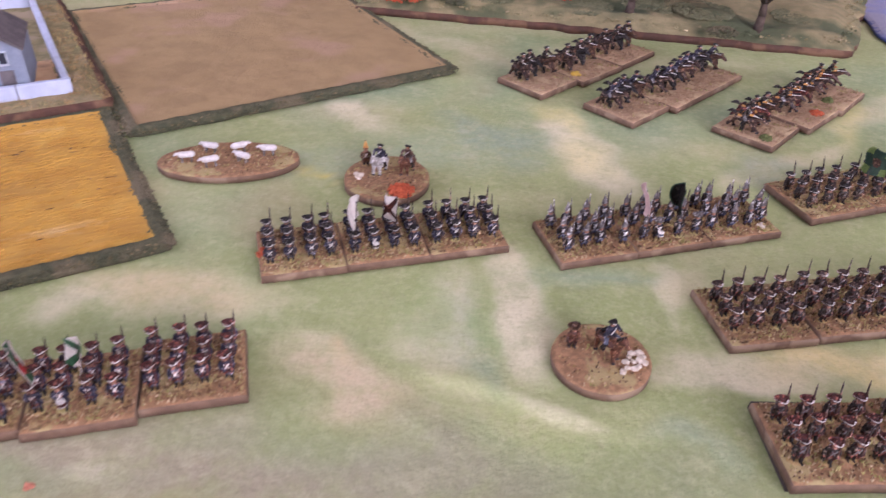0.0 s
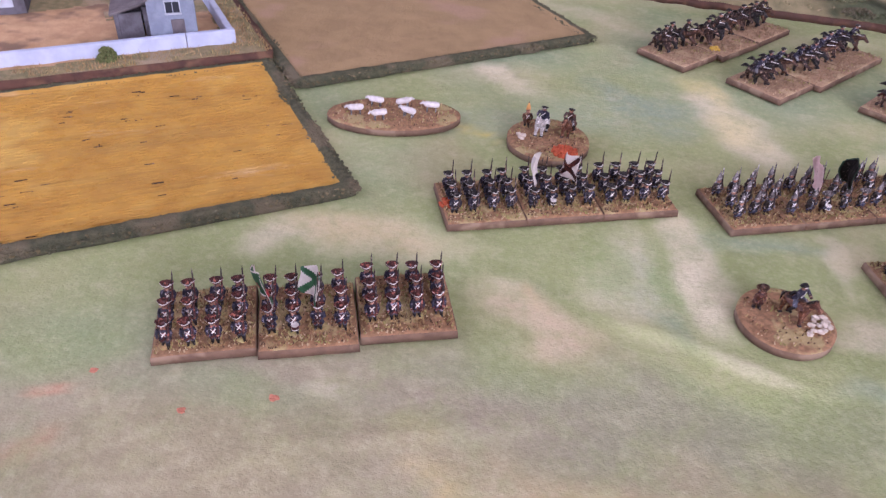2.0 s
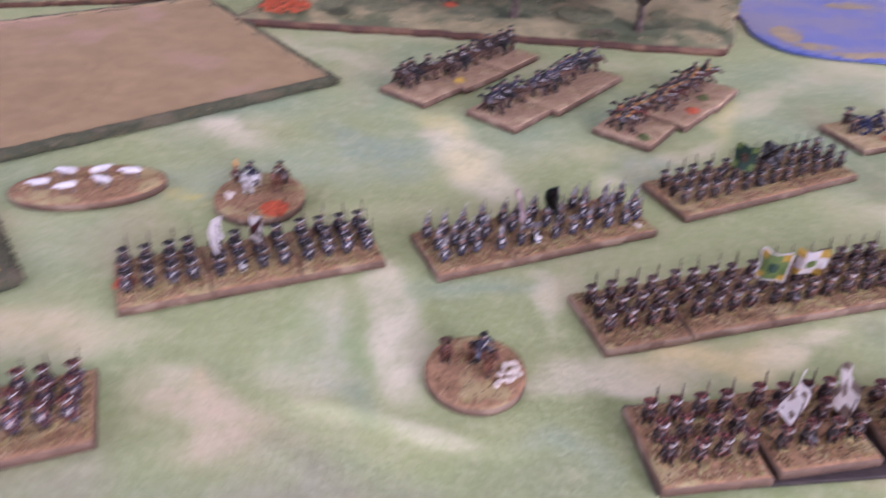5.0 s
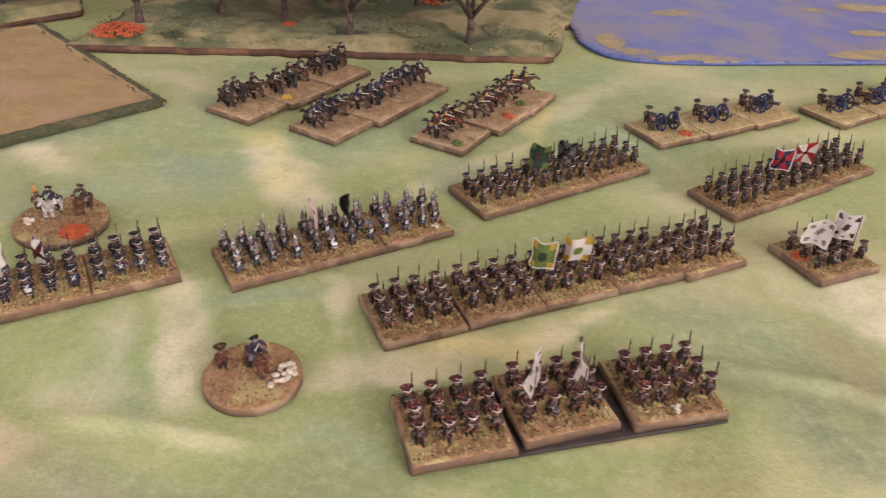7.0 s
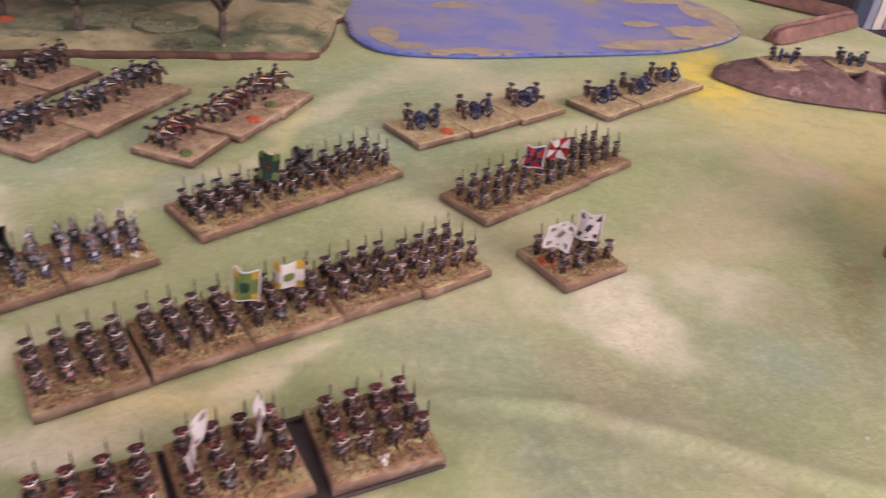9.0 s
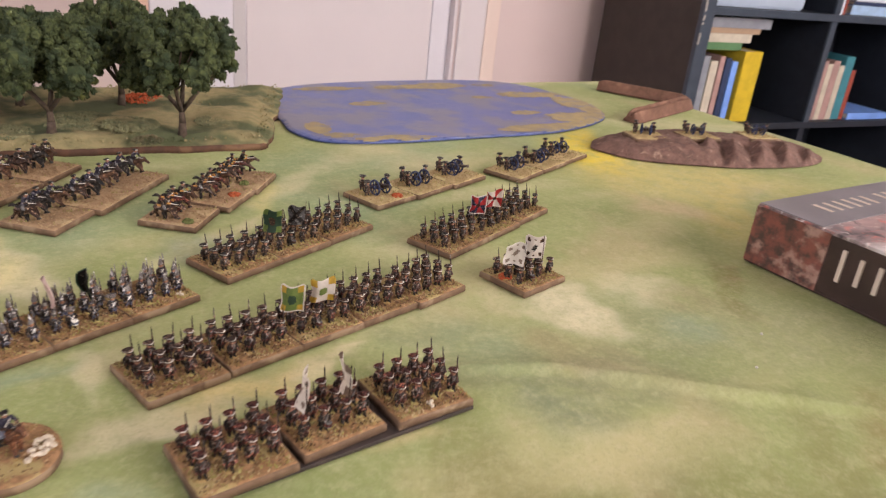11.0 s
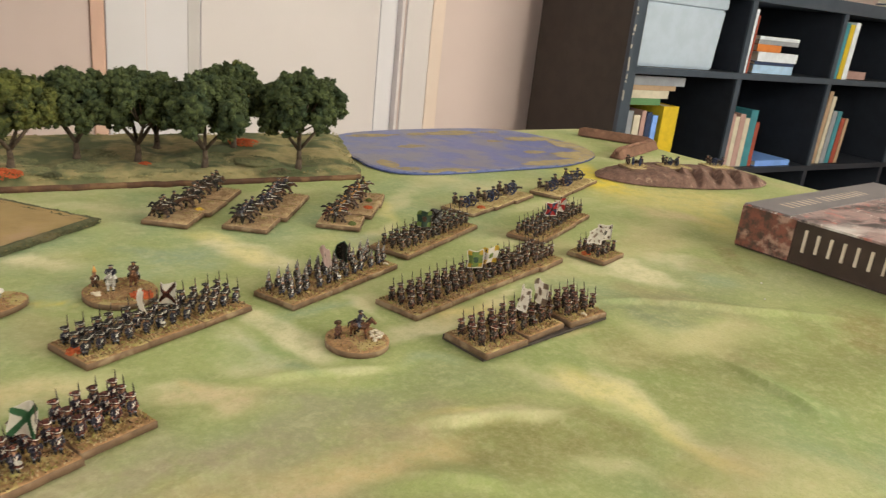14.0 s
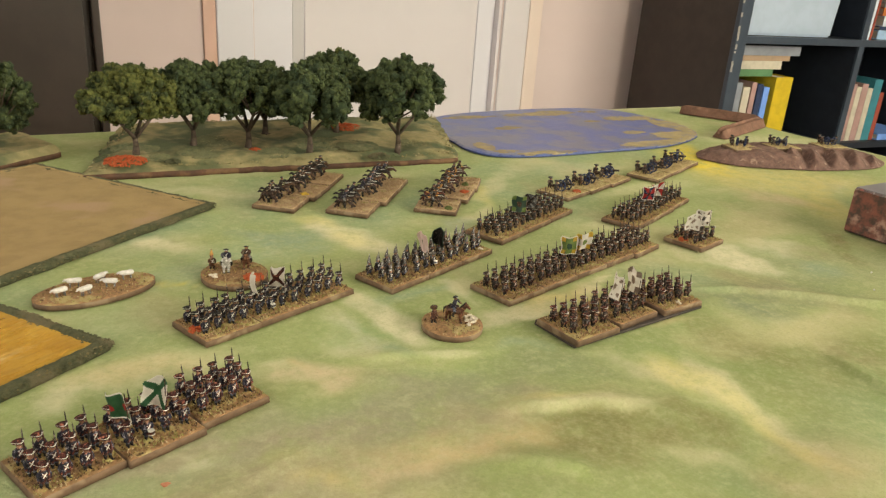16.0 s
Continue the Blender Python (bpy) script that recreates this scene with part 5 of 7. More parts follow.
PAT = {
    "plain": lambda u, v: 0,
    "edge": lambda u, v: 1 if max(abs(u), abs(v)) > 0.86 else 0,
    "corners": lambda u, v: 1 if (abs(u) > 0.42 and abs(v) > 0.42 and math.hypot(abs(u) - 0.72, abs(v) - 0.72) < 0.34) else (2 if math.hypot(u, v) < 0.36 else 0),
    "saltire": lambda u, v: 1 if abs(abs(u) - abs(v)) < 0.27 else 0,
    "check": lambda u, v: 2 if math.hypot(u, v) < 0.28 else (1 if (math.atan2(v, u) * 4 / math.pi) % 2 < 1 else 0),
    "patch": lambda u, v: 1 if (abs(u) - 0.6) ** 2 + (v + 0.1) ** 2 < 0.09 else (2 if max(abs(u), abs(v)) > 0.86 else 0),
    "blot": lambda u, v: 1 if math.hypot(u * 1.3 + 0.12 * math.sin(9 * v), v) < 0.3 else (2 if math.hypot(abs(u) - 0.62, abs(v) - 0.6) < 0.16 or math.hypot(abs(u), abs(v) - 0.72) < 0.1 else 0),
}


def stand_mesh(name, w, d, h, seed, top="base_top"):
    """Rectangular figure base, its edges worn round and its top rough with earth."""
    bm = bmesh.new()
    rng = random.Random(seed)
    n = 14
    off = rng.uniform(0, 100)
    rows = []
    for j in range(n + 1):
        row = []
        for i in range(n + 1):
            u, v = i / n, j / n
            rim = min(u, 1 - u, v, 1 - v) * n
            z = h + 0.35 * noise.noise((u * 6 + off, v * 6, 0)) + 0.2 * noise.noise((u * 17 + off, v * 17, 3)) if rim >= 1 else h - 0.25 + 0.12 * noise.noise((u * 9 + off, v * 9, 1))
            wob = 0.16 * noise.noise((u * 5 + off, v * 5, 7))
            ins = 0.12 if rim < 1 else 0
            row.append(bm.verts.new((((w - 2 * ins) * u + ins + wob) * MM, ((d - 2 * ins) * v + ins + wob) * MM, z * MM)))
        rows.append(row)
    for j in range(n):
        for i in range(n):
            f = bm.faces.new((rows[j][i], rows[j][i + 1], rows[j + 1][i + 1], rows[j + 1][i]))
            f.material_index = 1
    ring = [rows[0][i] for i in range(n + 1)] + [rows[j][n] for j in range(1, n + 1)] + [rows[n][i] for i in range(n - 1, -1, -1)] + [rows[j][0] for j in range(n - 1, 0, -1)]
    mid = Vector((w / 2 * MM, d / 2 * MM, 0))

    def low(v, k, z):
        p = mid + (v.co - mid) * k
        return bm.verts.new((p.x, p.y, z * MM))
    a = [low(v, 1.022, h * 0.75) for v in ring]
    b = [low(v, 1.028, 0.0) for v in ring]
    m = len(ring)
    for lo, hi in ((a, ring), (b, a)):
        for k in range(m):
            bm.faces.new((lo[k], lo[(k + 1) % m], hi[(k + 1) % m], hi[k])).material_index = 0
    bm.faces.new(b[::-1]).material_index = 0
    return finish(name, bm, ["base_rim", top], True)


def flock_mesh(name, w, d, h, seed, count=1000, disc=False, keys=("flock", "grit", "dry_grass", "dark_earth", "pale_grit")):
    """Grains of grit and short static grass scattered over a base."""
    bm = bmesh.new()
    rng = random.Random(seed)
    for _ in range(count):
        if disc:
            r, t = math.sqrt(rng.random()) * 0.94, rng.uniform(0, 6.28)
            x, y = w * r * math.cos(t), d * r * math.sin(t)
        else:
            x, y = rng.uniform(0.5, w - 0.5), rng.uniform(0.5, d - 0.5)
        patch = noise.noise((x * 0.22, y * 0.22, seed))
        if rng.random() < 0.62 and patch > -0.2:
            mi = rng.choice((0, 2, 2, 4)) if noise.noise((x * 0.2, y * 0.2, seed + 9.5)) > 0.0 else rng.choice((0, 0, 3))
            for _k in range(3):
                a, s = rng.uniform(0, 6.28), rng.uniform(0.09, 0.18)
                top = (x + rng.uniform(-0.5, 0.5), y + rng.uniform(-0.5, 0.5), h + rng.uniform(0.3, 0.85))
                v = [bm.verts.new((x + s * math.cos(a + k * 2.09), y + s * math.sin(a + k * 2.09), h - 0.1)) for k in range(3)] + [bm.verts.new(top)]
                for k in range(3):
                    bm.faces.new((v[k], v[(k + 1) % 3], v[3])).material_index = mi
        else:
            s = rng.uniform(0.14, 0.36)
            mi = rng.choice((1, 1, 3, 4))
            v = [bm.verts.new((x + s * math.cos(k * 2.09), y + s * math.sin(k * 2.09), h - 0.05)) for k in range(3)] + [bm.verts.new((x, y, h + s * 1.2))]
            for k in range(3):
                bm.faces.new((v[k], v[(k + 1) % 3], v[3])).material_index = mi
    bmesh.ops.scale(bm, vec=(MM,) * 3, verts=bm.verts)
    return finish(name, bm, keys)


def clump_mesh(name, key, r, count, seed, flat=0.6):
    bm = bmesh.new()
    rng = random.Random(seed)
    for _ in range(count):
        t, q = rng.uniform(0, 6.28), math.sqrt(rng.random())
        blob(bm, (r * q * math.cos(t) * MM, r * q * math.sin(t) * MM, (0.2 + r * flat * (1 - q * q) * rng.uniform(0.2, 1)) * MM), rng.uniform(0.35, 0.65) * MM, rough=0.35, rng=rng)
    return finish(name, bm, key)


BASES = [stand_mesh("base", 20.0, 19.0, 2.2, s) for s in range(3)]
FLOCKS = [flock_mesh("flock", 20.0, 19.0, 2.25, s) for s in range(4)]
DRY_BASES = {key: [stand_mesh("base", 20.0, 19.0, 2.2, s + 5, key) for s in range(3)] for key in ("base_dust", "base_sand")}
DRY_FLOCKS = {key: flock_mesh("flock", 20.0, 19.0, 2.25, 7, 420, keys=(key, "grit", "dry_grass", key, "pale_grit")) for key in ("base_dust", "base_sand")}
CLUMPS = {"red": clump_mesh("clump", "orange", 2.2, 60, 1, 0.3), "green": clump_mesh("clump", "tuft", 1.7, 60, 2, 0.9), "stones": clump_mesh("clump", "stone", 1.1, 4, 3, 0.3),
          "yellow": clump_mesh("clump", "yellow", 1.7, 40, 4, 0.3)}
CLUMP_LABEL = {"red": "orange-red foliage clump", "green": "green foliage tuft", "stones": "pale stones", "yellow": "yellow flowering clump"}
RNG = random.Random(21)


def stand(name, label, category, x, y, turn, group, width=20.0, depth=19.0, z=0.0, lean=(0, 0), dry=""):
    """A figure base with its flock, its front edge along local x from (x, y)."""
    ob = thing(name, label, category, pose(x * MM, y * MM, z * MM, lean[0], lean[1], turn), group)
    k = RNG.randrange(3)
    m = Matrix.Diagonal((width / 20.0, depth / 19.0, 1, 1))
    part("base", (DRY_BASES[dry] if dry else BASES)[k], ob, m)
    f = part("flock", DRY_FLOCKS[dry] if dry else FLOCKS[RNG.randrange(4)], ob, m)
    tagged(f, kind="stuff")
    return ob


def figure(ob, data, x, y, z=2.2, turn=0.0, label=""):
    return part("soldier_figure", data, ob, pose(x * MM, y * MM, z * MM, RNG.uniform(-3, 3), RNG.uniform(-3, 3), turn + RNG.uniform(-6, 6)), label)


def flag(ob, data, x, y, z=2.2, turn=0.0, label=""):
    """Flag on its bearer's pole."""
    m = pose(x * MM, y * MM, z * MM, 2, RNG.uniform(-4, 4), turn)
    return part("flag", data, ob, m @ Matrix.Translation((0.2 * MM, -0.45 * MM, 6.5 * MM)), label=label)


def foot_set(u, kind="hat", tall=0.84):
    return {"gun": [figure_mesh("soldier_figure", u, kind, "gun", s, tall) for s in (0.0, 0.45)], "pole": figure_mesh("soldier_figure", u, kind, "pole", tall=tall),
            "drum": figure_mesh("soldier_figure", u, "hat", "drum", 0.3, tall), "officer": figure_mesh("soldier_figure", u, "hat", "sword", 0.4, tall)}


SETS = {
    "u1": foot_set(uniform(hat="maroon", legs="bluegrey", facing="maroon", pack="darkbrown", gun="maroon"), tall=0.98),
    "u2": foot_set(uniform(coat="navy", legs="bluegrey", facing="ink", pack="darkbrown", gun="darkbrown", hair="grey")),
    "u3": foot_set(uniform(coat="ink", trim="silver", hat="silver", legs="blue", facing="bluegrey", gun="darkbrown", barrel="silver", gaiter="darkbrown", hair="grey"), "mitre", 0.9),
    "u4": foot_set(uniform(coat="ink", hat="darkbrown", legs="ink", gun="darkbrown", facing="maroon", pack="darkbrown", hair="darkbrown", belt="grey")),
    "u5": foot_set(uniform(coat="ink", hat="maroon", legs="ink", facing="maroon", pack="darkbrown", hair="darkbrown", belt="grey"), tall=0.88),
    "u6": foot_set(uniform(coat="ink", legs="ink", facing="brown", pack="darkbrown", gun="darkbrown", hair="darkbrown", belt="grey")),
    "u7": foot_set(uniform(coat="ink", legs="brown", facing="brown", hair="darkbrown", belt="grey")),
    "u8": foot_set(uniform(coat="ink", legs="brown", facing="maroon", hat="darkbrown", hair="darkbrown", belt="grey")),
}


def foot_stand(x, y, turn, key, group, label, flags=None, width=20.0, depth=19.0, z=0.0, lean=(0, 0), ranks=(4.9, 9.7, 14.5), jitter=0.25, clumps=(), fturn=(15, 15)):
    """Twelve foot figures in three ranks; a colour stand has bearers, a drummer and an officer in front."""
    ob = stand("infantry_stand", label, "game piece", x, y, turn, group, width, depth, z, lean)
    s = SETS[key]
    k = width / 20.0
    for r, ry in enumerate(ranks):
        for c, cx in enumerate((2.6, 7.3, 12.2, 17.0)):
            px, py = cx * k + RNG.uniform(-jitter, jitter), ry + RNG.uniform(-jitter, jitter)
            if flags and r == 0:
                data = (s["pole"], s["drum"], s["pole"], s["officer"])[c]
                f = figure(ob, data, px, py)
                if c in (0, 2):
                    fl, flabel = flags[c // 2]
                    flag(ob, fl, px, py, turn=fturn[c // 2], label=flabel)
            else:
                figure(ob, s["gun"][RNG.randrange(2)], px, py)
    for kind, cx, cy in clumps:
        part("clump", CLUMPS[kind], ob, pose(cx * MM, cy * MM, 2.1 * MM, 0, 0, RNG.uniform(0, 360)), CLUMP_LABEL[kind])
    return ob


def line_of(key, group, label, p0, p1, n, colour=None, flags=None, offsets=None, clumps=None, rows=None, **kw):
    """n stands edge to edge from the front corner p0 to the front corner p1."""
    dx, dy = (p1[0] - p0[0]) / n, (p1[1] - p0[1]) / n
    turn = math.degrees(math.atan2(dy, dx))
    w = math.hypot(dx, dy) - 0.28
    for i in range(n):
        ox, oy, ot = (offsets or {}).get(i, (0, 0, 0))
        foot_stand(p0[0] + dx * i + ox, p0[1] + dy * i + oy, turn + ot, key, group, label, flags if i == colour else None, width=w, clumps=(clumps or {}).get(i, ()), ranks=(rows or {}).get(i, (4.9, 9.7, 14.5)), **kw)


F = {
    "green_red": flag_mesh("flag", PAT["patch"], ["green", "red", "darkgreen"], (7.5, 9), seed=1, edge=True),
    "white_green": flag_mesh("flag", PAT["saltire"], ["flagwhite", "green"], (7.6, 8.6), seed=2),
    "white": flag_mesh("flag", PAT["plain"], ["flagwhite"], seed=3),
    "maroon_white": flag_mesh("flag", PAT["saltire"], ["flagwhite", "maroon"], (7.5, 8), seed=4, edge=True),
    "pink": flag_mesh("flag", PAT["blot"], ["pink", "taupe", "pink"], (8, 9), seed=5),
    "black": flag_mesh("flag", PAT["edge"], ["black", "darkgreen"], (7, 8.5), seed=6),
    "green_yellow": flag_mesh("flag", PAT["corners"], ["lime", "yellow", "darkgreen"], seed=7, edge=True),
    "white_yellow": flag_mesh("flag", PAT["corners"], ["flagwhite", "yellow", "lime"], seed=8),
    "white_brown": flag_mesh("flag", PAT["blot"], ["flagwhite", "taupe", "taupe"], (8.8, 9.5), seed=9),
    "white_brown_b": flag_mesh("flag", PAT["corners"], ["flagwhite", "taupe", "taupe"], (9.5, 9.5), seed=10),
    "green": flag_mesh("flag", PAT["corners"], ["darkgreen", "lime", "brown"], seed=11),
    "grey": flag_mesh("flag", PAT["saltire"], ["grey", "ink"], (7, 7), seed=12),
    "red_blue": flag_mesh("flag", PAT["check"], ["red", "blue", "maroon"], (7.5, 8), seed=13, edge=True),
    "red_white": flag_mesh("flag", PAT["check"], ["flagwhite", "red", "maroon"], (7.5, 8), seed=14),
    "white_black": flag_mesh("flag", PAT["blot"], ["flagwhite", "taupe", "taupe"], seed=15),
    "white_black_b": flag_mesh("flag", PAT["blot"], ["flagwhite", "black", "brown"], seed=16),
}
line_of("u1", "maroon-hatted regiment with green flags", "blue-coated foot figures with maroon hats on an earthy base", (-91, 78.1), (-35, 98.3), 3, 1, [(F["green_red"], "green flag with red patches"), (F["white_green"], "white flag with a green saltire")], offsets={1: (0.4, -1.2, -1.5), 2: (0.2, 0.1, -2)}, rows={0: (2.7, 8.4, 13.6)}, fturn=(10, 20))
line_of("u2", "regiment with a maroon and white flag", "dark-coated foot figures with white-laced hats on an earthy base", (-42.5, 133.5), (14.5, 153.5), 3, 1, [(F["white"], "plain white flag"), (F["maroon_white"], "white flag with a maroon saltire")], clumps={0: [("red", 1.9, 9)]}, fturn=(-26, 18))
line_of("u3", "mitre-capped regiment in blue", "blue-coated foot figures with silver mitre caps on an earthy base", (27, 147.5), (85, 169), 3, 1, [(F["pink"], "pale pink spotted flag"), (F["black"], "black flag")], jitter=0.9, clumps={2: [("stones", 16.5, 3)]}, fturn=(-5, -3))
line_of("u4", "long regiment with green and yellow flags", "dark-coated foot figures with laced hats on an earthy base", (62, 122.8), (161, 147.5), 5, 2, [(F["green_yellow"], "light green flag with yellow corners"), (F["white_yellow"], "white flag with yellow corners")], offsets={4: (0.4, -1.2, 3), 0: (-0.5, -0.4, 0)}, depth=19.5, fturn=(46, 54))
line_of("u6", "regiment with a green flag", "dark-coated foot figures with shouldered muskets on an earthy base", (95, 176), (155.5, 201.5), 3, 1, [(F["green"], "dark green flag with a small device"), (F["grey"], "grey and black flag")], depth=19.8, offsets={2: (0.3, 0.4, 0)}, fturn=(40, 44))
line_of("u7", "regiment with red flags", "dark-coated foot figures in close ranks on an earthy base", (169, 169), (233, 195), 3, 1, [(F["red_blue"], "red and blue gyronny flag"), (F["red_white"], "red and white gyronny flag")], offsets={2: (0.2, 1.0, 0)}, fturn=(26, 36))
foot_stand(176, 136, 14, "u8", "single stand with white flags", "dark-coated foot figures on a single earthy base", [(F["white_black"], "white flag with a dark device"), (F["white_black_b"], "white flag with a black device")], width=21, clumps=[("red", 3, 11)], fturn=(28, 36))

# The raised regiment stands on a dark movement tray.
tray = thing("movement_tray", "thin dark movement tray under a regiment's bases", "tray", pose(63 * MM, 87.5 * MM, 0, 0, 0, 5))
bm = bmesh.new()
box(bm, (33 * MM, 10 * MM, 0.5 * MM), (66 * MM, 19.5 * MM, 1.0 * MM), bevel=0.2 * MM)
box(bm, (33 * MM, 19.2 * MM, 1.4 * MM), (66 * MM, 0.8 * MM, 1.2 * MM), bevel=0.2 * MM)
part("tray_plate", finish("tray_plate", bm, "tray", False), tray)
for i, (x, y, t, c) in enumerate(((63.4, 86.8, 7, ()), (85.3, 90.4, 9, ()), (108.2, 92.4, 4, [("stones", 10, 2.2)]))):
    foot_stand(x, y, t, "u5", "regiment on a tray with white flags", "dark-coated foot figures with maroon hats, set on a tray",
               [(F["white_brown"], "white flag with brown spots"), (F["white_brown_b"], "pale flag with brown spots")] if i == 1 else None, width=20.3, z=1.05, clumps=c, fturn=(-14, -6))

# ---- cavalry ----
HORSE = {
    "c1": [horse_mesh("rider_figure", h, uniform(coat="ink", legs="brown", facing="darkbrown", belt="white")) for h in ("darkbrown", "black", "brown")],
    "c2": [horse_mesh("rider_figure", h, uniform(coat="navy", legs="grey", facing="ink", belt="white")) for h in ("darkbrown", "black", "brown")],
    "c3": [horse_mesh("rider_figure", h, uniform(coat="ink", legs="grey", facing="amber", belt="white")) for h in ("darkbrown", "maroon", "brown")],
    "gen": [horse_mesh("rider_figure", "chestnut", uniform(coat="navy", legs="bluegrey", facing="darkbrown"), arm="", gallop=False), horse_mesh("rider_figure", "pale", uniform(coat="navy", legs="white", facing="navy"), arm="", gallop=False), horse_mesh("rider_figure", "chestnut", uniform(coat="brown", legs="grey", facing="darkbrown", trim="amber"), arm="", gallop=False)],
}


def horse_stand(x, y, turn, key, group, label, width=21.0, depth=20.5, clumps=(), sit=12.0):
    ob = stand("cavalry_stand", label, "game piece", x, y, turn, group, width, depth, dry="base_dust")
    for c in range(3):
        part("rider_figure", HORSE[key][c], ob, pose((4.0 + c * (width - 8.4) / 2 + RNG.uniform(-0.6, 0.6)) * MM, (sit + 2.0 + RNG.uniform(-2.0, 2.0)) * MM, 2.2 * MM, RNG.uniform(-6, 6), RNG.uniform(-5, 5), RNG.uniform(-20, 20)))
    for kind, cx, cy in clumps:
        part("clump", CLUMPS[kind], ob, pose(cx * MM, cy * MM, 2.1 * MM, 0, 0, RNG.uniform(0, 360)), CLUMP_LABEL[kind])


for x, y, t, key, w, cl in ((24.5, 246, 49, "c1", 20.5, ()), (40, 260, 48, "c1", 23, [("yellow", 3, 6)]), (56, 278.5, 50, "c1", 23, ()),
                            (54, 228, 48, "c2", 21, ()), (70.5, 242, 49, "c2", 22.5, ()), (85.5, 259, 49, "c2", 22.5, ()),
                            (95.8, 217.3, 51, "c3", 20.5, [("green", 3.5, 4)]), (112, 232.5, 48, "c3", 23, [("red", 13, 4)]), (128, 248.5, 52, "c3", 22.5, [("green", 4, 7)])):
    lab = {"c1": "dark-coated riders on dark horses on an earthy base", "c2": "blue-coated riders on dark horses on an earthy base", "c3": "dark-coated riders with amber belts on brown horses on an earthy base"}[key]
    horse_stand(x, y, t, key, {"c1": "first cavalry line", "c2": "second cavalry line", "c3": "yellow-laced cavalry line"}[key], lab, w, clumps=cl)


# ---- artillery ----
def wheel_mesh():
    bm = bmesh.new()
    n, r = 14, 2.1
    for k in range(n):
        a, b = 2 * math.pi * k / n, 2 * math.pi * (k + 1) / n
        rod(bm, (0, r * math.cos(a), r * math.sin(a)), (0, r * math.cos(b), r * math.sin(b)), 0.3, n=5)
    for k in range(6):
        a = math.pi * k / 3
        rod(bm, (0, 0, 0), (0, r * math.cos(a), r * math.sin(a)), 0.22, n=4)
    rod(bm, (-0.45, 0, 0), (0.45, 0, 0), 0.5, n=7)
    bmesh.ops.scale(bm, vec=(MM,) * 3, verts=bm.verts)
    return finish("wheel", bm, "gunblue")


def barrel_mesh():
    bm = bmesh.new()
    rod(bm, (0, 1.6, 2.5), (0, -4.2, 3.3), 0.62, 0.42, 9)
    rod(bm, (0, -4.1, 3.28), (0, -4.5, 3.35), 0.42, 0.58, 9)
    blob(bm, (0, 1.9, 2.45), 0.36, rough=0)
    bmesh.ops.scale(bm, vec=(MM,) * 3, verts=bm.verts)
    return finish("barrel", bm, "steel")


def carriage_mesh():
    bm = bmesh.new()
    for s in (-1, 1):
        box(bm, (s * 0.75, 2.0, 1.5), (0.4, 6.4, 0.9), 0, Matrix.Rotation(-0.25, 4, "X"))
    rod(bm, (-2.0, 0, 2.1), (2.0, 0, 2.1), 0.28, n=6)
    box(bm, (0, 4.2, 0.8), (1.6, 0.6, 0.6))
    bmesh.ops.scale(bm, vec=(MM,) * 3, verts=bm.verts)
    return finish("carriage", bm, "darkbrown")


WHEEL, BARREL, CARRIAGE = wheel_mesh(), barrel_mesh(), carriage_mesh()
CREW = [figure_mesh("crew_figure", uniform(coat="ink", legs="brown", facing="darkbrown", pack="brown", belt="brown", trim="grey"), "hat", a, 0.4) for a in ("drum", "sword", "bare")]


def gun_stand(x, y, turn, group, label, width=21.0, depth=20.0, z=0.0, clumps=(), seed=0, size=1.06):
    ob = stand("gun_stand", label, "game piece", x, y, turn, group, width, depth, z, dry="base_sand")
    rng = random.Random(seed)
    gx, gy, gt = width / 2 + rng.uniform(-1.5, 1.5), 9.5 + rng.uniform(-1, 1), rng.uniform(-25, 25)
    car = part("cannon", CARRIAGE, ob, pose(gx * MM, gy * MM, 2.2 * MM, 0, 0, gt) @ Matrix.Scale(size * 1.35, 4), "dark wooden gun carriage")
    part("barrel", BARREL, car, label="dark metal gun barrel")
    for s in (-1, 1):
        part("wheel", WHEEL, car, pose(s * 1.9 * MM, 0, 2.1 * MM))
    for cx, cy in ((gx - 6.3, gy + 1), (gx + 6.4, gy + 2.5), (gx - 3.2, gy + 7.0)):
        part("crew_figure", CREW[rng.randrange(3)], ob, pose(cx * MM, cy * MM, 2.2 * MM, 0, rng.uniform(-8, 8), rng.uniform(-60, 60)) @ Matrix.Scale(size, 4))
    for kind, cx, cy in clumps:
        part("clump", CLUMPS[kind], ob, pose(cx * MM, cy * MM, 2.1 * MM), CLUMP_LABEL[kind])


GUN = "blue-wheeled cannon with crew figures on a sandy base"
for i, (x, y, t, w, cl) in enumerate(((166.5, 218.5, 19, 22, [("red", 14, 3.5)]), (188.3, 224.8, 22, 23.5, ()), (210.8, 232.3, 21, 23, ()),
                                      (245.5, 231, 24, 22, ()), (266.5, 240, 22, 22.5, ()), (287.5, 249, 21, 22.5, ()))):
    gun_stand(x, y, t, "gun battery" if i < 3 else "second gun battery", GUN, w, clumps=cl, seed=i + 3)


# ---- command bases and sheep ----
def disc_mesh(name, rx, ry, h, seed):
    bm = bmesh.new()
    n = 48

    def top(u, k):
        a = 2 * math.pi * k
        w = 1 + 0.012 * noise.noise((math.cos(a) * 3, math.sin(a) * 3, seed))
        z = h - (0.3 if u > 0.97 else 0) + (0.3 * noise.noise((u * math.cos(a) * 4, u * math.sin(a) * 4, seed)) if u < 0.95 else 0)
        return (rx * u * w * math.cos(a) * MM, ry * u * w * math.sin(a) * MM, z * MM)
    height_slab(top, n, 14, 1, 0, bm)
    return finish(name, bm, ["base_rim", "base_top"], True)


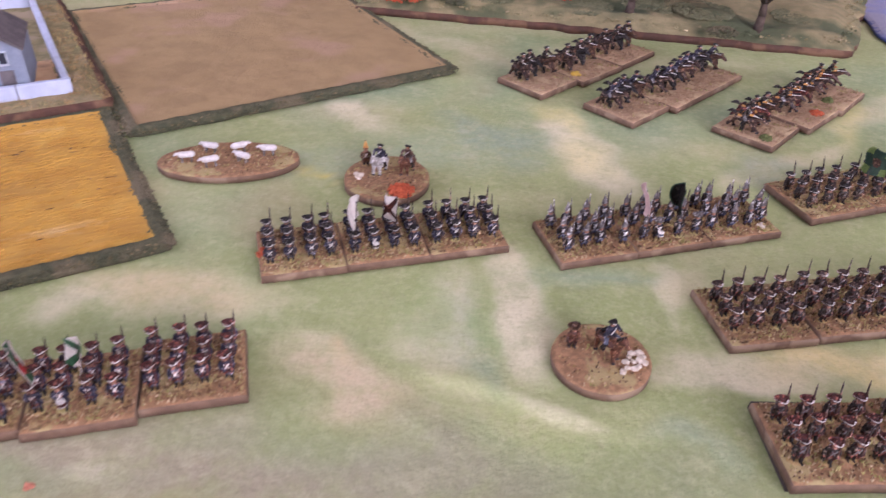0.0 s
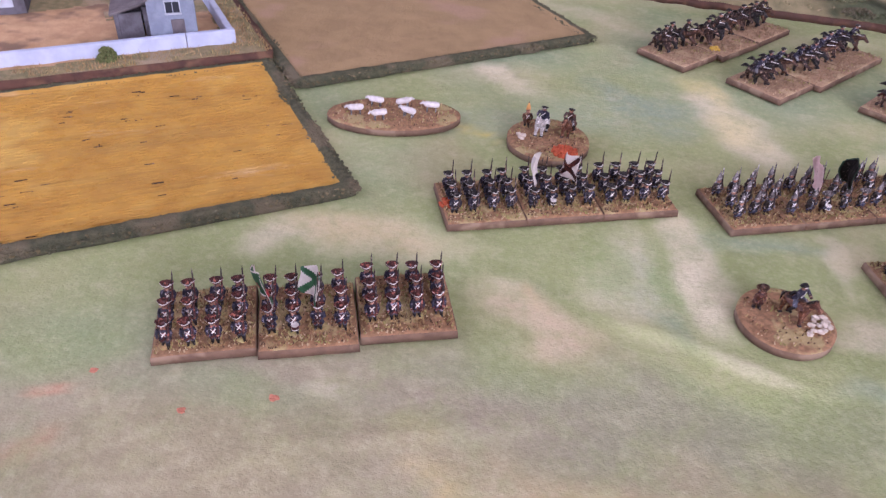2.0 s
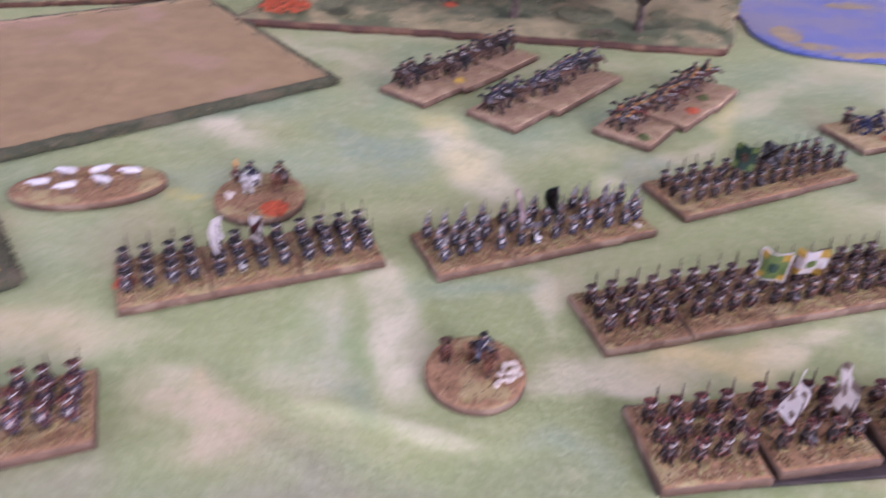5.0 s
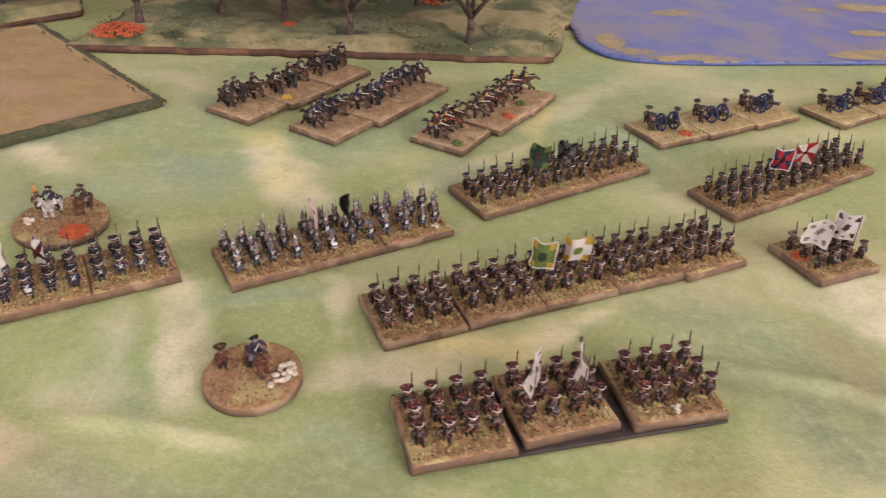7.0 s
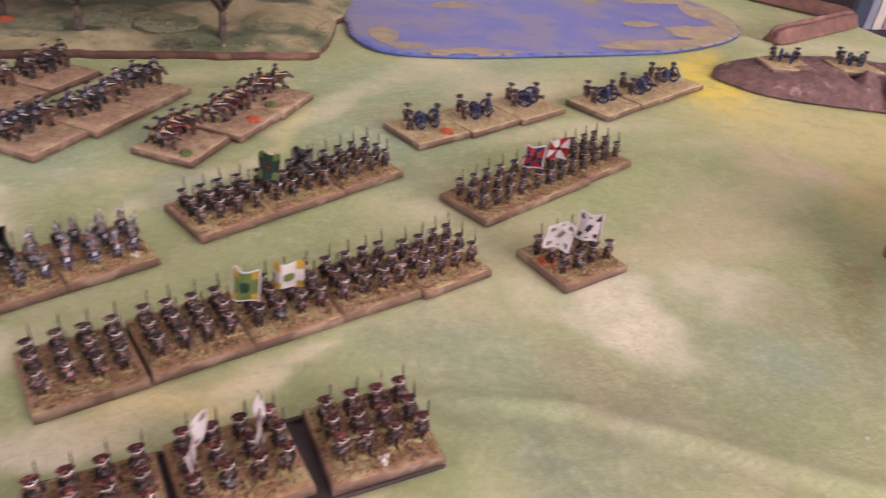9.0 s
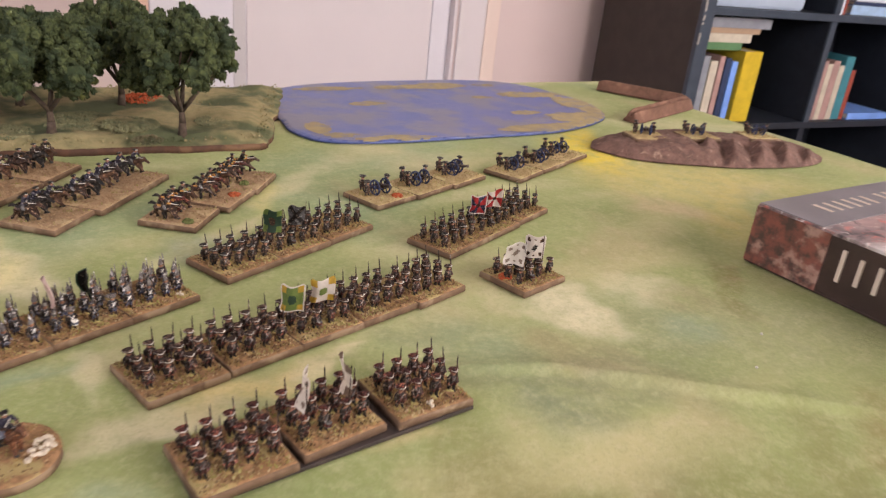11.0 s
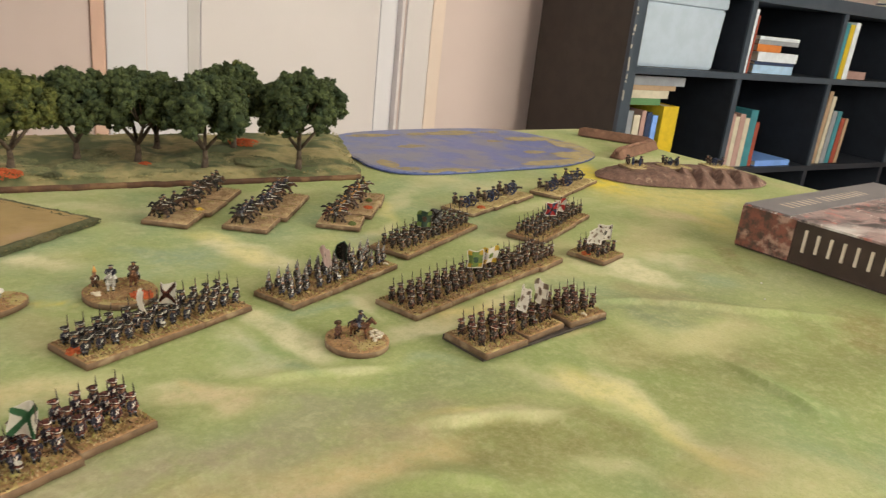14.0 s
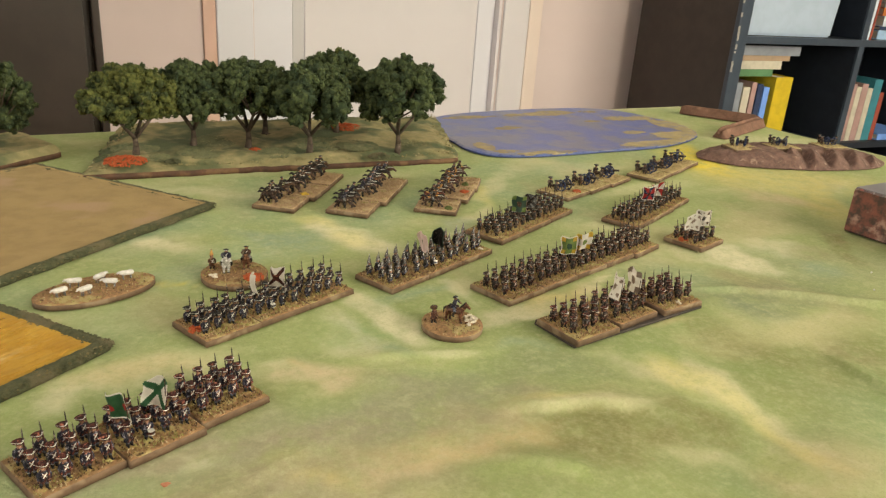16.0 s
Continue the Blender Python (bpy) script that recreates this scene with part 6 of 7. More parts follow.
def round_stand(name, label, category, x, y, rx, ry, turn, seed, h=2.2):
    ob = thing(name, label, category, pose(x * MM, y * MM, 0, 0, 0, turn))
    part("base", disc_mesh("base", rx, ry, h, seed), ob)
    tagged(part("flock", flock_mesh("flock", rx, ry, h + 0.05, seed, int(2.0 * rx * ry), True), ob), kind="stuff")
    return ob


def stone_mesh():
    bm = bmesh.new()
    blob(bm, (0, 0, 0.3 * MM), 0.95 * MM, rough=0.3, rng=random.Random(5), squash=(1.2, 1, 0.8))
    return finish("stone", bm, "stone")


STONE = stone_mesh()


def stones_on(ob, spots):
    for x, y in spots:
        part("stone", STONE, ob, pose(x * MM, y * MM, 2.2 * MM, 0, 0, RNG.uniform(0, 360)) @ Matrix.Scale(RNG.uniform(0.55, 0.95), 4), "pale stone")


g1 = round_stand("command_stand", "round command base with a mounted officer and pale stones", "game piece", 33.5, 116, 10.2, 10.4, 0, 31)
part("rider_figure", HORSE["gen"][0], g1, pose(1.2 * MM, 0.8 * MM, 2.2 * MM, 0, 0, 36) @ Matrix.Scale(0.9, 4), "mounted officer on a chestnut horse")
part("soldier_figure", figure_mesh("soldier_figure", uniform(coat="chestnut", hat="brown", legs="darkbrown", facing="maroon", belt="brown", trim="brown"), "hat", "bare", 0.3), g1, pose(-6.0 * MM, 2.2 * MM, 2.0 * MM, 0, 0, 20))
stones_on(g1, [(6.3, 1.2), (7.6, -0.6), (6.4, -1.2), (5.0, -3.0), (7.8, 1.4), (4.8, -1.2), (6.4, -3.2), (8.4, 0.4), (7.4, -2.4), (5.6, 0.2), (8.6, -1.2), (4.0, -4.2)])
g2 = round_stand("command_stand", "round command base with two mounted officers and a foot figure", "game piece", -20.5, 182.5, 12.0, 12.6, 0, 32)
part("rider_figure", HORSE["gen"][1], g2, pose(-2.2 * MM, 2.5 * MM, 2.2 * MM, 0, 0, -20) @ Matrix.Scale(0.86, 4), "mounted officer on a pale grey horse")
part("rider_figure", HORSE["gen"][2], g2, pose(5.5 * MM, 3.4 * MM, 2.2 * MM, 0, 0, -22) @ Matrix.Scale(0.84, 4), "mounted officer in brown on a dark horse")
part("soldier_figure", figure_mesh("soldier_figure", uniform(coat="brown", hat="amber", trim="chestnut", legs="darkbrown", facing="chestnut"), "mitre", "bare", 0.3), g2, pose(-6.8 * MM, 5.5 * MM, 2.2 * MM, 0, 0, 10))
stones_on(g2, [(-8.3, -1.6), (-7.3, -0.4), (-8.6, -0.2), (-7.4, -2.4)])
part("clump", clump_mesh("clump", "orange", 3.4, 130, 8, 0.25), g2, pose(5 * MM, -7.2 * MM, 2.1 * MM), "orange-red foliage clump")
sheep_base = round_stand("sheep_stand", "oval earth-textured base with six white sheep", "game piece", -67, 186.5, 20.0, 10.6, 12, 33)


def sheep_mesh():
    bm = bmesh.new()
    rng = random.Random(9)
    # Fleecy body, neck and dropped head.
    n = 12
    loops = []
    for x, z, ry, rz in ((-2.45, 2.25, 0.25, 0.3), (-2.2, 2.25, 0.75, 0.7), (-1.4, 2.3, 1.02, 0.95), (0, 2.3, 1.0, 0.92), (1.2, 2.35, 1.02, 0.95), (2.0, 2.4, 0.75, 0.72), (2.35, 2.45, 0.4, 0.42)):
        loops.append([bm.verts.new((x * MM, ry * (1 + rng.uniform(-0.1, 0.1)) * math.cos(2 * math.pi * k / n) * MM, (z + rz * (1 + rng.uniform(-0.1, 0.1)) * math.sin(2 * math.pi * k / n)) * MM)) for k in range(n)])
    for a, b in zip(loops, loops[1:]):
        for k in range(n):
            bm.faces.new((a[k], b[k], b[(k + 1) % n], a[(k + 1) % n]))
    bm.faces.new(loops[0])
    bm.faces.new(loops[-1][::-1])
    rod(bm, (1.9 * MM, 0, 2.6 * MM), (2.75 * MM, 0, 2.75 * MM), 0.5 * MM, 0.42 * MM, 7)
    rod(bm, (2.6 * MM, 0, 2.8 * MM), (3.35 * MM, 0, 2.3 * MM), 0.42 * MM, 0.26 * MM, 7)
    for y in (-0.4, 0.4):
        rod(bm, (2.7 * MM, y * MM, 2.95 * MM), (2.6 * MM, y * 1.9 * MM, 2.85 * MM), 0.16 * MM, 0.08 * MM, 4)
    for x in (-1.3, 1.3):
        for y in (-0.5, 0.5):
            rod(bm, (x * MM, y * MM, 1.6 * MM), (x * MM, y * MM, -0.2 * MM), 0.22 * MM, 0.2 * MM, 5, 1)
    return finish("sheep_figure", bm, ["wool", "grey"], True)


SHEEP = sheep_mesh()
for x, y, t in ((-11.5, -1.2, 190), (-5.5, 4.2, 165), (-4.5, -4.2, 200), (2.8, 3.6, 20), (4.2, -2.4, 150), (11.2, 1.5, 175)):
    part("sheep_figure", SHEEP, sheep_base, pose(x * MM, y * MM, 2.2 * MM, 0, 0, t))

# ---- fields and farm ----
def quad_point(c, u, v):
    """The point at (u, v) of the four-cornered patch c, in millimetres."""
    a = Vector(c[0]).lerp(Vector(c[1]), u)
    b = Vector(c[3]).lerp(Vector(c[2]), u)
    return a.lerp(b, v)


def patch_mesh(name, c, n, m, height, keys, pick, wobble=0.8, seed=0):
    """A terrain tile over a four-cornered plan: height(u, v, rim) in millimetres, with a skirt to the table."""
    bm = bmesh.new()
    grid = []
    mid = quad_point(c, 0.5, 0.5)
    lu = (Vector(c[1]) - Vector(c[0])).length
    lv = (Vector(c[3]) - Vector(c[0])).length
    for j in range(m + 1):
        row = []
        for i in range(n + 1):
            u, v = i / n, j / m
            p = quad_point(c, u, v)
            rim = min(u * lu, (1 - u) * lu, v * lv, (1 - v) * lv)
            k = max(0.0, 1 - rim / 6)
            out = (p - mid).normalized() if (p - mid).length else Vector((0, 0))
            p = p + out * wobble * k * noise.noise((p.x * 0.12, p.y * 0.12, seed))
            cu, cv = min(u, 1 - u) * lu, min(v, 1 - v) * lv
            if cu < 4 and cv < 4:
                p = p - out * (4 - cu) * (4 - cv) * 0.09
            row.append(bm.verts.new((p.x * MM, p.y * MM, height(p.x, p.y, rim) * MM)))
        grid.append(row)
    for j in range(m):
        for i in range(n):
            u, v = (i + 0.5) / n, (j + 0.5) / m
            p = quad_point(c, u, v)
            f = bm.faces.new((grid[j][i], grid[j][i + 1], grid[j + 1][i + 1], grid[j + 1][i]))
            f.material_index = pick(p.x, p.y, min(u * lu, (1 - u) * lu, v * lv, (1 - v) * lv))
    ring = grid[0] + [grid[j][n] for j in range(1, m + 1)] + grid[m][-2::-1] + [grid[j][0] for j in range(m - 1, 0, -1)]
    low = [bm.verts.new((v.co.x, v.co.y, -0.0004)) for v in ring]
    k = len(ring)
    side = len(keys) - 1
    for i in range(k):
        bm.faces.new((low[i], low[(i + 1) % k], ring[(i + 1) % k], ring[i])).material_index = side
    bm.faces.new(low[::-1]).material_index = side
    return finish(name, bm, keys, True)


def crop_material():
    """Golden crop combed in fine rows, with darker strokes and pale worn places."""
    m = mat("golden_crop", (0.50, 0.285, 0.045), (0.42, 0.225, 0.035), 0.012, 0.85, c3=(0.54, 0.34, 0.07), size3=0.04)
    nt = m.node_tree
    bsdf = nt.nodes["Principled BSDF"]
    geo = nt.nodes.new("ShaderNodeNewGeometry")

    def strokes(scale, along, detail):
        """Noise drawn out along the rows."""
        turn = nt.nodes.new("ShaderNodeMapping")
        turn.inputs["Rotation"].default_value = (0, 0, radians(-30))
        nt.links.new(geo.outputs["Position"], turn.inputs["Vector"])
        mp = nt.nodes.new("ShaderNodeMapping")
        mp.inputs["Scale"].default_value = (along, 1, 1)
        nt.links.new(turn.outputs["Vector"], mp.inputs["Vector"])
        n = nt.nodes.new("ShaderNodeTexNoise")
        n.inputs["Scale"].default_value, n.inputs["Detail"].default_value, n.inputs["Roughness"].default_value = scale, detail, 0.65
        nt.links.new(mp.outputs["Vector"], n.inputs["Vector"])
        return n.outputs["Fac"]

    def over(col, fac, lo, hi, most, rgb):
        r = nt.nodes.new("ShaderNodeMapRange")
        for key, v in (("From Min", lo), ("From Max", hi), ("To Max", most)):
            r.inputs[key].default_value = v
        nt.links.new(fac, r.inputs["Value"])
        x = nt.nodes.new("ShaderNodeMix")
        x.data_type = "RGBA"
        nt.links.new(r.outputs["Result"], x.inputs["Factor"])
        nt.links.new(col, x.inputs["A"])
        x.inputs["B"].default_value = (*rgb, 1)
        return x.outputs["Result"]
    col = bsdf.inputs["Base Color"].links[0].from_socket
    col = over(col, strokes(520, 0.05, 4), 0.5, 0.72, 0.55, (0.27, 0.15, 0.035))
    col = over(col, strokes(160, 0.10, 5), 0.55, 0.75, 0.5, (0.34, 0.20, 0.05))
    col = over(col, strokes(90, 0.30, 5), 0.62, 0.76, 0.55, (0.60, 0.44, 0.24))
    nt.links.new(col, bsdf.inputs["Base Color"])
    b = nt.nodes.new("ShaderNodeBump")
    b.inputs["Strength"].default_value, b.inputs["Distance"].default_value = 0.5, 0.0004
    nt.links.new(strokes(700, 0.04, 3), b.inputs["Height"])
    nt.links.new(b.outputs["Normal"], bsdf.inputs["Normal"])
    return m


M["crop"] = crop_material()
GOLD = [(-67, 144.5), (-116, 215.5), (-270, 117.5), (-221, 46.5)]
BROWN = [(-102, 198.5), (-6, 266.5), (-75, 362), (-176, 302)]
FARM = [(-114, 216.5), (-183, 315), (-360, 205), (-291, 104.5)]


def hedge_clumps(name, c, seed, size=(0.25, 0.5), top=2.3, count=10000):
    """Flocked hedge lumps along the rim of a tile, joined."""
    bm = bmesh.new()
    rng = random.Random(seed)
    lens = [(Vector(c[(i + 1) % 4]) - Vector(c[i])).length for i in range(4)]
    mid = quad_point(c, 0.5, 0.5)
    for _ in range(count):
        i = rng.choices(range(4), lens)[0]
        p = Vector(c[i]).lerp(Vector(c[(i + 1) % 4]), rng.random())
        away = Vector((-(Vector(c[(i + 1) % 4]) - Vector(c[i])).y, (Vector(c[(i + 1) % 4]) - Vector(c[i])).x)).normalized()
        away = away if away @ (mid - p) > 0 else -away
        d = rng.uniform(-0.5, 4.7)
        p = p + away * d
        full = top * (0.85 + 0.3 * noise.noise((p.x * 0.12, p.y * 0.12, seed)))
        z = full * (rng.uniform(0.12, 0.8) if d < 0.5 else rng.uniform(0.7, 1.0)) * (1.0 if d < 2.8 else 0.8 if d < 3.8 else 0.66)
        blob(bm, (p.x * MM, p.y * MM, z * MM), rng.uniform(*size) * MM, 0 if rng.random() < 0.84 else 1, 0.35, rng, (1.2, 1.2, 0.75))
    return finish(name, bm, ["hedge", "hedge_dry"])


def field(name, label, c, key, seed, rows=0.0):
    ob = thing(name, label, "terrain")

    def height(x, y, rim):
        h = 2.3 - 0.7 * max(0, 1 - rim / 1.6) + 0.35 * noise.noise((x * 0.3, y * 0.3, seed)) if rim < 3.6 else 1.5 + 0.2 * noise.noise((x * 0.15, y * 0.15, seed))
        if rim < 0.6:
            h = 1.1
        if rows and rim > 3.6:
            s = x * math.sin(radians(-30)) + y * math.cos(radians(-30))
            h += rows * math.sin(s * 4.5)
        return h
    part("field_surface", patch_mesh("field_surface", c, 150, 150, height, [key, "hedge", "hedge"], lambda x, y, rim: 1 if rim < 3.5 else 0, seed=seed), ob)
    tagged(part("hedge", hedge_clumps("hedge", c, seed), ob, label="dark green-brown flocked hedge"), kind="stuff")
    return ob


wheat = field("wheat_field", "golden crop field tile edged with a low dark hedge", GOLD, "crop", 2, 0.05)
plough = field("ploughed_field", "bare brown field tile edged with a low dark hedge", BROWN, "soil", 3)


def stubble():
    """Darker flecks and short stalks in the crop."""
    bm = bmesh.new()
    rng = random.Random(14)
    ex, ey = math.cos(radians(30)), math.sin(radians(30))
    for _ in range(5000):
        p = quad_point(GOLD, rng.uniform(0.06, 0.94), rng.uniform(0.03, 0.9))
        q = rng.uniform(0.4, 1.6)
        a = (p.x - ex * q, p.y - ey * q)
        b = (p.x + ex * q, p.y + ey * q)
        v = [bm.verts.new((x * MM, y * MM, z * MM)) for x, y, z in ((a[0], a[1], 1.4), (b[0], b[1], 1.4), (b[0], b[1], 1.65 + 0.2 * rng.random()), (a[0], a[1], 1.6 + 0.2 * rng.random()))]
        w = [bm.verts.new(x.co + Vector((0.07 * ey * MM, -0.07 * ex * MM, 0))) for x in v]
        mi = 1 if noise.noise((p.x * 0.05, p.y * 0.09, 3)) > 0.05 and rng.random() < 0.035 else 0
        if mi:
            q *= 0.32
            a, b = (p.x - ex * q, p.y - ey * q), (p.x + ex * q, p.y + ey * q)
        for f in ((v[0], v[1], v[2], v[3]), (w[3], w[2], w[1], w[0]), (v[3], v[2], w[2], w[3])):
            bm.faces.new(f).material_index = mi
    return finish("stubble", bm, ["crop", "darkbrown"])


tagged(part("stubble", stubble(), wheat), kind="stuff")

farm = thing("farm_board", "earth and grass farmyard board with a white boundary wall", "terrain")
FDIR, SDIR = (Vector(FARM[3]) - Vector(FARM[0])).normalized(), (Vector(FARM[1]) - Vector(FARM[0])).normalized()


def farm_at(a, b):
    """Place on the farm board: a along its front from the corner, b back from the front, in millimetres."""
    p = Vector(FARM[0]) + FDIR * a + SDIR * b
    return p.x, p.y


def in_yard(x, y):
    d = Vector((x, y)) - Vector(FARM[0])
    a, b = d @ FDIR, d @ SDIR
    return a > 14 and 12.5 < b < 62 and not (b > 44 and a < 50)


part("board", patch_mesh("board", FARM, 100, 90, lambda x, y, rim: 4.0 - (0.5 if rim < 0.8 else 0) + 0.45 * noise.noise((x * 0.2, y * 0.2, 5)) * min(1, rim / 3), ["turf", "yard", "board_edge"],
                         lambda x, y, rim: 2 if rim < 1.4 else (1 if in_yard(x + 2 * noise.noise((x * 0.2, y * 0.2, 1)), y) else 0), seed=6), farm)


def wall_run(a0, b0, a1, b1, h=4.6):
    """A rendered boundary wall with a slightly rounded coping."""
    p, q = Vector(farm_at(a0, b0)), Vector(farm_at(a1, b1))
    n = (q - p).normalized()
    side = Vector((-n.y, n.x))
    bm = bmesh.new()
    loops = []
    steps = 10
    for i in range(steps + 1):
        c = p.lerp(q, i / steps)
        w = 1.15 + 0.06 * noise.noise((c.x * 0.3, c.y * 0.3, 2))
        z1 = 3.9 + h + 0.15 * noise.noise((c.x * 0.2, c.y * 0.2, 8))
        loops.append([bm.verts.new((c.x + side.x * s * w) * MM * Vector((1, 0, 0)) + (c.y + side.y * s * w) * MM * Vector((0, 1, 0)) + Vector((0, 0, z * MM))) for s, z in ((-1, 3.6), (-1, z1 - 0.3), (-0.7, z1), (0.7, z1), (1, z1 - 0.3), (1, 3.6))])
    for a, b in zip(loops, loops[1:]):
        for k in range(6):
            bm.faces.new((a[k], a[(k + 1) % 6], b[(k + 1) % 6], b[k]))
    bm.faces.new(loops[0][::-1])
    bm.faces.new(loops[-1])
    bmesh.ops.recalc_face_normals(bm, faces=bm.faces)
    return part("boundary_wall", finish("boundary_wall", bm, "plaster"), farm, label="white rendered boundary wall")


wall_run(10.7, 12, 26.6, 12)
wall_run(26.9, 12, 100, 12)
wall_run(100.2, 12, 170, 12)
wall_run(12, 13.3, 12, 63)
wall_run(12, 63.2, 12, 108)
wall_run(11, 109.5, 170, 109.5)
part("bush", clump_mesh("bush", "tuft", 3.2, 150, 12, 1.3), farm, pose(*(v * MM for v in (*farm_at(52, 8.8), 3.9))), "small green foam bush")
tagged(part("grass", flock_mesh("grass", 1, 1, 0, 3, 10), farm), kind="stuff")


def verge_grass():
    """Static grass on the strip outside the wall."""
    bm = bmesh.new()
    rng = random.Random(44)
    for _ in range(2600):
        a, b = (rng.uniform(1, 170), rng.uniform(1.2, 10.8)) if rng.random() < 0.65 else (rng.uniform(1.2, 10.5), rng.uniform(1, 108))
        x, y = farm_at(a, b)
        if noise.noise((x * 0.15, y * 0.15, 9)) < -0.2:
            continue
        s = 0.22
        t = rng.uniform(0, 6.28)
        v = [bm.verts.new(((x + s * math.cos(t + k * 2.09)) * MM, (y + s * math.sin(t + k * 2.09)) * MM, 3.8 * MM)) for k in range(3)]
        v.append(bm.verts.new(((x + rng.uniform(-0.6, 0.6)) * MM, (y + rng.uniform(-0.6, 0.6)) * MM, rng.uniform(4.4, 5.3) * MM)))
        for k in range(3):
            bm.faces.new((v[k], v[(k + 1) % 3], v[3])).material_index = 0 if rng.random() < 0.7 else 1
    return finish("grass", bm, ["flock", "grit"])


for o in [o for o in farm.children if o.name.startswith("grass")]:
    o.data = verge_grass()


def cottage():
    """A small plastered model house: gabled block, lean-to, window and door."""
    x, y = farm_at(29.5, 16.5)
    ob = thing("model_house", "small grey-blue plastered model house with a lean-to in the farmyard", "model house", pose(x * MM, y * MM, 4.0 * MM, 0, 0, math.degrees(math.atan2(-FDIR.y, -FDIR.x)) - 6))
    w, d, h, ridge = 15.0, 26.0, 14.0, 19.5
    bm = bmesh.new()
    pts = [(-w / 2, 0), (w / 2, 0), (w / 2, h), (0, ridge), (-w / 2, h)]
    f = [bm.verts.new((px * MM, 0, pz * MM)) for px, pz in pts]
    b = [bm.verts.new((px * MM, d * MM, pz * MM)) for px, pz in pts]
    bm.faces.new(f)
    bm.faces.new(b[::-1])
    for k in range(5):
        bm.faces.new((f[k], b[k], b[(k + 1) % 5], f[(k + 1) % 5]))
    bmesh.ops.recalc_face_normals(bm, faces=bm.faces)
    part("wall", finish("wall", bm, "house"), ob)
    bm = bmesh.new()
    sl = math.atan2(ridge - h, w / 2)
    for s in (-1, 1):
        ln = math.hypot(w / 2, ridge - h) + 1.4
        box(bm, ((s * (w / 4 + 0.45)) * MM, (d / 2) * MM, ((h + ridge) / 2 + 0.35) * MM), ((ln - 0.8) * MM, (d + 0.8) * MM, 0.7 * MM), 0, Matrix.Rotation(s * sl, 4, "Y"), bevel=0.2 * MM)
    part("roof", finish("roof", bm, "slate"), ob, label="grey slate roof")
    win = bmesh.new()
    box(win, (0.6 * MM, -0.3 * MM, 10.0 * MM), (5.4 * MM, 0.9 * MM, 0.5 * MM))
    box(win, (0.6 * MM, -0.25 * MM, 14.2 * MM), (5.2 * MM, 0.7 * MM, 0.35 * MM))
    for s in (-1, 0, 1):
        box(win, ((0.6 + s * 2.35) * MM, -0.25 * MM, 12.12 * MM), (0.35 if s else 0.2) * MM * Vector((1, 0, 0)) + Vector((0, 0.7 * MM, 3.8 * MM)))
    fr = part("window", finish("window", win, "slatepale"), ob, label="pale grey window frame")
    bm = bmesh.new()
    box(bm, (0.6 * MM, -0.06 * MM, 12.15 * MM), (4.4 * MM, 0.3 * MM, 3.6 * MM))
    part("pane", finish("pane", bm, "inner"), fr)
    bm = bmesh.new()
    box(bm, (1.6 * MM, -0.15 * MM, 4.0 * MM), (4.2 * MM, 0.5 * MM, 8.0 * MM), bevel=0.15 * MM)
    part("door", finish("door", bm, "slate"), ob, label="dark plank door")
    # Lean-to with an open dark front.
    bm = bmesh.new()
    lw = 11.0
    for px in (-w / 2 - lw + 0.7,):
        box(bm, (px * MM, 13 * MM, 4.6 * MM), (1.4 * MM, 16 * MM, 9.2 * MM), bevel=0.2 * MM)
    box(bm, ((-w / 2 - lw / 2) * MM, 20.5 * MM, 5.2 * MM), (lw * MM, 1.4 * MM, 10.4 * MM))
    box(bm, ((-w / 2 - 1.0) * MM, 5.3 * MM, 5.5 * MM), (1.4 * MM, 1.4 * MM, 11.0 * MM))
    box(bm, ((-w / 2 - lw / 2 - 0.6) * MM, 6.2 * MM, 4.4 * MM), ((lw - 3.4) * MM, 0.8 * MM, 8.8 * MM), bevel=0.2 * MM)
    part("lean_to", finish("lean_to", bm, "shed"), ob, label="dark grey-brown boarded lean-to")
    bm = bmesh.new()
    box(bm, ((-w / 2 - lw / 2 - 0.2) * MM, 13 * MM, 10.9 * MM), ((lw + 2.6) * MM, 18 * MM, 0.9 * MM), 0, Matrix.Rotation(-0.30, 4, "Y"), bevel=0.2 * MM)
    part("roof", finish("roof", bm, "slate"), ob, label="brown-grey lean-to roof")
    return ob


cottage()


def byre():
    """A low dark outbuilding with a pale doorway."""
    ob = thing("model_shed", "low dark model outbuilding with a pale doorway in the farmyard", "model house", pose(-0.2225, 0.2245, 3.9 * MM, 0, 0, 28))
    bm = bmesh.new()
    box(bm, (0, 0, 4.5 * MM), (24 * MM, 14 * MM, 9 * MM), bevel=0.4 * MM)
    part("wall", finish("wall", bm, "shed"), ob)
    bm = bmesh.new()
    for s in (-1, 1):
        box(bm, (0, s * 3.9 * MM, 11.2 * MM), (27 * MM, 9.4 * MM, 1.0 * MM), 0, Matrix.Rotation(-s * 0.55, 4, "X"), bevel=0.3 * MM)
    part("roof", finish("roof", bm, "slate"), ob, label="dark slate roof")
    bm = bmesh.new()
    box(bm, (6 * MM, -7.1 * MM, 4.6 * MM), (4.5 * MM, 0.5 * MM, 3.6 * MM))
    part("door", finish("door", bm, "slatepale"), ob, label="pale doorway")


byre()
x, y = -209, 250
stack = thing("straw_stack", "small dark straw stack in the farmyard", "model stack", pose(x * MM, y * MM, 3.9 * MM))
bm = bmesh.new()
rng = random.Random(3)
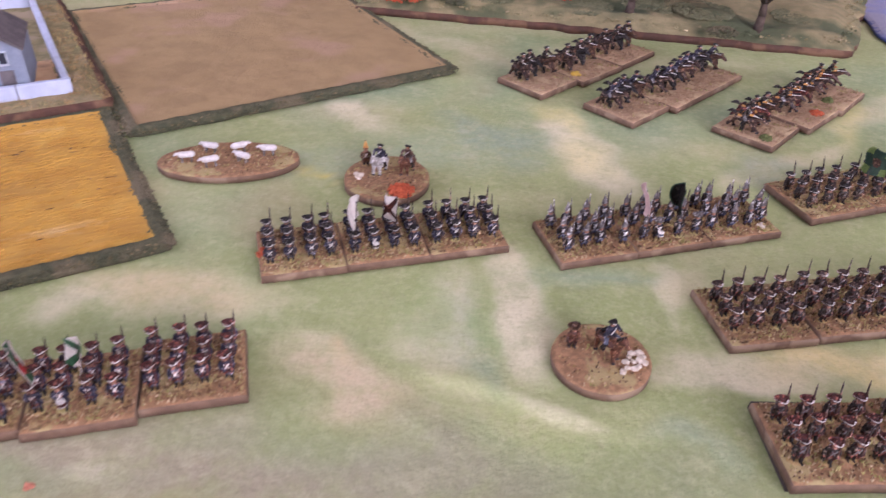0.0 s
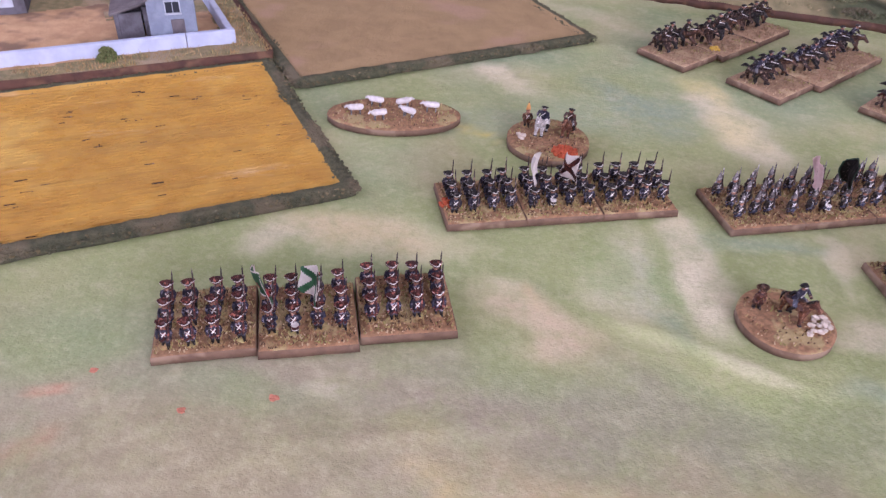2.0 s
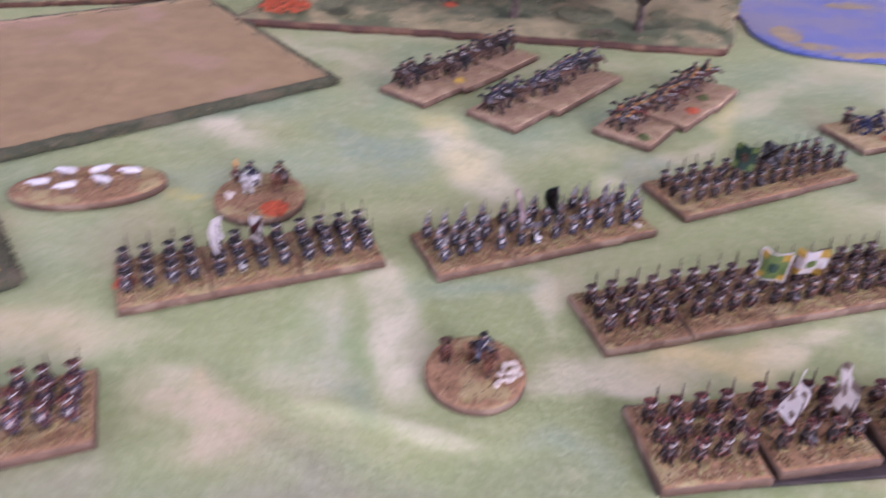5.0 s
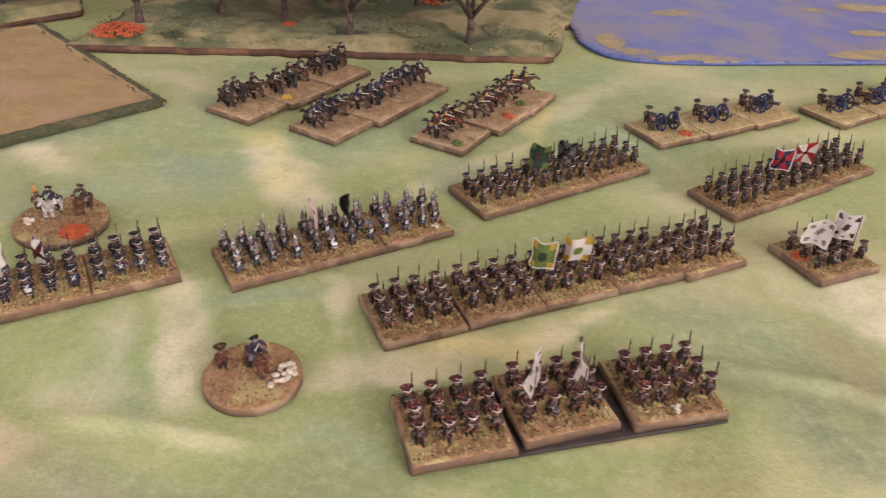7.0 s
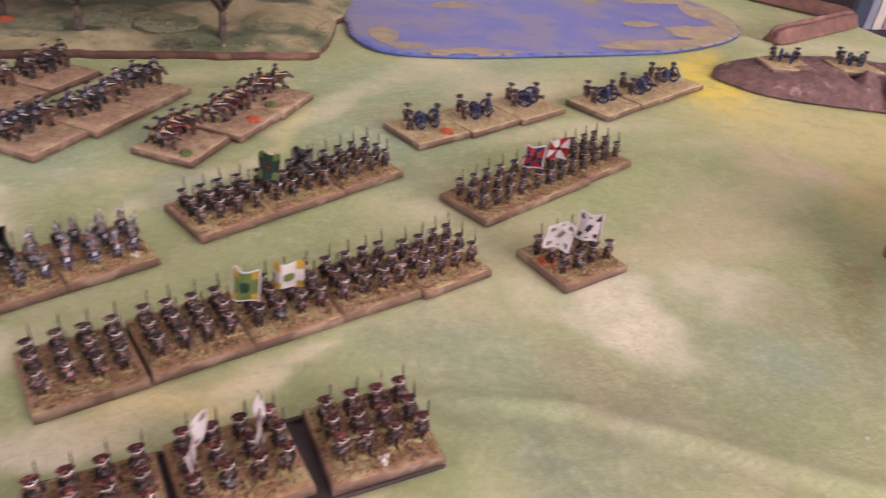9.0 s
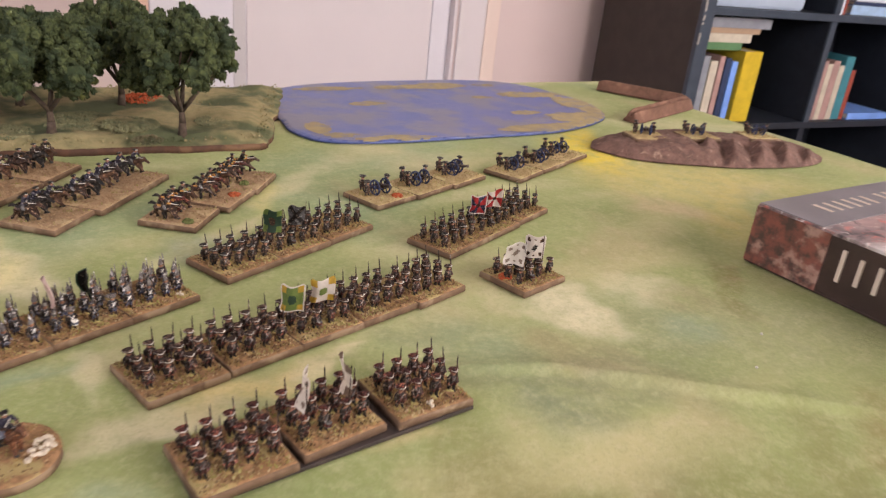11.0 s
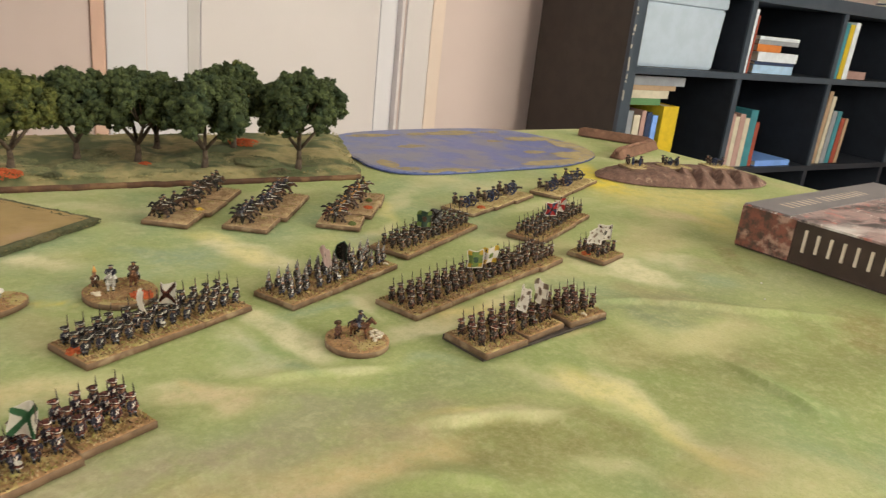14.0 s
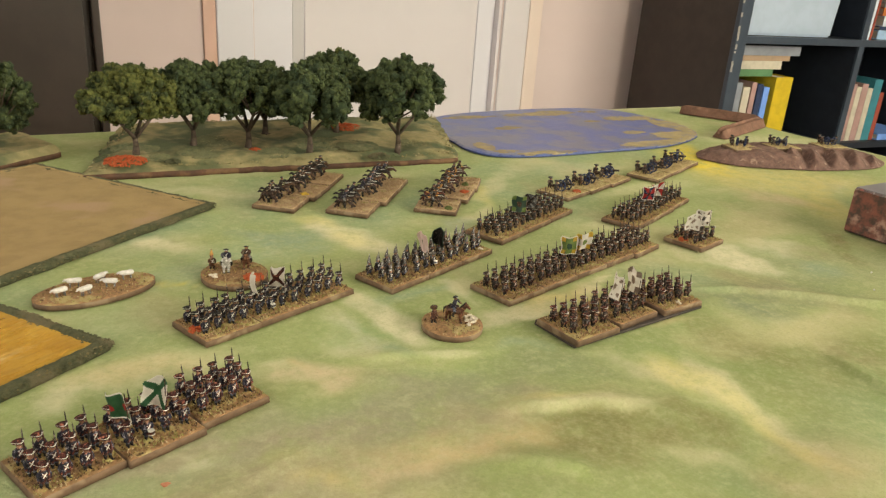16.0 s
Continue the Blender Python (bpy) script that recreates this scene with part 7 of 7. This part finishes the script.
for _ in range(120):
    t, q = rng.uniform(0, 6.28), rng.random()
    blob(bm, (5.5 * (1 - q) ** 0.5 * math.cos(t) * MM, 4.5 * (1 - q) ** 0.5 * math.sin(t) * MM, (0.3 + 7.5 * q) * MM), 1.3 * MM, 0, 0.3, rng)
part("straw", finish("straw", bm, "brown"), stack)

# ---- pond ----
POND = [(176, 352), (174, 333), (183, 313), (212, 304), (262, 302.5), (325, 303), (372, 318), (396, 340), (404, 380), (378, 436), (290, 446), (208, 433), (181, 386)]


def closed_curve(pts, n):
    """Points along a smooth closed curve through the given ones."""
    out = []
    k = len(pts)
    for i in range(k):
        p0, p1, p2, p3 = (Vector(pts[(i + j - 1) % k]) for j in range(4))
        for s in range(n):
            t = s / n
            out.append(0.5 * (2 * p1 + (p2 - p0) * t + (2 * p0 - 5 * p1 + 4 * p2 - p3) * t * t + (3 * p1 - p0 - 3 * p2 + p3) * t ** 3))
    return out


pond = thing("pond", "flat blue painted pond piece with ochre shores", "terrain")
rim = closed_curve(POND, 26)
cen = Vector((290, 368))
ISLES = [(242, 381, 14, 6), (334, 345, 11, 5), (235, 424, 22, 5), (189, 333, 6, 11), (197, 319, 11, 6), (211, 309, 17, 4), (229, 306, 13, 3), (325, 311, 48, 6), (368, 330, 26, 11), (391, 354, 13, 24), (372, 392, 22, 9), (318, 424, 44, 8), (330, 388, 8, 3)]


def pond_mesh():
    bm = bmesh.new()
    n, m = len(rim), 110

    def top(u, k):
        p = cen + (rim[int(round(k * n)) % n] - cen) * u
        return (p.x * MM, p.y * MM, (1.5 - (0.5 if u > 0.985 else 0)) * MM)
    height_slab(top, n, m, 0, 2, bm)
    for f in bm.faces:
        c = f.calc_center_median() / MM
        if c.z < 0.9 or f.material_index == 2:
            continue
        p = Vector((c.x, c.y))
        d = min((p - q).length for q in rim[::7])
        w = 1.0 * noise.noise((p.x * 0.03, p.y * 0.03, 4)) + 0.5 * noise.noise((p.x * 0.11, p.y * 0.11, 2))
        f.material_index = 2 if d < 1.6 else (1 if any(((p.x - a) / c1) ** 2 + ((p.y - b) / d1) ** 2 < 1 + 1.3 * w + 0.5 * noise.noise((p.x * 0.3, p.y * 0.3, 7)) for a, b, c1, d1 in ISLES) else 0)
    shore = bm.copy()
    bmesh.ops.delete(shore, geom=[f for f in shore.faces if f.material_index != 1], context="FACES")
    bmesh.ops.translate(shore, vec=(0, 0, 0.15 * MM), verts=shore.verts)
    for f in bm.faces:
        if f.material_index == 1:
            f.material_index = 0
    return finish("pond_sheet", bm, ["water", "shore", "pond_rim"], True), shore


def islands(bm):
    """Splits a mesh into its connected pieces."""
    left = set(bm.verts)
    groups = []
    while left:
        todo = [left.pop()]
        seen = set(todo)
        while todo:
            v = todo.pop()
            for e in v.link_edges:
                o = e.other_vert(v)
                if o not in seen:
                    seen.add(o)
                    todo.append(o)
        left -= seen
        groups.append({v.index for v in seen})
    return groups


sheet, shoals = pond_mesh()
part("pond_sheet", sheet, pond)
shoals.verts.index_update()
shoals.verts.ensure_lookup_table()
for keep in sorted(islands(shoals), key=len, reverse=True):
    if len(keep) < 8:
        continue
    piece = shoals.copy()
    bmesh.ops.delete(piece, geom=[v for v in piece.verts if v.index not in keep], context="VERTS")
    part("shoal", finish("shoal", piece, ["shore", "shore"], True), pond, label="ochre painted shoal")
shoals.free()

# ---- woods ----
WOODS = [(-57, 328), (153, 307), (203, 424), (-22, 444)]
WOODS2 = [(-200, 330), (-92, 357), (-60, 381), (-78, 436)]


def wood_height(x, y, rim):
    return min(1, 0.34 + rim / 18) * (6.2 + 3.0 * noise.noise((x * 0.045, y * 0.045, 3)) * min(1, rim / 20) + 0.35 * noise.noise((x * 0.25, y * 0.25, 3)))


def wood_board(c, seed, label):
    ob = thing("woodland_base", label, "terrain")
    part("board", patch_mesh("board", c, 130, 90, wood_height, ["wood_floor", "board_edge", "board_edge"], lambda x, y, rim: 1 if rim < 0.8 else 0, seed=seed, wobble=2.2), ob)
    return ob


woods = wood_board(WOODS, 11, "woodland base board with dry green-brown ground and red-brown edge")
woods2 = wood_board(WOODS2, 12, "smaller woodland base board with dry ground")


def floor_litter(c, seed, count):
    bm = bmesh.new()
    rng = random.Random(seed)
    for _ in range(count):
        p = quad_point(c, rng.uniform(0.01, 0.99), rng.uniform(0.01, 0.97))
        z = wood_height(p.x, p.y, 10) - 0.4
        q = noise.noise((p.x * 0.06, p.y * 0.06, seed))
        blob(bm, (p.x * MM, p.y * MM, z * MM), rng.uniform(0.3, 0.75) * MM, 0 if q > -0.1 else 1, 0.4, rng, (1, 1, 0.8))
    return finish("litter", bm, ["wood_floor", "turf"])


tagged(part("litter", floor_litter(WOODS, 1, 2200), woods), kind="stuff")
for x, y, r, key in ((-35, 335, 11, "orange"), (112, 388, 11, "orange"), (100, 311.5, 6.5, "hedge"), (-12, 332, 4, "hedge"), (20, 372, 15, "moss"), (78, 350, 17, "moss"), (-25, 366, 13, "moss"), (138, 338, 11, "moss"), (46, 338, 12, "moss"), (97, 336, 13, "moss"), (5, 345, 12, "moss"), (-20, 342, 9, "moss"), (37, 347, 3.5, "orange")):
    part("undergrowth", clump_mesh("undergrowth", key, r, int(40 + r * r * (5.0 if key == "moss" else 2.6)), int(r), 0.05 if key == "moss" else 0.2 if key == "orange" and r > 6 else 0.35), woods, pose(x * MM, y * MM, (wood_height(x, y, 12) - 0.5) * MM), "orange-red foliage" if key == "orange" else "green undergrowth")


def crumb(bm, c, r, mi, rng):
    """An eight-sided crumb of foam."""
    v = []
    for ax in range(3):
        for sg in (-1, 1):
            p = [rng.uniform(-0.3, 0.3) * r for _ in range(3)]
            p[ax] += sg * r * rng.uniform(0.7, 1.25)
            v.append(bm.verts.new((c[0] + p[0], c[1] + p[1], c[2] + p[2])))
    for i in (0, 1):
        for j in (2, 3):
            for k in (4, 5):
                tri = (v[i], v[j], v[k]) if (i + j + k) % 2 == 1 else (v[i], v[k], v[j])
                bm.faces.new(tri).material_index = mi


def tree(x, y, z, height, crown_w, seed, light=False, squash=1.0, low=0.34):
    """A wire-and-foam model tree: tapered forked trunk and a crown of many small foam clumps in separate masses."""
    rng = random.Random(seed)
    ob = thing("model_tree", ("light olive-green" if light else "dark green") + " foam-foliage model tree with a forked brown trunk", "model tree", pose(x * MM, y * MM, z * MM), group="woodland trees")
    bm = bmesh.new()
    fork = height * low * 0.62
    rod(bm, (0, 0, -1 * MM), (0.4 * MM, 0, fork * 0.5 * MM), 2.3 * MM, 1.6 * MM, 9)
    rod(bm, (0.4 * MM, 0, fork * 0.48 * MM), (0.2 * MM, 0.3 * MM, fork * MM), 1.6 * MM, 1.25 * MM, 9)
    for k in range(5):
        t = k * 1.257 + rng.uniform(-0.3, 0.3)
        rod(bm, (0, 0, -0.2 * MM), (3.4 * math.cos(t) * MM, 3.4 * math.sin(t) * MM, -0.3 * MM), 1.3 * MM, 0.5 * MM, 5)
    masses = []
    ch = height * (1 - low)
    rx, rz, cz = crown_w * 0.5, ch * 0.50 * squash, height * low + ch * 0.46
    # Chunky lobes of foam over an egg-shaped crown, open underneath.
    count = 56
    for k in range(count):
        q = 1 - 1.66 * (k + 0.5) / count
        t = k * 2.39996 + rng.uniform(-0.4, 0.4)
        r = math.sqrt(max(0.0, 1 - q * q)) * rng.uniform(0.58, 1.0)
        mr = crown_w * rng.choice((rng.uniform(0.05, 0.08), rng.uniform(0.09, 0.145)))
        masses.append((rx * r * math.cos(t), rx * r * math.sin(t), cz + rz * q * rng.uniform(0.70, 0.96), mr))
    inner = [(0, 0, cz, crown_w * 0.27), (rx * 0.3, rx * 0.1, cz + rz * 0.2, crown_w * 0.2), (-rx * 0.3, -rx * 0.1, cz + rz * 0.15, crown_w * 0.2), (0, rx * 0.25, cz + rz * 0.4, crown_w * 0.18), (0, -rx * 0.25, cz + rz * 0.4, crown_w * 0.18)]
    # Limbs fork low and spread under the crown, then run out to the lobes.
    forks = []
    for k in range(4):
        t = k * 1.571 + rng.uniform(-0.4, 0.4) + seed
        e = Vector((crown_w * 0.2 * math.cos(t), crown_w * 0.2 * math.sin(t), height * low + ch * rng.uniform(0.1, 0.2))) * MM
        rod(bm, (0.2 * MM, 0.3 * MM, fork * 0.93 * MM), e, 1.15 * MM, 0.8 * MM, 7)
        forks.append(e)
    for mx, my, mz, mr in masses:
        tip = Vector((mx, my, mz)) * MM
        e = min(forks, key=lambda v: (v.xy - tip.xy).length)
        if tip.z > e.z - 0.004:
            rod(bm, e, tip, 0.6 * MM, 0.3 * MM, 5)
    part("trunk", finish("trunk", bm, "bark", True), ob)
    bm = bmesh.new()
    for mx, my, mz, mr in inner + masses:
        blob(bm, (mx * MM, my * MM, mz * MM), mr * 0.84 * MM, 1 if light else 0, 0.15, rng)
    for num, (mx, my, mz, mr) in enumerate(inner[1:] + masses):
        pale = light or (seed == 5 and num in (4, 5, 7)) or rng.random() < 0.03
        # Torn tufts of foam on each lobe, then crumbs on the tufts.
        for _ in range(int(15 * (mr / (crown_w * 0.1)) ** 1.5)):
            p = Vector((rng.gauss(0, 1), rng.gauss(0, 1), rng.gauss(0, 1) + 0.25)).normalized() * mr * rng.uniform(0.75, 1.05)
            mi = 1 if light or (pale and rng.random() < 0.7) else 0
            tr = rng.uniform(1.2, 2.3)
            blob(bm, ((mx + p.x) * MM, (my + p.y) * MM, (mz + p.z) * MM), tr * MM, mi, 0.3, rng)
            for _k in range(int(8 * tr)):
                o = Vector((rng.gauss(0, 1), rng.gauss(0, 1), rng.gauss(0, 1))).normalized() * tr * rng.uniform(0.85, 1.15)
                crumb(bm, ((mx + p.x + o.x) * MM, (my + p.y + o.y) * MM, (mz + p.z + o.z) * MM), rng.uniform(0.3, 0.62) * MM, mi, rng)
    part("crown", finish("crown", bm, ["leaf", "leaf_light"]), ob)
    return ob


for x, y, h, w, seed, light, sq in ((-28, 345, 47.5, 50, 1, True, 0.9), (6, 363, 47, 44, 2, False, 1), (35, 353, 49.5, 46, 3, False, 1), (64, 330, 51, 51, 4, False, 1),
                                    (101, 380, 53, 44, 5, False, 1), (117, 322, 56.5, 48, 6, False, 1), (56, 388, 45, 34, 8, False, 1)):
    tree(x, y, wood_height(x, y, 15) - 0.4, h, w, seed, light, sq)
tree(-97, 380, wood_height(-97, 380, 12) - 0.4, 54, 48, 7, False, 1.0, 0.12)


# ---- earthworks ----
def redoubt():
    ob = thing("gun_redoubt", "brown sculpted earthwork with gun embrasures", "terrain", pose(395.5 * MM, 248.6 * MM, 0, 0, 0, -19))
    bm = bmesh.new()

    def top(u, k):
        a = 2 * math.pi * k
        r = 1 + 0.06 * noise.noise((math.cos(a) * 2, math.sin(a) * 2, 5))
        x, y = 74 * u * r * math.cos(a), 31 * u * r * math.sin(a)
        e = u * u
        z = 9.3 * (1 - e ** 3.0)
        # A shallow terrace behind the crest carries the guns.
        if y > -3:
            z *= max(0.84, 1 - (y + 3) / 20)
        # Raking gullies between the embrasures, each with one steep and one easy flank.
        if x > -20:
            ph = ((x - 0.55 * y + 4) / 17.0) % 1.0
            cut = (ph / 0.72) ** 1.4 if ph < 0.72 else (1 - ph) / 0.28
            z *= 1 - 0.74 * cut * min(1, (x + 20) / 12) * max(0.0, min(1.0, (3 - y) / 8))
        else:
            z -= 1.6 * max(0.0, noise.noise((x * 0.09, y * 0.05, 9))) * max(0.0, min(1.0, (4 - y) / 9))
        z += 0.7 * noise.noise((x * 0.07, y * 0.07, 2)) + 0.45 * noise.noise((x * 0.25, y * 0.25, 2)) + 0.25 * noise.noise((x * 0.7, y * 0.7, 4))
        return (x * MM, y * MM, max(0.5, z if u < 0.99 else 0.6) * MM)
    height_slab(top, 240, 60, 0, 0, bm)
    part("earth_bank", finish("earth_bank", bm, "earthwork", True), ob)
    return ob


redoubt()
for i, (x, y, t) in enumerate(((343, 256, -16), (378, 249, -12), (421, 241, -14))):
    gun_stand(x, y, t, "guns on the earthwork", "cannon with crew figures on a sandy base set on the earthwork", 21, 17, 6.5, seed=40 + i, size=1.0)


def breastwork(p, q, label):
    """A low double-ridged earth wall."""
    p, q = Vector(p), Vector(q)
    n = (q - p).normalized()
    s = Vector((-n.y, n.x))
    ob = thing("breastwork", label, "terrain", group="zigzag breastwork")
    bm = bmesh.new()
    prof = [(-8.5, 0), (-8.0, 1.2), (-5.2, 3.6), (-3.4, 6.4), (-2.4, 6.8), (-1.4, 6.0), (-0.6, 3.8), (0.8, 3.6), (2.0, 5.6), (3.0, 6.2), (4.2, 5.4), (6.0, 2.6), (8.0, 0.9), (8.8, 0)]
    loops = []
    k = 26
    for i in range(k + 1):
        c = p.lerp(q, i / k)
        e = min(1.0, 0.8 + 3.0 * min(i, k - i) / k)
        loops.append([bm.verts.new(((c.x + s.x * a * e * 0.75) * MM, (c.y + s.y * a * e * 0.75) * MM, (1.2 * z * e * (1 + 0.06 * noise.noise((c.x * 0.15, c.y * 0.15, a)))) * MM)) for a, z in prof])
    for a, b in zip(loops, loops[1:]):
        for j in range(len(prof)):
            bm.faces.new((a[j], b[j], b[(j + 1) % len(prof)], a[(j + 1) % len(prof)]))
    bm.faces.new(loops[0])
    bm.faces.new(loops[-1][::-1])
    bmesh.ops.recalc_face_normals(bm, faces=bm.faces)
    part("earth_bank", finish("earth_bank", bm, "breastwork", True), ob)


breastwork((455, 409), (490, 350), "brown painted breastwork arm running away from the table edge")
breastwork((486, 346), (398, 316), "brown painted breastwork arm pointing at the pond")

# ---- the book ----
def big_book():
    """A thick paperback lying on the cloth, its spine towards the troops."""
    ob = thing("book", "thick paperback with a dark spine and printed battle cover", "book", pose(0.2765, 0.1315, 0.0, 0, 0, 1.2))
    L, W, T = 0.234, 0.160, 0.0230
    # Local: x across the cover, y back to the head; the spine lies along -y.
    bm = bmesh.new()
    box(bm, (W / 2, -L / 2, 0.0007), (W, L, 0.0012), 0, bevel=0.0003)
    box(bm, (0.0007, -L / 2, T / 2), (0.0012, L, T - 0.0026), 0)
    part("spine_cover", finish("spine_cover", bm, "cover_dark"), ob, label="dark brown spine and back cover")
    bm = bmesh.new()
    box(bm, (W / 2, -L / 2, T - 0.0007), (W, L, 0.0012), 0, bevel=0.0003)
    front = part("front_cover", finish("front_cover", bm, "cover"), ob, label="rose and slate battle picture on the front cover")
    bm = bmesh.new()
    box(bm, (W / 2 + 0.0005, -L / 2, T / 2), (W - 0.004, L - 0.002, T - 0.003), 0)
    part("page_block", finish("page_block", bm, "page"), ob)
    bm = bmesh.new()
    box(bm, (-0.0001, -0.0145, T / 2), (0.0008, 0.029, T - 0.0018), 0)
    part("spine_picture", finish("spine_picture", bm, "spine_print"), ob, label="reddish picture panel on the spine")
    # Title and author as plain bars.
    y = -0.0335
    for wd in (9, 3, 5):
        for k in range(wd):
            bm = bmesh.new()
            box(bm, (-0.0003, y - 0.0017, T * 0.56), (0.0008, 0.0015 if k != 6 else 0.0010, 0.0095 * (1.2 if k == 0 else 1.0)))
            part("title_bar", finish("title_bar", bm, "title"), ob, label="pale bar of title lettering")
            y -= 0.0063
        y -= 0.0035
    x = 0.018
    for wd in (6, 9):
        for k in range(wd):
            bm = bmesh.new()
            box(bm, (x + 0.0017, -0.013, T + 0.0001), (0.0018, 0.0078, 0.0006))
            part("author_bar", finish("author_bar", bm, "title"), front, label="pale bar of author lettering")
            x += 0.0062
        x += 0.004
    bm = bmesh.new()
    box(bm, (W / 2, -0.0125, T - 0.0002), (W - 0.001, 0.0245, 0.0009), 0)
    part("head_band", finish("head_band", bm, "slateband"), front, label="slate band along the head of the cover")


big_book()

# ---- loose bits on the cloth ----
for x, y, r in ((-66, 75.5, 0.7), (-81, 69, 0.5), (-101, 75, 0.4)):
    bm = bmesh.new()
    rng = random.Random(int(x * 7))
    for _ in range(7):
        blob(bm, (rng.uniform(-r, r) * MM, rng.uniform(-r, r) * MM, 0.1 * MM), rng.uniform(0.3, 0.6) * MM, 0, 0.4, rng, (1.4, 1, 0.35))
    thing("leaf_scrap", "small orange-red scrap of foam foliage on the cloth", "foliage scrap", pose(x * MM, y * MM, ground_z(x * MM, y * MM) + 0.0001), "scraps on the cloth", data=finish("leaf_scrap", bm, "terracotta"))
for x, y in ((213, 77.5), (232, 90)):
    bm = bmesh.new()
    blob(bm, (0, 0, 0.3 * MM), 0.45 * MM)
    thing("white_grain", "tiny white grain lying on the cloth", "grain", pose(x * MM, y * MM, ground_z(x * MM, y * MM)), data=finish("white_grain", bm, "white"))
